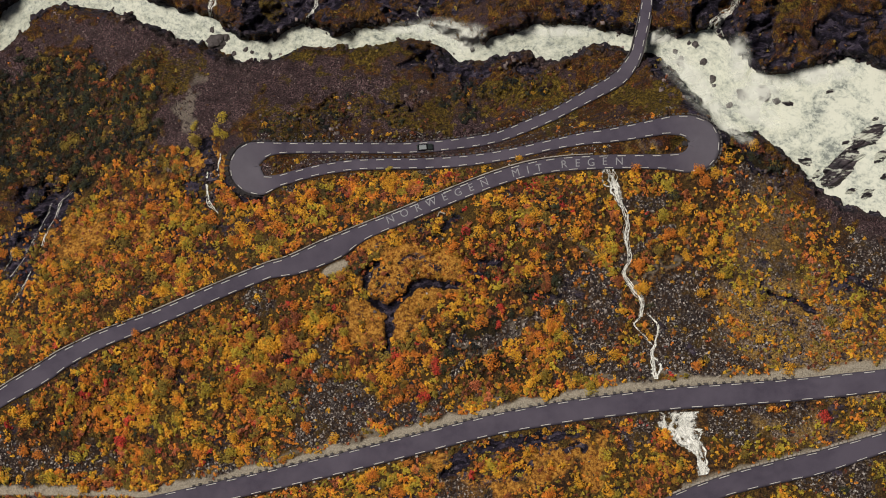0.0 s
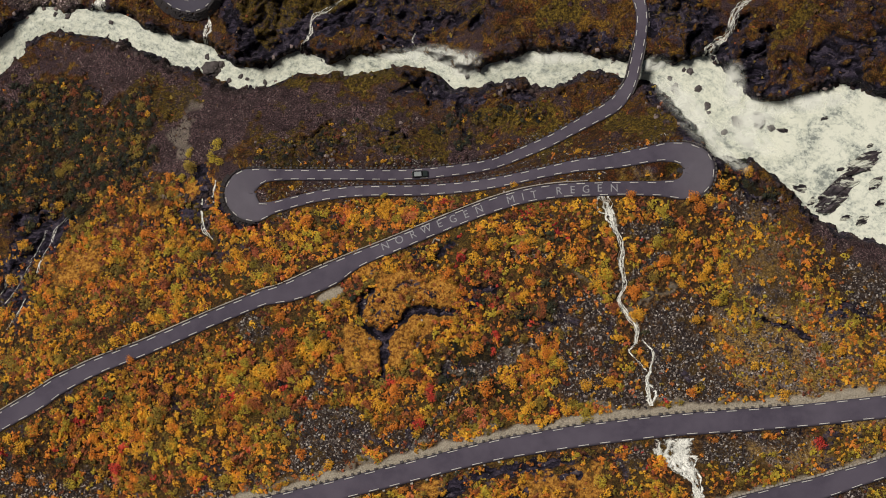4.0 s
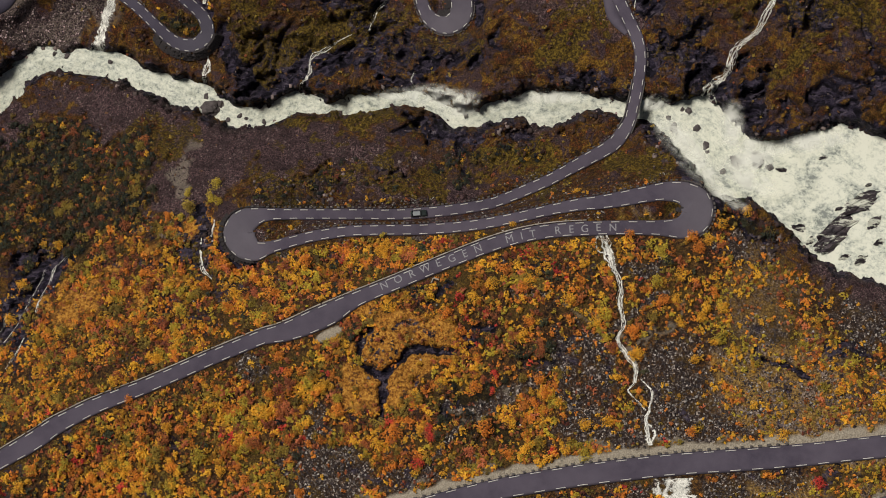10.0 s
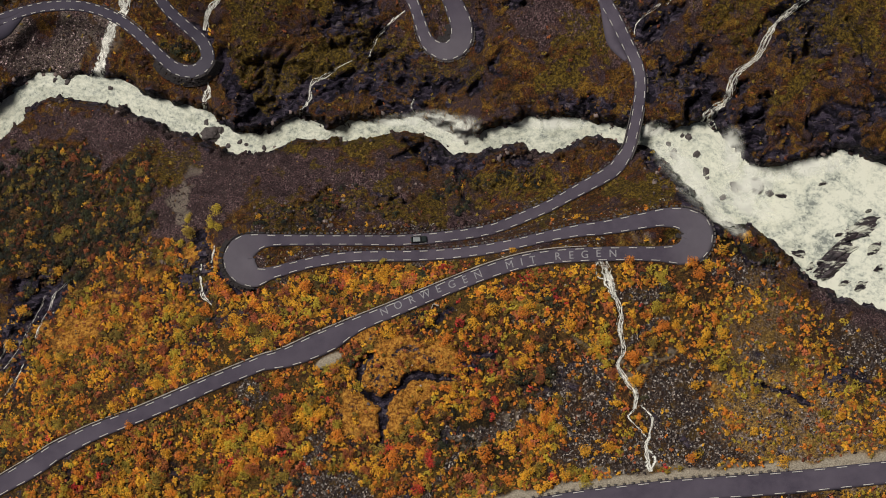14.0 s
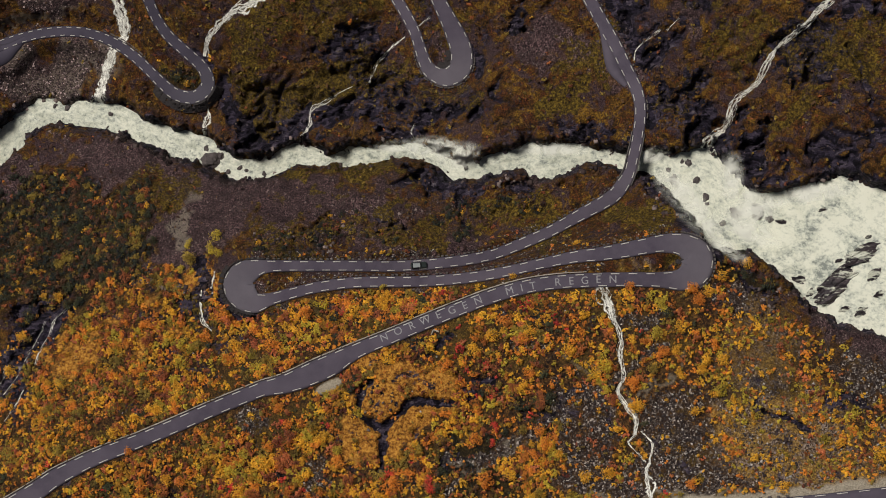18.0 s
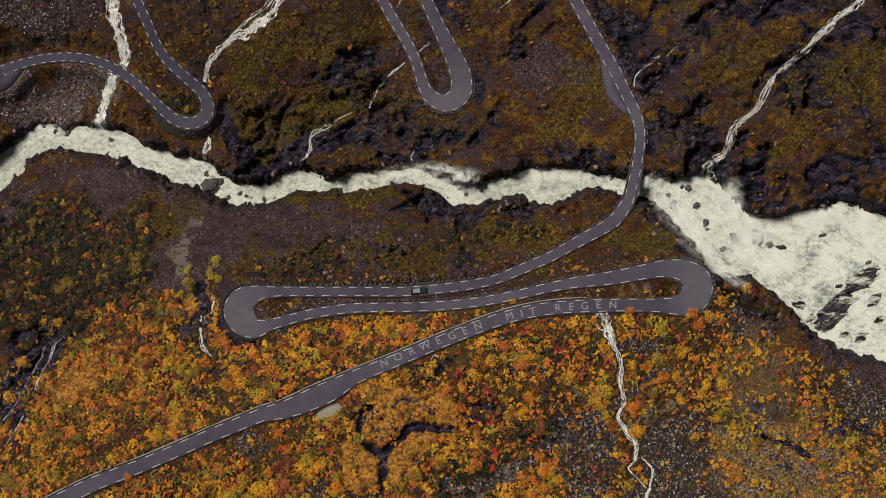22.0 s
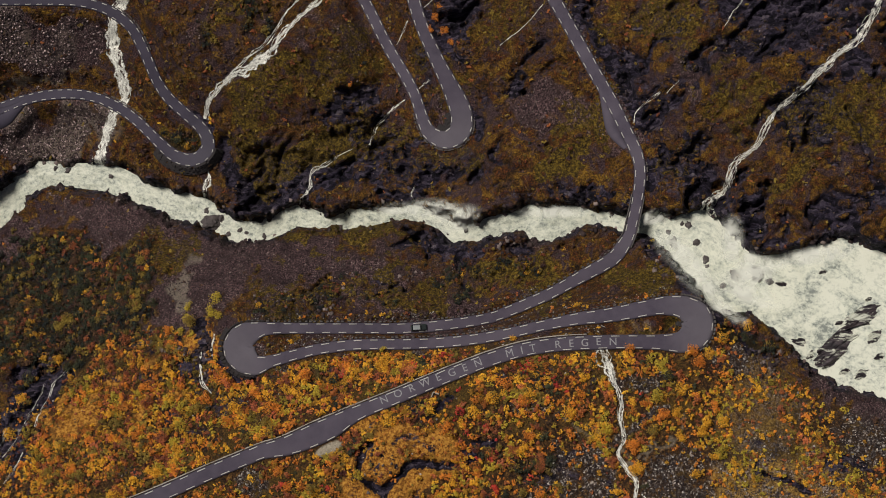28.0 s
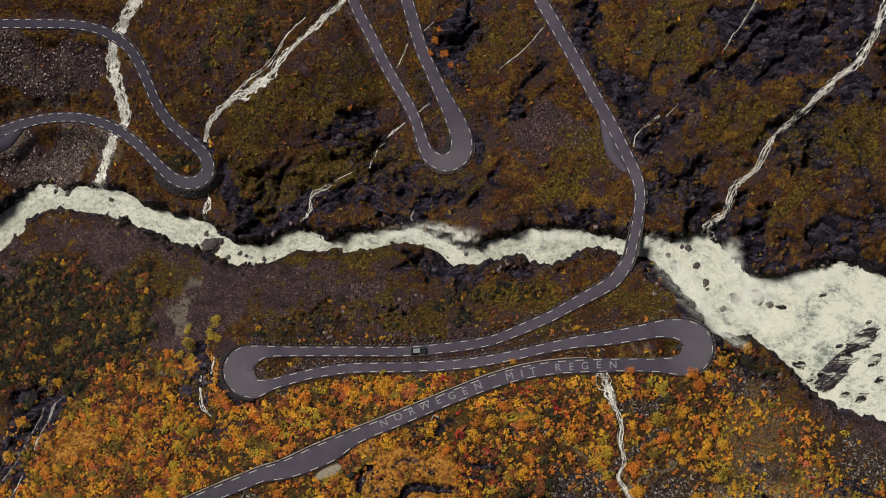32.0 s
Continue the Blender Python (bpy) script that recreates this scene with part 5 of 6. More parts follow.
def build_road(name, path, period, label):
    side, way = across(path)
    rows = []
    edge = []
    for e, drop in ((-1, 0.9), (-1, 0), (-0.8, 0), (-0.4, 0), (0, 0), (0.4, 0), (0.8, 0), (1, 0), (1, 0.9)):
        rag = 0.12 * (fbm(path[:, 0] + 9 * e, path[:, 1], 1.5, 2) - 0.5) if abs(e) == 1 else 0
        rows.append(np.column_stack([path[:, :2] + side * (path[:, 3:4] * e + np.reshape(rag, (-1, 1)) * e), path[:, 2] - drop + 0.02 * (1 - abs(e))]))
        edge.append(np.full(len(path), abs(e)))
    v = np.stack(rows, 1)
    me = mesh_of("road", v.reshape(-1, 3), grid_faces(len(path), 9)[:, ::-1], DARK_ASPHALT if name == "lowest_loop_road" else ASPHALT)
    weights(me, "edge", np.stack(edge, 1))
    turn = np.abs(np.gradient(np.unwrap(np.arctan2(way[:, 1], way[:, 0])))) / 0.6
    wear = np.convolve(np.minimum(turn * 6, 1), np.ones(21) / 21, "same")
    weights(me, "wear", np.repeat(wear[:, None], 9, 1))
    road = tagged(new("road", me), label, "road", kind="structure")
    far = np.r_[0, np.cumsum(np.hypot(*np.diff(path[:, :2], axis=0).T))]
    for e in (-1, 1):
        line = path[:, :2] + side * (path[:, 3:4] - 0.42) * e
        along = np.r_[0, np.cumsum(np.hypot(*np.diff(line, axis=0).T))]
        s = 1.0
        while s < along[-1] - 8:
            s += float(np.interp(path[np.searchsorted(along, s), 2], SPACING[0], SPACING[1]))
            k = np.searchsorted(along, s)
            period = float(np.interp(path[k, 2], SPACING[0], SPACING[1]))
            a, b = (s - along[k - 1]) / max(along[k] - along[k - 1], 1e-6), k
            p = line[k - 1] * (1 - a) + line[k] * a
            t = line[min(k + 1, len(line) - 1)] - line[max(k - 2, 0)]
            if t @ way[k] < 0.9:
                continue
            z = path[k - 1, 2] * (1 - a) + path[k, 2] * a + 0.014
            n = np.hypot(*t)
            run = np.hypot(*(path[min(k + 1, len(path) - 1), :2] - path[max(k - 2, 0), :2]))
            tip = math.atan2(path[min(k + 1, len(path) - 1), 2] - path[max(k - 2, 0), 2], max(run, 0.1))
            piece("edge_dash", DASH, road, Matrix.Translation((p[0], p[1], z)) @ Euler((0, -tip, math.atan2(t[1], t[0]))).to_matrix().to_4x4() @ Matrix.Diagonal((period * 0.48, 0.27, 1, 1)))
    return road


ROAD_OBJECTS = {}
for name, (nodes, period) in ROADS.items():
    ROAD_OBJECTS[name] = build_road(name, LINES[name], period, ROAD_LABELS[name])

for name, path in APRONS.items():
    side, way = across(path)
    v = np.stack([np.column_stack([path[:, :2] + side * path[:, 3:4] * e, path[:, 2] - 0.03 - drop]) for e, drop in ((-1, 0.8), (-1, 0), (0, 0), (1, 0), (1, 0.8))], 1)
    me = mesh_of("lay_by", v.reshape(-1, 3), grid_faces(len(path), 5)[:, ::-1], DARK_ASPHALT if name == "lowest_loop_road" else ASPHALT)
    weights(me, "edge", np.tile((1, 1, 0, 1, 1), (len(path), 1)))
    weights(me, "wear", np.full(len(path) * 5, 0.25))
    tagged(new("lay_by", me), "asphalt lay-by widening the edge of the road", "lay-by", kind="structure")

# ---- water ----
v, flow, calm = [], [], []
side, way = across(RIVER)
far = np.r_[0, np.cumsum(np.hypot(*np.diff(RIVER[:, :2], axis=0).T))]
ACROSS = np.linspace(-1.4, 1.4, 41)
for e in ACROSS:
    p = RIVER[:, :2] + side * RIVER[:, 3:4] * e
    v.append(np.column_stack([p, RIVER[:, 2] + 1.1 * (fbm(p[:, 0], p[:, 1], 3, 4) - 0.5)]))
    calm.append(smooth(58, 92, p[:, 0]))
    flow.append(np.column_stack([far / 1.5, e * RIVER[:, 3], 0 * far]))
v = np.stack(v, 1)
me = mesh_of("river_water", v.reshape(-1, 3), grid_faces(len(RIVER), 41)[:, ::-1], WATER, soft=True)
at = me.attributes.new("flow", "FLOAT_VECTOR", "POINT")
at.data.foreach_set("vector", np.stack(flow, 1).astype(np.float32).ravel())
weights(me, "calm", np.stack(calm, 1))
river = tagged(new("river_water", me), "foaming white mountain river in a rocky gorge", "river", kind="structure")

BROOK_WIDTH = {"falls_upper": 0.75, "brook_west": 1.4, "brook_mid": 1.0, "brook_east": 0.5, "slab_stream": 0.5, "slab_stream_b": 0.4, "slab_stream_c": 0.4, "slab_stream_d": 0.4, "turn_spill_head": 0.7, "turn_spill": 0.7, "gorge_fall": 0.8, "rill_cliff": 0.7}
for number, (name, path) in enumerate(COURSES.items()):
    side, way = across(path)
    far = np.r_[0, np.cumsum(np.hypot(*np.diff(path[:, :2], axis=0).T))]
    threads = int(np.clip(path[:, 2].max() / 0.3, 3, 8))
    v, flow, edge, faces, start = [], [], [], [], 0
    for n in range(threads):
        own = 13.7 * n + 5 * number
        lane = (n - (threads - 1) / 2) / threads
        pulse = np.clip(2.6 * (fbm(far + 31 * own, far * 0 + own, 2.4, 4) - 0.27), 0.0, 1.3)
        width = BROOK_WIDTH.get(name, 0.55 if name.startswith("rill") else 1.0) * path[:, 2] * pulse * 1.25 / threads ** 0.72
        if n == 0 and threads > 5:
            width = BROOK_WIDTH.get(name, 0.55 if name.startswith("rill") else 1.0) * path[:, 2] * np.clip(1.9 * fbm(far + own, far * 0, 3.0, 4) - 0.3, 0.12, 1.0)
        drift = path[:, 2] * (0 if n == 0 else 1) * (1.0 * lane + 5.5 * (fbm(far + own * 3, far * 0 + own, 5.0, 4) - 0.5) * (0.5 + 1 / threads))
        rows, flows = [], []
        for e in np.linspace(-1, 1, 5):
            p = path[:, :2] + side * (width * e + drift + 0.3 * path[:, 2] * (value_noise(far / 1.1 + own, far * 0 + 3 * e) - 0.5))[:, None]
            rows.append(np.column_stack([p, sample(Z, p[:, 0], p[:, 1]) + 0.14 + 0.02 * n - 0.1 * abs(e)]))
            flows.append(np.column_stack([far / 1.5 + own, e * width + drift, 0 * far]))
        v.append(np.stack(rows, 1).reshape(-1, 3))
        flow.append(np.stack(flows, 1).reshape(-1, 3))
        edge.append(np.tile(np.abs(np.linspace(-1, 1, 5)), len(path)))
        faces.append(grid_faces(len(path), 5)[:, ::-1] + start)
        start += len(path) * 5
    me = mesh_of("brook_water", np.vstack(v), np.vstack(faces), BROOK, soft=True)
    me.attributes.new("flow", "FLOAT_VECTOR", "POINT").data.foreach_set("vector", np.vstack(flow).astype(np.float32).ravel())
    weights(me, "edge", np.concatenate(edge))
    tagged(new("brook_water", me), "thin braided white brook running down over dark rock", "stream", kind="structure")

# ---- plants ----
def crown_shape(seed, leaves, lobes):
    """Leaf clumps on several lobes, for a bush one metre in radius: corner points (leaves, 3, 3)."""
    r = np.random.default_rng(seed)
    centre = np.column_stack([r.uniform(-0.55, 0.55, lobes), r.uniform(-0.55, 0.55, lobes), r.uniform(0.45, 1.15, lobes)])
    size = r.uniform(0.32, 0.62, lobes)
    k = r.integers(0, lobes, leaves)
    d = r.normal(size=(leaves, 3))
    d[:, 2] = np.abs(d[:, 2]) * 1.2 - 0.25
    d /= np.linalg.norm(d, axis=1)[:, None]
    p = centre[k] + d * (size[k] * r.uniform(0.7, 1.08, leaves))[:, None]
    n = d + 0.55 * r.normal(size=(leaves, 3)) + (0, 0, 0.5)
    n /= np.linalg.norm(n, axis=1)[:, None]
    a = np.cross(n, r.normal(size=(leaves, 3)))
    a /= np.linalg.norm(a, axis=1)[:, None]
    b = np.cross(n, a)
    s = r.uniform(0.8, 1.25, leaves)[:, None] * 1.55 / math.sqrt(leaves)
    return np.stack([p + a * s, p - a * s * 0.5 + b * s * 0.87, p - a * s * 0.5 - b * s * 0.87], 1)


CROWNS = [crown_shape(50 + i, 56, 5 + i % 4) for i in range(10)]
SHRUBS = [crown_shape(30 + i, 24, 3 + i % 3) for i in range(10)]
BIG_CROWNS = [crown_shape(70 + i, 300, 9 + i % 4) for i in range(4)]
TUFTS = [crown_shape(90 + i, 12, 2) for i in range(6)]


def clear(x, y, road=1.0, water=0.6):
    return (sample(gravel_z, x, y) < 0.45) & (sample(bed, x, y) > road) & (sample(river_gap, x, y) > water + 0.8) & (sample(brook_gap, x, y) > water)


def planted(shapes, x, y, size, tall, spin, kinds):
    """All leaf clumps of many plants as arrays."""
    z = sample(Z, x, y) - 0.08
    v = []
    for i, (px, py, pz, s, h, a, q) in enumerate(zip(x, y, z, size, tall, spin, kinds)):
        c = shapes[q]
        ca, sa = math.cos(a) * s, math.sin(a) * s
        v.append(np.stack([px + c[..., 0] * ca - c[..., 1] * sa, py + c[..., 0] * sa + c[..., 1] * ca, pz + c[..., 2] * h], -1))
    return np.array(v)


def foliage(name, shapes, x, y, size, hue, label, category, tints=None):
    n = len(x)
    if not n:
        return
    v = planted(shapes, x, y, size, size * RNG.uniform(0.75, 1.2, n), RNG.uniform(0, 6.28, n), RNG.integers(0, len(shapes), n))
    tint = np.repeat(RNG.random(n) if tints is None else tints, v.shape[1] * 3)
    me = mesh_of(name, v.reshape(-1, 3), np.arange(v.size // 3).reshape(-1, 3), HUES[hue])
    weights(me, "tint", tint)
    tagged(new(name, me), label, category, "", "stuff")


N = 52000
px, py = RNG.uniform(-140, 140, N), RNG.uniform(-112, 112, N)
aut, gre, scr, roc, gol = (sample(f, px, py) for f in (autumn_z, green_z, scree_z, rock_and_shade_z, gold_z))
thick = fbm(px, py, 12, 3)
chance = (1 - 0.6 * sample(thin_z, px, py)) * aut * 0.20 * smooth(0.20, 0.42, thick) * (1 - 0.9 * scr) * (1 - 0.85 * roc) * (1 - 0.75 * gol) + (1 - aut) * (1.0 * gre * (1 - scr * 0.5) + 0.055 * (1 - scr) * (1 - roc))
east = smooth(75, 90, px) * aut
chance *= 1 - 0.25 * smooth(48, 62, px) * aut - 0.1 * east
strip = (np.abs(px - 5) < 55) & (np.abs(py) < 9) & ((px < 44) | (np.abs(py) > 3)) & (sample(bed, px, py) < 3.5) & (aut < 0.5)
chance = np.where(strip, 0.13, chance)
keep = (RNG.random(N) < chance) & clear(px, py, 1.5, 0.9) | (RNG.random(N) < chance) & strip & clear(px, py, 0.55, 0.9)
aut = np.where(strip, 0.6, aut)
px, py, aut, gre, strip = px[keep], py[keep], aut[keep], gre[keep], strip[keep]
size = RNG.uniform(0.75, 1.4, len(px)) * np.where(RNG.random(len(px)) < 0.22, 1.65, 1.0) * (0.45 + 0.55 * np.maximum(aut, 0.65 * gre)) * np.where(strip, 0.6, 1.0) * (1 - 0.28 * smooth(72, 88, px) * (aut > 0.5))
free = sample(bed, px, py) > np.where(strip, 0.3, 0.8 * size + 0.3)
px, py, aut, gre, strip, size = px[free], py[free], aut[free], gre[free], strip[free], size[free]
cluster = fbm(px + 80, py, 7, 2)


def autumn_hue(px, py):
    """A hue for each plant of the autumn slope: neighbours lean to the same colour, the east is yellower."""
    roll = RNG.random(len(px)) * 0.86 + 0.9 * (fbm(px + 80, py, 7, 2) - 0.5) + 0.07 - 0.28 * smooth(56, 82, px)
    roll += 0.03 * (1 - smooth(-80, -35, px)) * smooth(-60, -40, py) - 0.10 * (1 - smooth(-90, -55, py))
    roll = np.clip(roll, 0, 0.999)
    roll = np.where((px < -45) & (py > -55) & (roll > 0.95), roll - 0.22, roll)
    return np.array(["lime", "yellow", "orange", "coral", "rust", "olive", "green", "red"])[np.searchsorted([0.11, 0.42, 0.62, 0.66, 0.76, 0.92, 0.982], roll)], roll


hue_autumn, roll = autumn_hue(px, py)
hue_green = np.array(["green", "moss", "olive", "rust", "yellow"])[np.searchsorted([0.50, 0.72, 0.90, 0.985], np.clip(RNG.random(len(px)) + 0.5 * (cluster - 0.5), 0, 0.999))]
hue_wild = np.array(["moss", "rust", "olive", "orange", "yellow", "green"])[np.searchsorted([0.46, 0.62, 0.86, 0.875, 0.89], roll)]
hue = np.where((aut > 0.5) & (gre < 0.5), hue_autumn, np.where(gre > 0.35, hue_green, hue_wild))
biggest = np.argsort(-size)[:280]
single = np.zeros(len(px), bool)
single[biggest] = True
for name in HUES:
    pick = (hue == name) & ~single
    foliage(f"{name}_bushes", CROWNS, px[pick], py[pick], size[pick], name, tints=RNG.random(pick.sum()) * np.where(gre[pick] > 0.35, 0.6, 1.0), category="bushes", label=f"dense {name} autumn birch and willow bushes on the slope")


def bush_parts(seed, hue_name):
    """One bush, a metre in radius: stems and crown."""
    c = BIG_CROWNS[seed % len(BIG_CROWNS)]
    me = mesh_of("crown", c.reshape(-1, 3), np.arange(c.size // 3).reshape(-1, 3), HUES[hue_name])
    weights(me, "tint", np.full(c.size // 3, 0.5 + 0.5 * ((seed * 37) % 10) / 10))
    bm = bmesh.new()
    r = random.Random(seed)
    for i in range(4):
        a, lean = i * 1.6 + r.random(), 0.35 + 0.3 * r.random()
        m = Matrix.Translation((0, 0, -0.1)) @ Euler((0, lean, a)).to_matrix().to_4x4() @ Matrix.Translation((0, 0, 0.5))
        bmesh.ops.create_cone(bm, segments=5, radius1=0.05, radius2=0.02, depth=1.1, matrix=m)
    return me, bm


STEMS = {}
for i in biggest:
    name, q = str(hue[i]), int(RNG.integers(0, 4))
    if (name, q) not in STEMS:
        crown_me, bm = bush_parts(q * 3 + len(name), name)
        stem_me = bpy.data.meshes.new("stem")
        bm.to_mesh(stem_me)
        bm.free()
        stem_me.materials.append(BARK)
        STEMS[name, q] = crown_me, stem_me
    root = new("bush")
    tagged(root, f"{name} autumn birch bush with thin stems on the slope", "bush", "bushes on the slope")
    s = float(size[i])
    root.matrix_basis = Matrix.Translation((px[i], py[i], float(sample(Z, px[i], py[i])) - 0.05)) @ Euler((0, 0, float(RNG.uniform(0, 6.28)))).to_matrix().to_4x4() @ Matrix.Diagonal((s, s, s * 0.95, 1))
    piece("crown", STEMS[name, q][0], root)
    piece("stem", STEMS[name, q][1], root)

# the close canopy of knee-high birch and willow between the larger bushes
N = 64000
px, py = RNG.uniform(-142, 142, N), RNG.uniform(-113, 8, N)
aut, gre, scr, roc, gol = (sample(f, px, py) for f in (autumn_z, green_z, scree_z, rock_and_shade_z, gold_z))
keep = (RNG.random(N) < 1.0 * aut * (0.08 + 0.92 * smooth(0.34, 0.5, fbm(px - 40, py, 9, 4))) * (1 - 0.94 * scr) * (1 - 0.9 * roc) * (1 - smooth(0.1, 0.55, gol)) * (1 - 0.62 * smooth(50, 72, px)) * (1 - 0.88 * sample(thin_z, px, py)) * (1 - 0.5 * smooth(0.3, 0.6, gre))) & clear(px, py, 0.9, 0.5)
px, py = px[keep], py[keep]
# shrubs grow in clumps: each takes its hue from the nearest clump's heart, and stands taller the nearer it is
heart_x, heart_y = RNG.uniform(-144, 144, 6500), RNG.uniform(-115, 10, 6500)
heart_hue, _ = autumn_hue(heart_x, heart_y)
heart_tint, heart_reach = RNG.random(6500), RNG.uniform(0.7, 1.5, 6500)
wob_x, wob_y = px + 1.4 * (fbm(px, py, 1.6, 2) - 0.5), py + 1.4 * (fbm(px + 50, py, 1.6, 2) - 0.5)
own, off = np.zeros(len(px), int), np.zeros(len(px))
for part_of in np.array_split(np.argsort(px), 60):
    local = np.flatnonzero((heart_x > px[part_of].min() - 8) & (heart_x < px[part_of].max() + 8))
    d = np.hypot(wob_x[part_of, None] - heart_x[local], wob_y[part_of, None] - heart_y[local]) / heart_reach[local]
    own[part_of], off[part_of] = local[np.argmin(d, 1)], d.min(1)
size = RNG.uniform(0.45, 0.8, len(px)) * (1.35 - 0.5 * smooth(0.2, 1.8, off))
hue = np.where(RNG.random(len(px)) < 0.84, heart_hue[own], autumn_hue(px, py)[0])
shade = sample(green_z, px, py) > 0.4
hue = np.where(shade & (RNG.random(len(px)) < 0.75), np.array(["green", "olive", "rust", "moss"])[RNG.integers(0, 4, len(px))], hue)
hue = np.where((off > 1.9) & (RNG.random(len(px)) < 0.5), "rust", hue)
# tint drops towards clump rims: shade of the gaps put into leaf colour
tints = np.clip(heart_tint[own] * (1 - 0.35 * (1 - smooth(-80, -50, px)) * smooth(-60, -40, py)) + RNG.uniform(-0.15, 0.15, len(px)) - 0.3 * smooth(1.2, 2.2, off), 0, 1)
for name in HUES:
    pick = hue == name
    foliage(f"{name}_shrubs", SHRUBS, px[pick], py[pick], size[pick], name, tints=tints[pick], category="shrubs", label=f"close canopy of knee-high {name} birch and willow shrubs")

# low heather, ferns and grass tufts
N = 70000
px, py = RNG.uniform(-142, 142, N), RNG.uniform(-113, 113, N)
aut, gre, scr, roc, gol = (sample(f, px, py) for f in (autumn_z, green_z, scree_z, rock_and_shade_z, gold_z))
keep = (RNG.random(N) < (1 - 0.7 * gol) * (0.25 + 0.3 * aut) * smooth(0.3, 0.6, fbm(px, py, 5, 3)) * (1 - 0.85 * scr) * (1 - 0.75 * roc)) & clear(px, py, 0.5, 0.4)
px, py, aut, gol = px[keep], py[keep], aut[keep], gol[keep]
roll = RNG.random(len(px))
hue = np.where(aut > 0.5, np.array(["orange", "rust", "yellow", "olive"])[np.searchsorted([0.28, 0.62, 0.8], roll)],
               np.array(["moss", "rust", "olive", "yellow"])[np.searchsorted([0.78, 0.84, 0.995], roll)])
size = RNG.uniform(0.35, 0.8, len(px))
for name in HUES:
    pick = hue == name
    foliage(f"{name}_undergrowth", TUFTS, px[pick], py[pick], size[pick], name, f"low {name} heather and grass tufts between stones", "undergrowth")

# ---- stones ----
CUBE = np.array([(a, b, c) for c in (-1, 1) for b in (-1, 1) for a in (-1, 1)], float)
CUBE_FACES = np.array([(0, 2, 3, 1), (4, 5, 7, 6), (0, 1, 5, 4), (2, 6, 7, 3), (0, 4, 6, 2), (1, 3, 7, 5)])


def stones(name, x, y, size, label, material):
    n = len(x)
    c = CUBE[None] * RNG.uniform(0.55, 1.1, (n, 8, 3)) * (size[:, None, None] * RNG.uniform(0.6, 1.1, (n, 1, 3)))
    a = RNG.uniform(0, 6.28, n)[:, None]
    t = RNG.uniform(-0.5, 0.5, n)[:, None]
    vx, vz = c[..., 0] * np.cos(t) - c[..., 2] * np.sin(t), c[..., 0] * np.sin(t) + c[..., 2] * np.cos(t)
    v = np.stack([x[:, None] + vx * np.cos(a) - c[..., 1] * np.sin(a), y[:, None] + vx * np.sin(a) + c[..., 1] * np.cos(a), sample(Z, x, y)[:, None] + vz + 0.2 * size[:, None]], -1)
    f = (CUBE_FACES[None] + 8 * np.arange(n)[:, None, None]).reshape(-1, 4)
    return tagged(new(name, mesh_of(name, v.reshape(-1, 3), f, material)), label, "stones", kind="stuff")


N = 300000
px, py = RNG.uniform(-142, 142, N), RNG.uniform(-113, 113, N)
scr, roc = sample(scree_z, px, py), sample(rock_and_shade_z, px, py)
keep = (RNG.random(N) < (0.75 + 0.2 * (py < -10)) * scr * smooth(0.3, 0.5, fbm(px, py, 6, 3)) + 0.05 * roc + 0.012 + 0.08 * smooth(60, 95, px) * (py < -8)) & clear(px, py, 0.4, -0.4)
px, py = px[keep], py[keep]
shore_x, shore_y = RNG.uniform(-142, 142, 90000), RNG.uniform(-30, 70, 90000)
gap_there = sample(river_gap, shore_x, shore_y)
pick = (gap_there > -1.2) & (gap_there < 2.6) & (sample(bed, shore_x, shore_y) > 0.5) & (RNG.random(90000) < 0.13)
stones("shore_stones", shore_x[pick], shore_y[pick], 0.15 + 0.75 * RNG.random(pick.sum()) ** 2.5, "dark wet stones along the river banks", DARK_RUBBLE)
size = 0.09 + 0.20 * RNG.random(len(px)) ** 2.4
south = sample(autumn_z, px, py) > 0.5
size = np.where(south, 0.07 + 0.30 * RNG.random(len(px)) ** 2.6, size)
stones("talus", px[south], py[south], size[south], "loose pale and grey broken stones below the upper road", RUBBLE)
low_x, low_y = RNG.uniform(-142, -88, 26000), RNG.uniform(40, 104, 26000)
pick = (RNG.random(26000) < 1.5 * sample(scree_z, low_x, low_y) * smooth(0.40, 0.52, fbm(low_x, low_y, 7, 4))) & clear(low_x, low_y, 0.5, 0.1)
stones("rockfall", low_x[pick], low_y[pick], 0.07 + 0.27 * RNG.random(pick.sum()) ** 2.2, "pale pinkish broken rock heaped beside the lowest road", PINK_RUBBLE)
stones("scree", px[~south], py[~south], size[~south], "loose dark purple-grey scree stones on the valley side", DARK_RUBBLE)


strip_x, strip_y = RNG.uniform(-56, 66, 16000), RNG.uniform(-9, 12, 16000)
there = sample(bed, strip_x, strip_y)
pick = (there > 0.45) & (there < 2.6) & (sample(autumn_z, strip_x, strip_y) < 0.6) & ((strip_x < 46) | (np.abs(strip_y) > 3)) & (RNG.random(16000) < 0.75 * smooth(0.3, 0.5, fbm(strip_x, strip_y, 6, 3)))
stones("verge_rubble", strip_x[pick], strip_y[pick], 0.08 + 0.18 * RNG.random(pick.sum()) ** 2.0, "broken grey stones on the strip between the road's legs", RUBBLE)

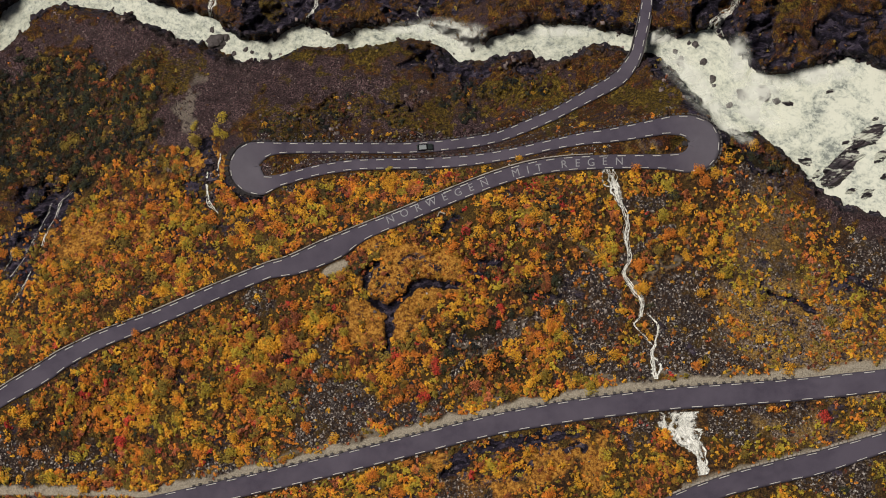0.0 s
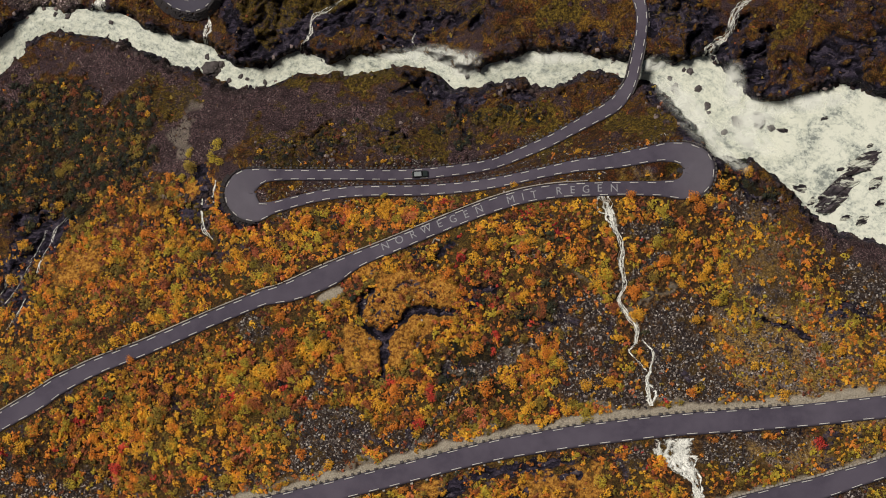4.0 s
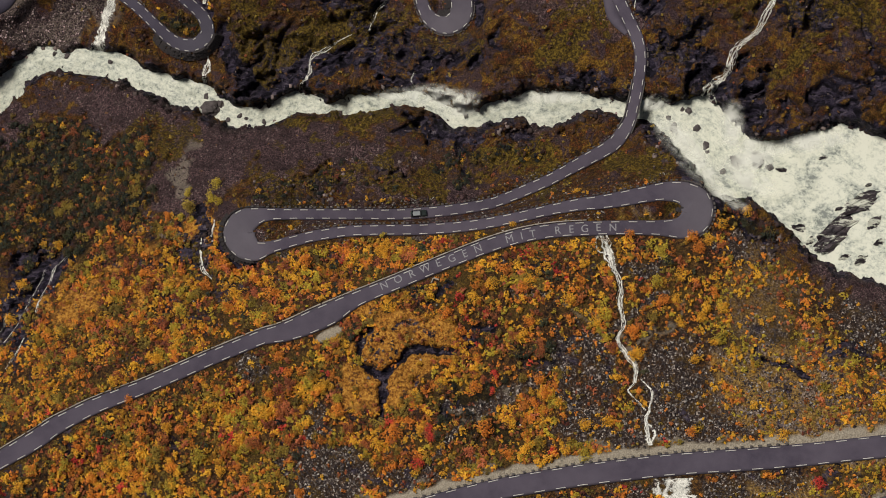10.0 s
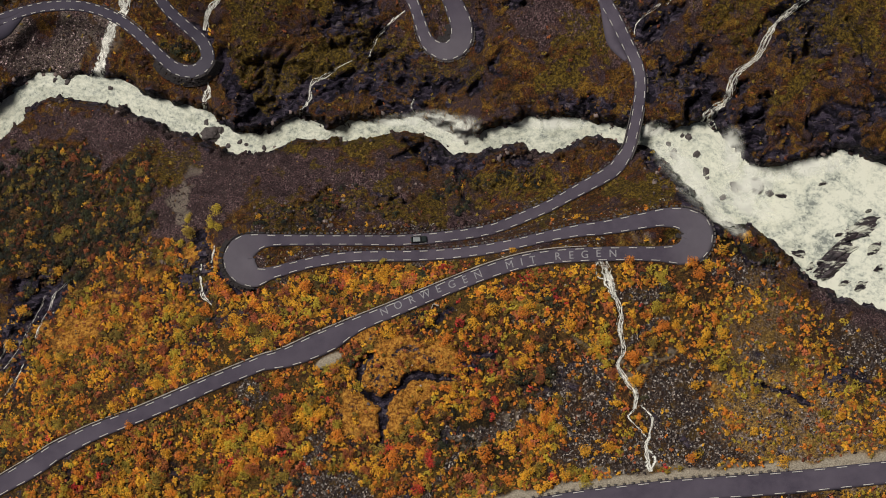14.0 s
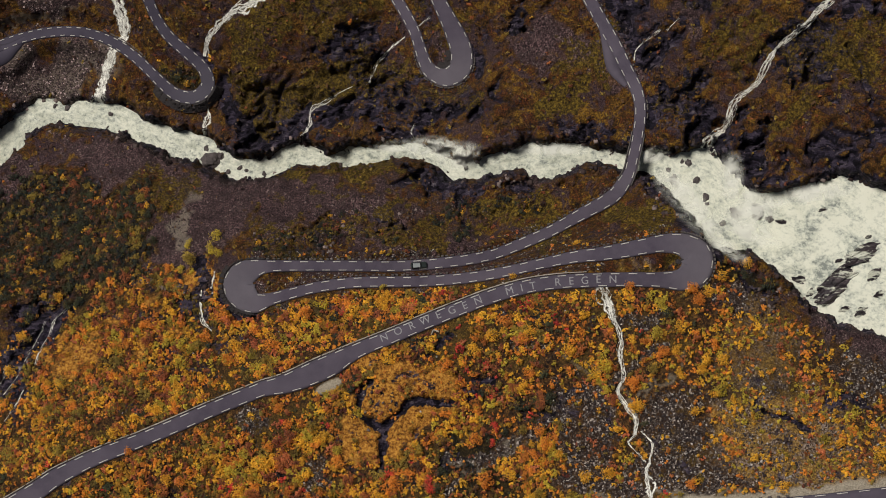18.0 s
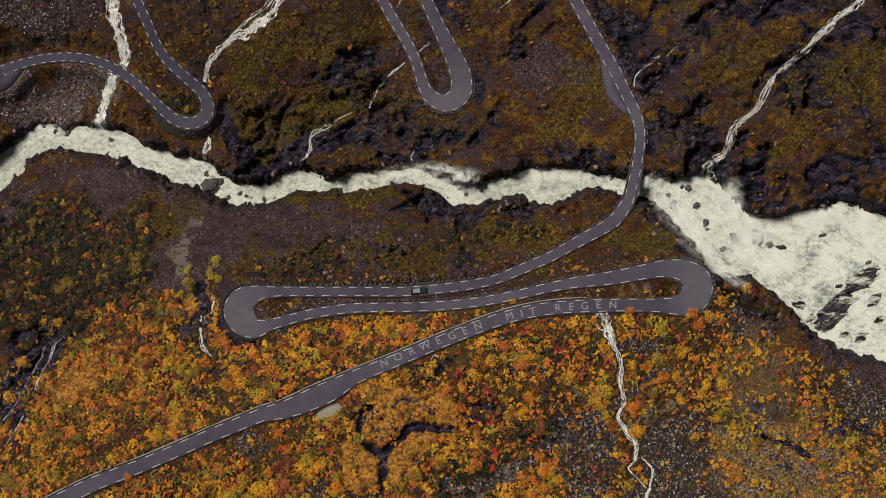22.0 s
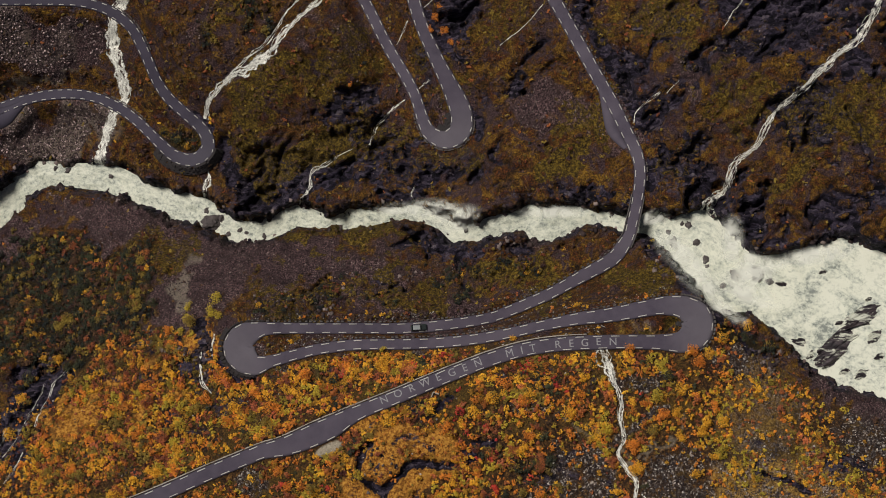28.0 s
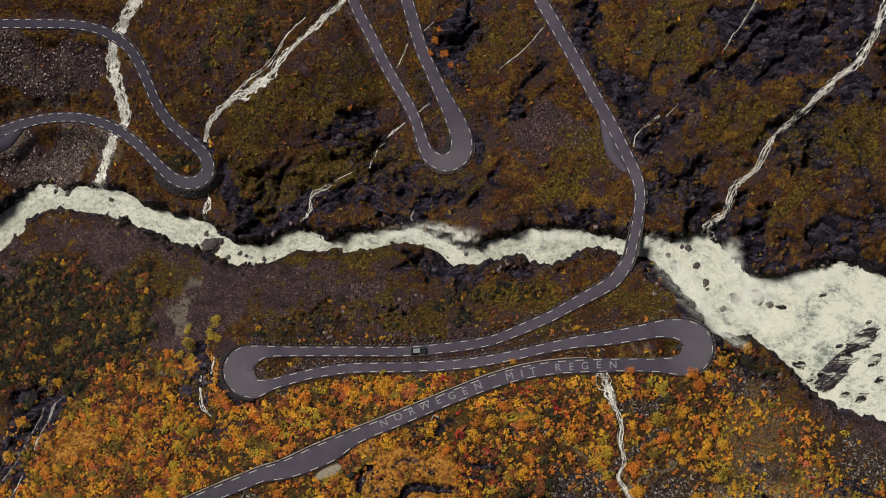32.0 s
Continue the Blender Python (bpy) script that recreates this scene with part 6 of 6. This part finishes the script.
at_x, at_y, at_size = [], [], []
for ox, oy, rx, ry, n, big in OUTCROPS:
    at_x.append(ox + rx * RNG.normal(0, 0.55, n))
    at_y.append(oy + ry * RNG.normal(0, 0.55, n))
    at_size.append(big * RNG.uniform(0.35, 1.0, n))
at_x, at_y, at_size = np.concatenate(at_x), np.concatenate(at_y), np.concatenate(at_size)
pick = (sample(bed, at_x, at_y) > 1.3) & (sample(river_gap, at_x, at_y) > 0.3)
stones("outcrop_rocks", at_x[pick], at_y[pick], at_size[pick], "dark broken rocks standing out of the turf", DARK_RUBBLE)

# single bushes that stand out by size or colour
for name, spots in LONE_BUSHES.items():
    for bx, by, s in spots:
        q = int(RNG.integers(0, 4))
        if (name, q) not in STEMS:
            crown_me, bm = bush_parts(q * 3 + len(name), name)
            stem_me = bpy.data.meshes.new("stem")
            bm.to_mesh(stem_me)
            bm.free()
            stem_me.materials.append(BARK)
            STEMS[name, q] = crown_me, stem_me
        root = tagged(new("bush"), f"large rounded {name} autumn bush standing out on the slope", "bush", "bushes on the slope")
        root.matrix_basis = Matrix.Translation((bx, by, float(sample(Z, bx, by)) - 0.05)) @ Euler((0, 0, float(RNG.uniform(0, 6.28)))).to_matrix().to_4x4() @ Matrix.Diagonal((s, s, s * 1.1, 1))
        piece("crown", STEMS[name, q][0], root)
        piece("stem", STEMS[name, q][1], root)


# boulders in and beside the river
def boulder_mesh(seed):
    bm = bmesh.new()
    bmesh.ops.create_icosphere(bm, subdivisions=3, radius=1)
    off = Vector((seed * 7.3, seed * 3.1, seed * 1.7))
    for v in bm.verts:
        v.co *= 1 + 0.55 * noise.noise(v.co * 1.1 + off) + 0.2 * noise.noise(v.co * 3 + off)
        v.co.z = max(v.co.z, -0.6) * 0.8
    me = bpy.data.meshes.new("boulder")
    bm.to_mesh(me)
    bm.free()
    me.materials.append(BOULDER)
    return me


ROUND = [boulder_mesh(i) for i in range(6)]
for i, (bx, by, s) in enumerate(BOULDERS):
    in_water = float(sample(river_gap, bx, by)) < 0.5
    z = float(sample(river_level, bx, by)) + 0.1 if in_water else float(sample(Z, bx, by))
    ob = tagged(new("boulder", ROUND[i % 6]), "dark wet boulder washed by the white river" if in_water else "grey boulder beside the river and the road", "boulder", "boulders of the gorge")
    ob.matrix_basis = Matrix.Translation((bx, by, z + (-0.25 if in_water and s < 2 else 0.15) * s)) @ Euler((0, 0, i * 1.9)).to_matrix().to_4x4() @ Matrix.Diagonal((s * 1.15, s * 0.9, s, 1))

# dark rock slabs standing out of the rapids
def slab_mesh(seed):
    bm = bmesh.new()
    bmesh.ops.create_icosphere(bm, subdivisions=4, radius=1)
    off = Vector((seed * 5.3, seed * 2.1, seed * 8.7))
    for v in bm.verts:
        p = v.co.copy()
        v.co.xy *= 1 + 0.5 * noise.noise(p * 1.4 + off) + 0.25 * noise.noise(p * 4 + off)
        v.co.z = 0.35 * p.z + 0.45 * (abs(noise.noise(Vector((1.2 * p.x, 4.5 * p.y, 0)) + off)) - 0.25) + 0.12 * noise.noise(p * 7 + off)
    me = bpy.data.meshes.new("rock_slab")
    bm.to_mesh(me)
    bm.free()
    me.materials.append(WET_ROCK)
    return me


for i, (bx, by, a, b, turn) in enumerate(ROCK_SLABS):
    ob = tagged(new("rock_slab", slab_mesh(i)), "dark wet rock slab breaking through the rapids", "rock", "rock slabs in the rapids")
    ob.matrix_basis = Matrix.Translation((bx, by, float(sample(river_level, bx, by)) - 0.16 * b)) @ Euler((0, 0, radians(turn))).to_matrix().to_4x4() @ Matrix.Diagonal((a, b, 0.8 * b + 0.5, 1))

# ---- stones and walls along the roads ----
bm = bmesh.new()
box(bm, (1, 1, 1), bevel=0.12)
for v in bm.verts:
    v.co += 0.10 * noise.noise_vector(v.co * 2.3)
BLOCK = bpy.data.meshes.new("stone")
bm.to_mesh(BLOCK)
bm.free()
BLOCK.materials.append(KERB_STONE)
PALE = BLOCK.copy()
PALE.materials[0] = PALE_STONE
DARK = BLOCK.copy()
DARK.materials[0] = WALL_STONE


def nearest(path, x, y):
    return int(np.argmin(np.hypot(path[:, 0] - x, path[:, 1] - y)))


def guard_row(road, start, end, e, gap, size, mesh, label, out=0.35, sink=0.1):
    """Guard stones along one edge of a road, between two places on it; e: +1 its left edge, -1 its right."""
    path = LINES[road]
    a, b = sorted((nearest(path, *start), nearest(path, *end)))
    run = path[a:b + 1]
    side, way = across(run)
    line = run[:, :2] + side * (run[:, 3:4] + out) * e
    along = np.r_[0, np.cumsum(np.hypot(*np.diff(line, axis=0).T))]
    row = tagged(new("stone_guard_row"), label, "guard stones", "guard stones along the roads")
    for s in np.arange(0.3, along[-1], gap) + RNG.uniform(-0.25, 0.25, len(np.arange(0.3, along[-1], gap))) * (min(gap, 1.2) if mesh is BLOCK else 0):
        k = min(np.searchsorted(along, s), len(run) - 1)
        turn = math.atan2(way[k, 1], way[k, 0]) + RNG.uniform(-1, 1) * (0.15 if mesh is BLOCK else 0.03)
        f = RNG.uniform(0.8, 1.2, 3)
        piece("stone", mesh, row, Matrix.Translation((*line[k], run[k, 2] + 0.5 * size[2] - sink)) @ Euler((0, 0, turn)).to_matrix().to_4x4() @ Matrix.Diagonal((size[0] * f[0], size[1] * f[1], size[2] * f[2], 1)))


def stone_wall(road, start, end, e, courses, label):
    """A dry-stone retaining wall below the edge of a road, each course stepping outwards."""
    path = LINES[road]
    a, b = sorted((nearest(path, *start), nearest(path, *end)))
    run = path[a:b + 1]
    side, way = across(run)
    wall = tagged(new("retaining_wall"), label, "stone wall", "retaining walls")
    for c in range(courses):
        line = run[:, :2] + side * (run[:, 3:4] + 0.15 + 0.32 * c) * e
        along = np.r_[0, np.cumsum(np.hypot(*np.diff(line, axis=0).T))]
        s = RNG.uniform(0.2, 0.7)
        while s < along[-1]:
            k = min(np.searchsorted(along, s), len(run) - 1)
            w = RNG.uniform(0.7, 1.3)
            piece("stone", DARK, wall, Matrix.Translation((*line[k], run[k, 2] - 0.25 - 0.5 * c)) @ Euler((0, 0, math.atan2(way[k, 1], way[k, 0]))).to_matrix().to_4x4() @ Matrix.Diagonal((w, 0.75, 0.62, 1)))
            s += w


for road, start, end, e, gap, size, pale, label in GUARDS:
    guard_row(road, start, end, e, gap, size, (BLOCK, PALE, DARK)[pale], label)
for road, start, end, e, courses, label in WALLS:
    stone_wall(road, start, end, e, courses, label)

# ---- capital letters of an overlaid title, added on the third leg as if painted ----
for letter, x, y in TITLE_LETTERS:
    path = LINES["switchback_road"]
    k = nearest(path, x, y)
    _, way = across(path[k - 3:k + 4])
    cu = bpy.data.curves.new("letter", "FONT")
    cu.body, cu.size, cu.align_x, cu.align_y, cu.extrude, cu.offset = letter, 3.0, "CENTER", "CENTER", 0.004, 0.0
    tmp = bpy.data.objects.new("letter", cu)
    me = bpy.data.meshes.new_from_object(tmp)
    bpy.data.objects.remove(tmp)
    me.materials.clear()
    me.materials.append(TITLE_GREY)
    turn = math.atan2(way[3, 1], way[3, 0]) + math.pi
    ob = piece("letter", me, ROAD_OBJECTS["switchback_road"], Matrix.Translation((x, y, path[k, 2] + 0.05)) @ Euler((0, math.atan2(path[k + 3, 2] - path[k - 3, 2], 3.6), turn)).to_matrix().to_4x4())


# ---- the car ----
def build_car(x, y, z, turn, tip):
    def paint(name, c, rough, metal=0.0):
        k = Mat(name, rough, metal, 0.5)
        return k.colour(k.mix(k.ramp(k.noise(0.4), (0.4, 0.0), (0.7, 0.2)), c, tuple(0.6 * v for v in c))).m
    body_m, glass, tyre_m = paint("dark_green_car_paint", (0.035, 0.045, 0.042), 0.3, 0.3), paint("dark_car_glass", (0.012, 0.014, 0.016), 0.08), paint("tyre_rubber", (0.015, 0.015, 0.015), 0.9)
    rim_m, lamp, red = paint("alloy_rim", (0.45, 0.45, 0.46), 0.35, 0.9), paint("headlight_glass", (0.75, 0.75, 0.72), 0.15), paint("red_light_glass", (0.35, 0.02, 0.015), 0.2)
    roof_m = paint("silver_roof", (0.30, 0.33, 0.33), 0.35, 0.2)
    car = tagged(new("car"), "dark green estate car with a pale roof driving on the road", "car")
    car.matrix_basis = Matrix.Translation((x, y, z)) @ Euler((0, -tip, turn)).to_matrix().to_4x4()
    bm = bmesh.new()
    box(bm, (4.6, 1.8, 0.62), (0, 0, 0.62), 0.14)
    for v in bm.verts:
        if v.co.x > 1.6:
            v.co.z -= 0.10 * (v.co.x - 1.6) * (v.co.z > 0.6)
            v.co.y *= 0.93
        if v.co.x < -2.0:
            v.co.y *= 0.95
    body = part("body", bm, body_m, car)
    bm = bmesh.new()
    box(bm, (2.75, 1.56, 0.5), (-0.55, 0, 1.14), 0.08)
    for v in bm.verts:
        if v.co.z > 1.2:
            v.co.x = -0.62 + (v.co.x + 0.55) * 0.78
            v.co.y *= 0.86
    cabin = part("cabin", bm, glass, car, "dark tinted window band")
    bm = bmesh.new()
    box(bm, (2.05, 1.30, 0.06), (-0.62, 0, 1.41), 0.025)
    part("roof", bm, roof_m, car, "pale silver roof panel")
    bm = bmesh.new()
    box(bm, (1.15, 1.5, 0.05), (1.45, 0, 0.92), 0.02, Euler((0, 0.08, 0)).to_matrix().to_4x4())
    part("bonnet", bm, body_m, car)
    for sy in (-1, 1):
        bm = bmesh.new()
        box(bm, (1.9, 0.05, 0.05), (-0.62, 0.55 * sy, 1.47), 0.015)
        part("roof_rail", bm, rim_m, car)
        bm = bmesh.new()
        box(bm, (0.14, 0.2, 0.14), (0.75, 0.98 * sy, 1.0), 0.04)
        part("wing_mirror", bm, body_m, car)
        bm = bmesh.new()
        box(bm, (0.10, 0.36, 0.14), (2.24, 0.6 * sy, 0.72), 0.03)
        part("headlight", bm, lamp, car)
        bm = bmesh.new()
        box(bm, (0.08, 0.26, 0.22), (-2.29, 0.68 * sy, 0.8), 0.03)
        part("tail_light", bm, red, car)
        for wx in (1.42, -1.38):
            bm = bmesh.new()
            bmesh.ops.create_cone(bm, segments=24, radius1=0.33, radius2=0.33, depth=0.22, cap_ends=True, matrix=Matrix.Translation((wx, 0.80 * sy, 0.33)) @ Matrix.Rotation(math.pi / 2, 4, "X"))
            wheel = part("tyre", bm, tyre_m, car)
            bm = bmesh.new()
            bmesh.ops.create_cone(bm, segments=16, radius1=0.2, radius2=0.17, depth=0.04, cap_ends=True, matrix=Matrix.Translation((wx, 0.915 * sy, 0.33)) @ Matrix.Rotation(-math.pi / 2 * sy, 4, "X"))
            part("rim", bm, rim_m, wheel)
    return car


k = nearest(LINES["switchback_road"], *CAR)
road = LINES["switchback_road"]
_, way = across(road[k - 3:k + 4])
build_car(road[k, 0], road[k, 1], road[k, 2] + 0.02, math.atan2(-way[3, 1], -way[3, 0]), math.atan2(road[k - 3, 2] - road[k + 3, 2], 3.6))

# ---- spray over the falls ----
k = Mat("spray_mist", 1.0, spec=0.0)
k.colour((0.68, 0.70, 0.62))
clear_air = k.t.nodes.new("ShaderNodeBsdfTransparent")
blend = k.t.nodes.new("ShaderNodeMixShader")
veil = k.calc("MULTIPLY", k.attr("veil"), k.ramp(k.noise(4.5, 5, 0.62, distort=0.8), (0.33, 0.0), (0.56, 0.85)), True)
k.link(veil, blend.inputs[0])
k.link(clear_air.outputs[0], blend.inputs[1])
k.link(k.b.outputs[0], blend.inputs[2])
k.link(blend.outputs[0], k.t.nodes["Material Output"].inputs[0])
MIST = k.m
for mx, my, mz, rx, ry, turn in SPRAY:
    u, w = np.meshgrid(np.linspace(-1, 1, 33), np.linspace(-1, 1, 33), indexing="ij")
    c, sn = math.cos(radians(turn)), math.sin(radians(turn))
    x, y = mx + u * rx * c - w * ry * sn, my + u * rx * sn + w * ry * c
    z = np.maximum(sample(Z, x, y) + 4.5, mz + 4.5) + 1.5 * fbm(x, y, 6, 3)
    me = mesh_of("spray", np.stack([x, y, z], -1).reshape(-1, 3), grid_faces(33, 33), MIST, soft=True)
    weights(me, "veil", 1 - smooth(0.25, 1.0, np.hypot(u, w)))
    tagged(new("spray", me), "thin white spray drifting over the rapids", "mist", kind="stuff").visible_shadow = False

# ---- small things by the roads ----
WOOD = Mat("weathered_pole", 0.7)
WOOD = WOOD.colour(WOOD.ramp(WOOD.noise(0.3), (0.4, (0.45, 0.42, 0.38)), (0.6, (0.68, 0.65, 0.60)))).m
for x, y in SNOW_POLES:
    pole = tagged(new("snow_pole"), "pale leaning snow pole on the gravel verge", "marker pole", "snow poles")
    pole.matrix_basis = Matrix.Translation((x, y, float(sample(Z, x, y)) - 0.1)) @ Euler((radians(-38), radians(-25), 0)).to_matrix().to_4x4()
    bm = bmesh.new()
    bmesh.ops.create_cone(bm, segments=10, radius1=0.09, radius2=0.06, depth=2.4, cap_ends=True, matrix=Matrix.Translation((0, 0, 1.2)))
    part("shaft", bm, WOOD, pole)
    bm = bmesh.new()
    bmesh.ops.create_cone(bm, segments=10, radius1=0.1, radius2=0.1, depth=0.3, cap_ends=True, matrix=Matrix.Translation((0, 0, 2.0)))
    part("reflector_band", bm, LINE, pole, "white reflector band")
for x, y, turn in CULVERTS:
    culvert = tagged(new("culvert_head"), "small pale concrete culvert head below the road edge", "culvert", "culverts")
    culvert.matrix_basis = Matrix.Translation((x, y, float(sample(Z, x, y)))) @ Euler((0, 0, radians(turn))).to_matrix().to_4x4()
    bm = bmesh.new()
    box(bm, (1.6, 0.4, 0.9), (0, 0, 0.2), 0.05)
    part("headwall", bm, PALE_STONE, culvert)
    for sx in (-1, 1):
        bm = bmesh.new()
        box(bm, (0.3, 1.6, 0.7), (0.85 * sx, -0.9, 0.1), 0.05)
        part("wing_wall", bm, PALE_STONE, culvert)
    bm = bmesh.new()
    bmesh.ops.create_cone(bm, segments=16, radius1=0.35, radius2=0.35, depth=0.5, cap_ends=True, matrix=Matrix.Translation((0, -0.2, 0.1)) @ Matrix.Rotation(math.pi / 2, 4, "X"))
    part("pipe", bm, WALL_STONE, culvert, "dark pipe mouth")


# ---- the stone bridge over the river ----
road = LINES["switchback_road"]
ends = sorted(nearest(road, *p) for p in BRIDGE_ENDS)
run = road[ends[0]:ends[1] + 1]
side, way = across(run)
far = np.r_[0, np.cumsum(np.hypot(*np.diff(run[:, :2], axis=0).T))]
bridge = tagged(new("stone_bridge"), "narrow grey stone arch bridge over the white river", "bridge")
rise = 5.5 * np.sin(np.pi * far / far[-1]) ** 0.6
for e in (-1, 1):
    a, b = run[:, :2] + side * (run[:, 3:4] - 0.05) * e, run[:, :2] + side * (run[:, 3:4] - 0.6) * e
    top, low = run[:, 2] - 0.6, run[:, 2] - 7.5 + rise
    v = np.stack([np.column_stack([a, top]), np.column_stack([a, low]), np.column_stack([b, low]), np.column_stack([b, top])], 1)
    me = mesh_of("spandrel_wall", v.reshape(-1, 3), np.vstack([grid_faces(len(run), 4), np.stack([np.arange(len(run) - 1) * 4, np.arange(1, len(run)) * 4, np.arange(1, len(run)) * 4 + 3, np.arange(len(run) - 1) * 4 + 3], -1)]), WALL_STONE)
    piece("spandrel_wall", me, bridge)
    a, b = run[:, :2] + side * (run[:, 3:4] + 0.02) * e, run[:, :2] + side * (run[:, 3:4] + 0.30) * e
    v = np.stack([np.column_stack([a, run[:, 2] - 0.7]), np.column_stack([a, run[:, 2] + 0.45]), np.column_stack([b, run[:, 2] + 0.45]), np.column_stack([b, run[:, 2] - 0.7])], 1)
    me = mesh_of("parapet", v.reshape(-1, 3), grid_faces(len(run), 4), KERB_STONE)
    piece("parapet", me, bridge)
inner, outer = run[:, :2] - side * (run[:, 3:4] - 0.1), run[:, :2] + side * (run[:, 3:4] - 0.1)
v = np.stack([np.column_stack([p, run[:, 2] - 7.5 + rise - d]) for d, p in ((0, inner), (0, outer), (-0.5, outer), (-0.5, inner))], 1)
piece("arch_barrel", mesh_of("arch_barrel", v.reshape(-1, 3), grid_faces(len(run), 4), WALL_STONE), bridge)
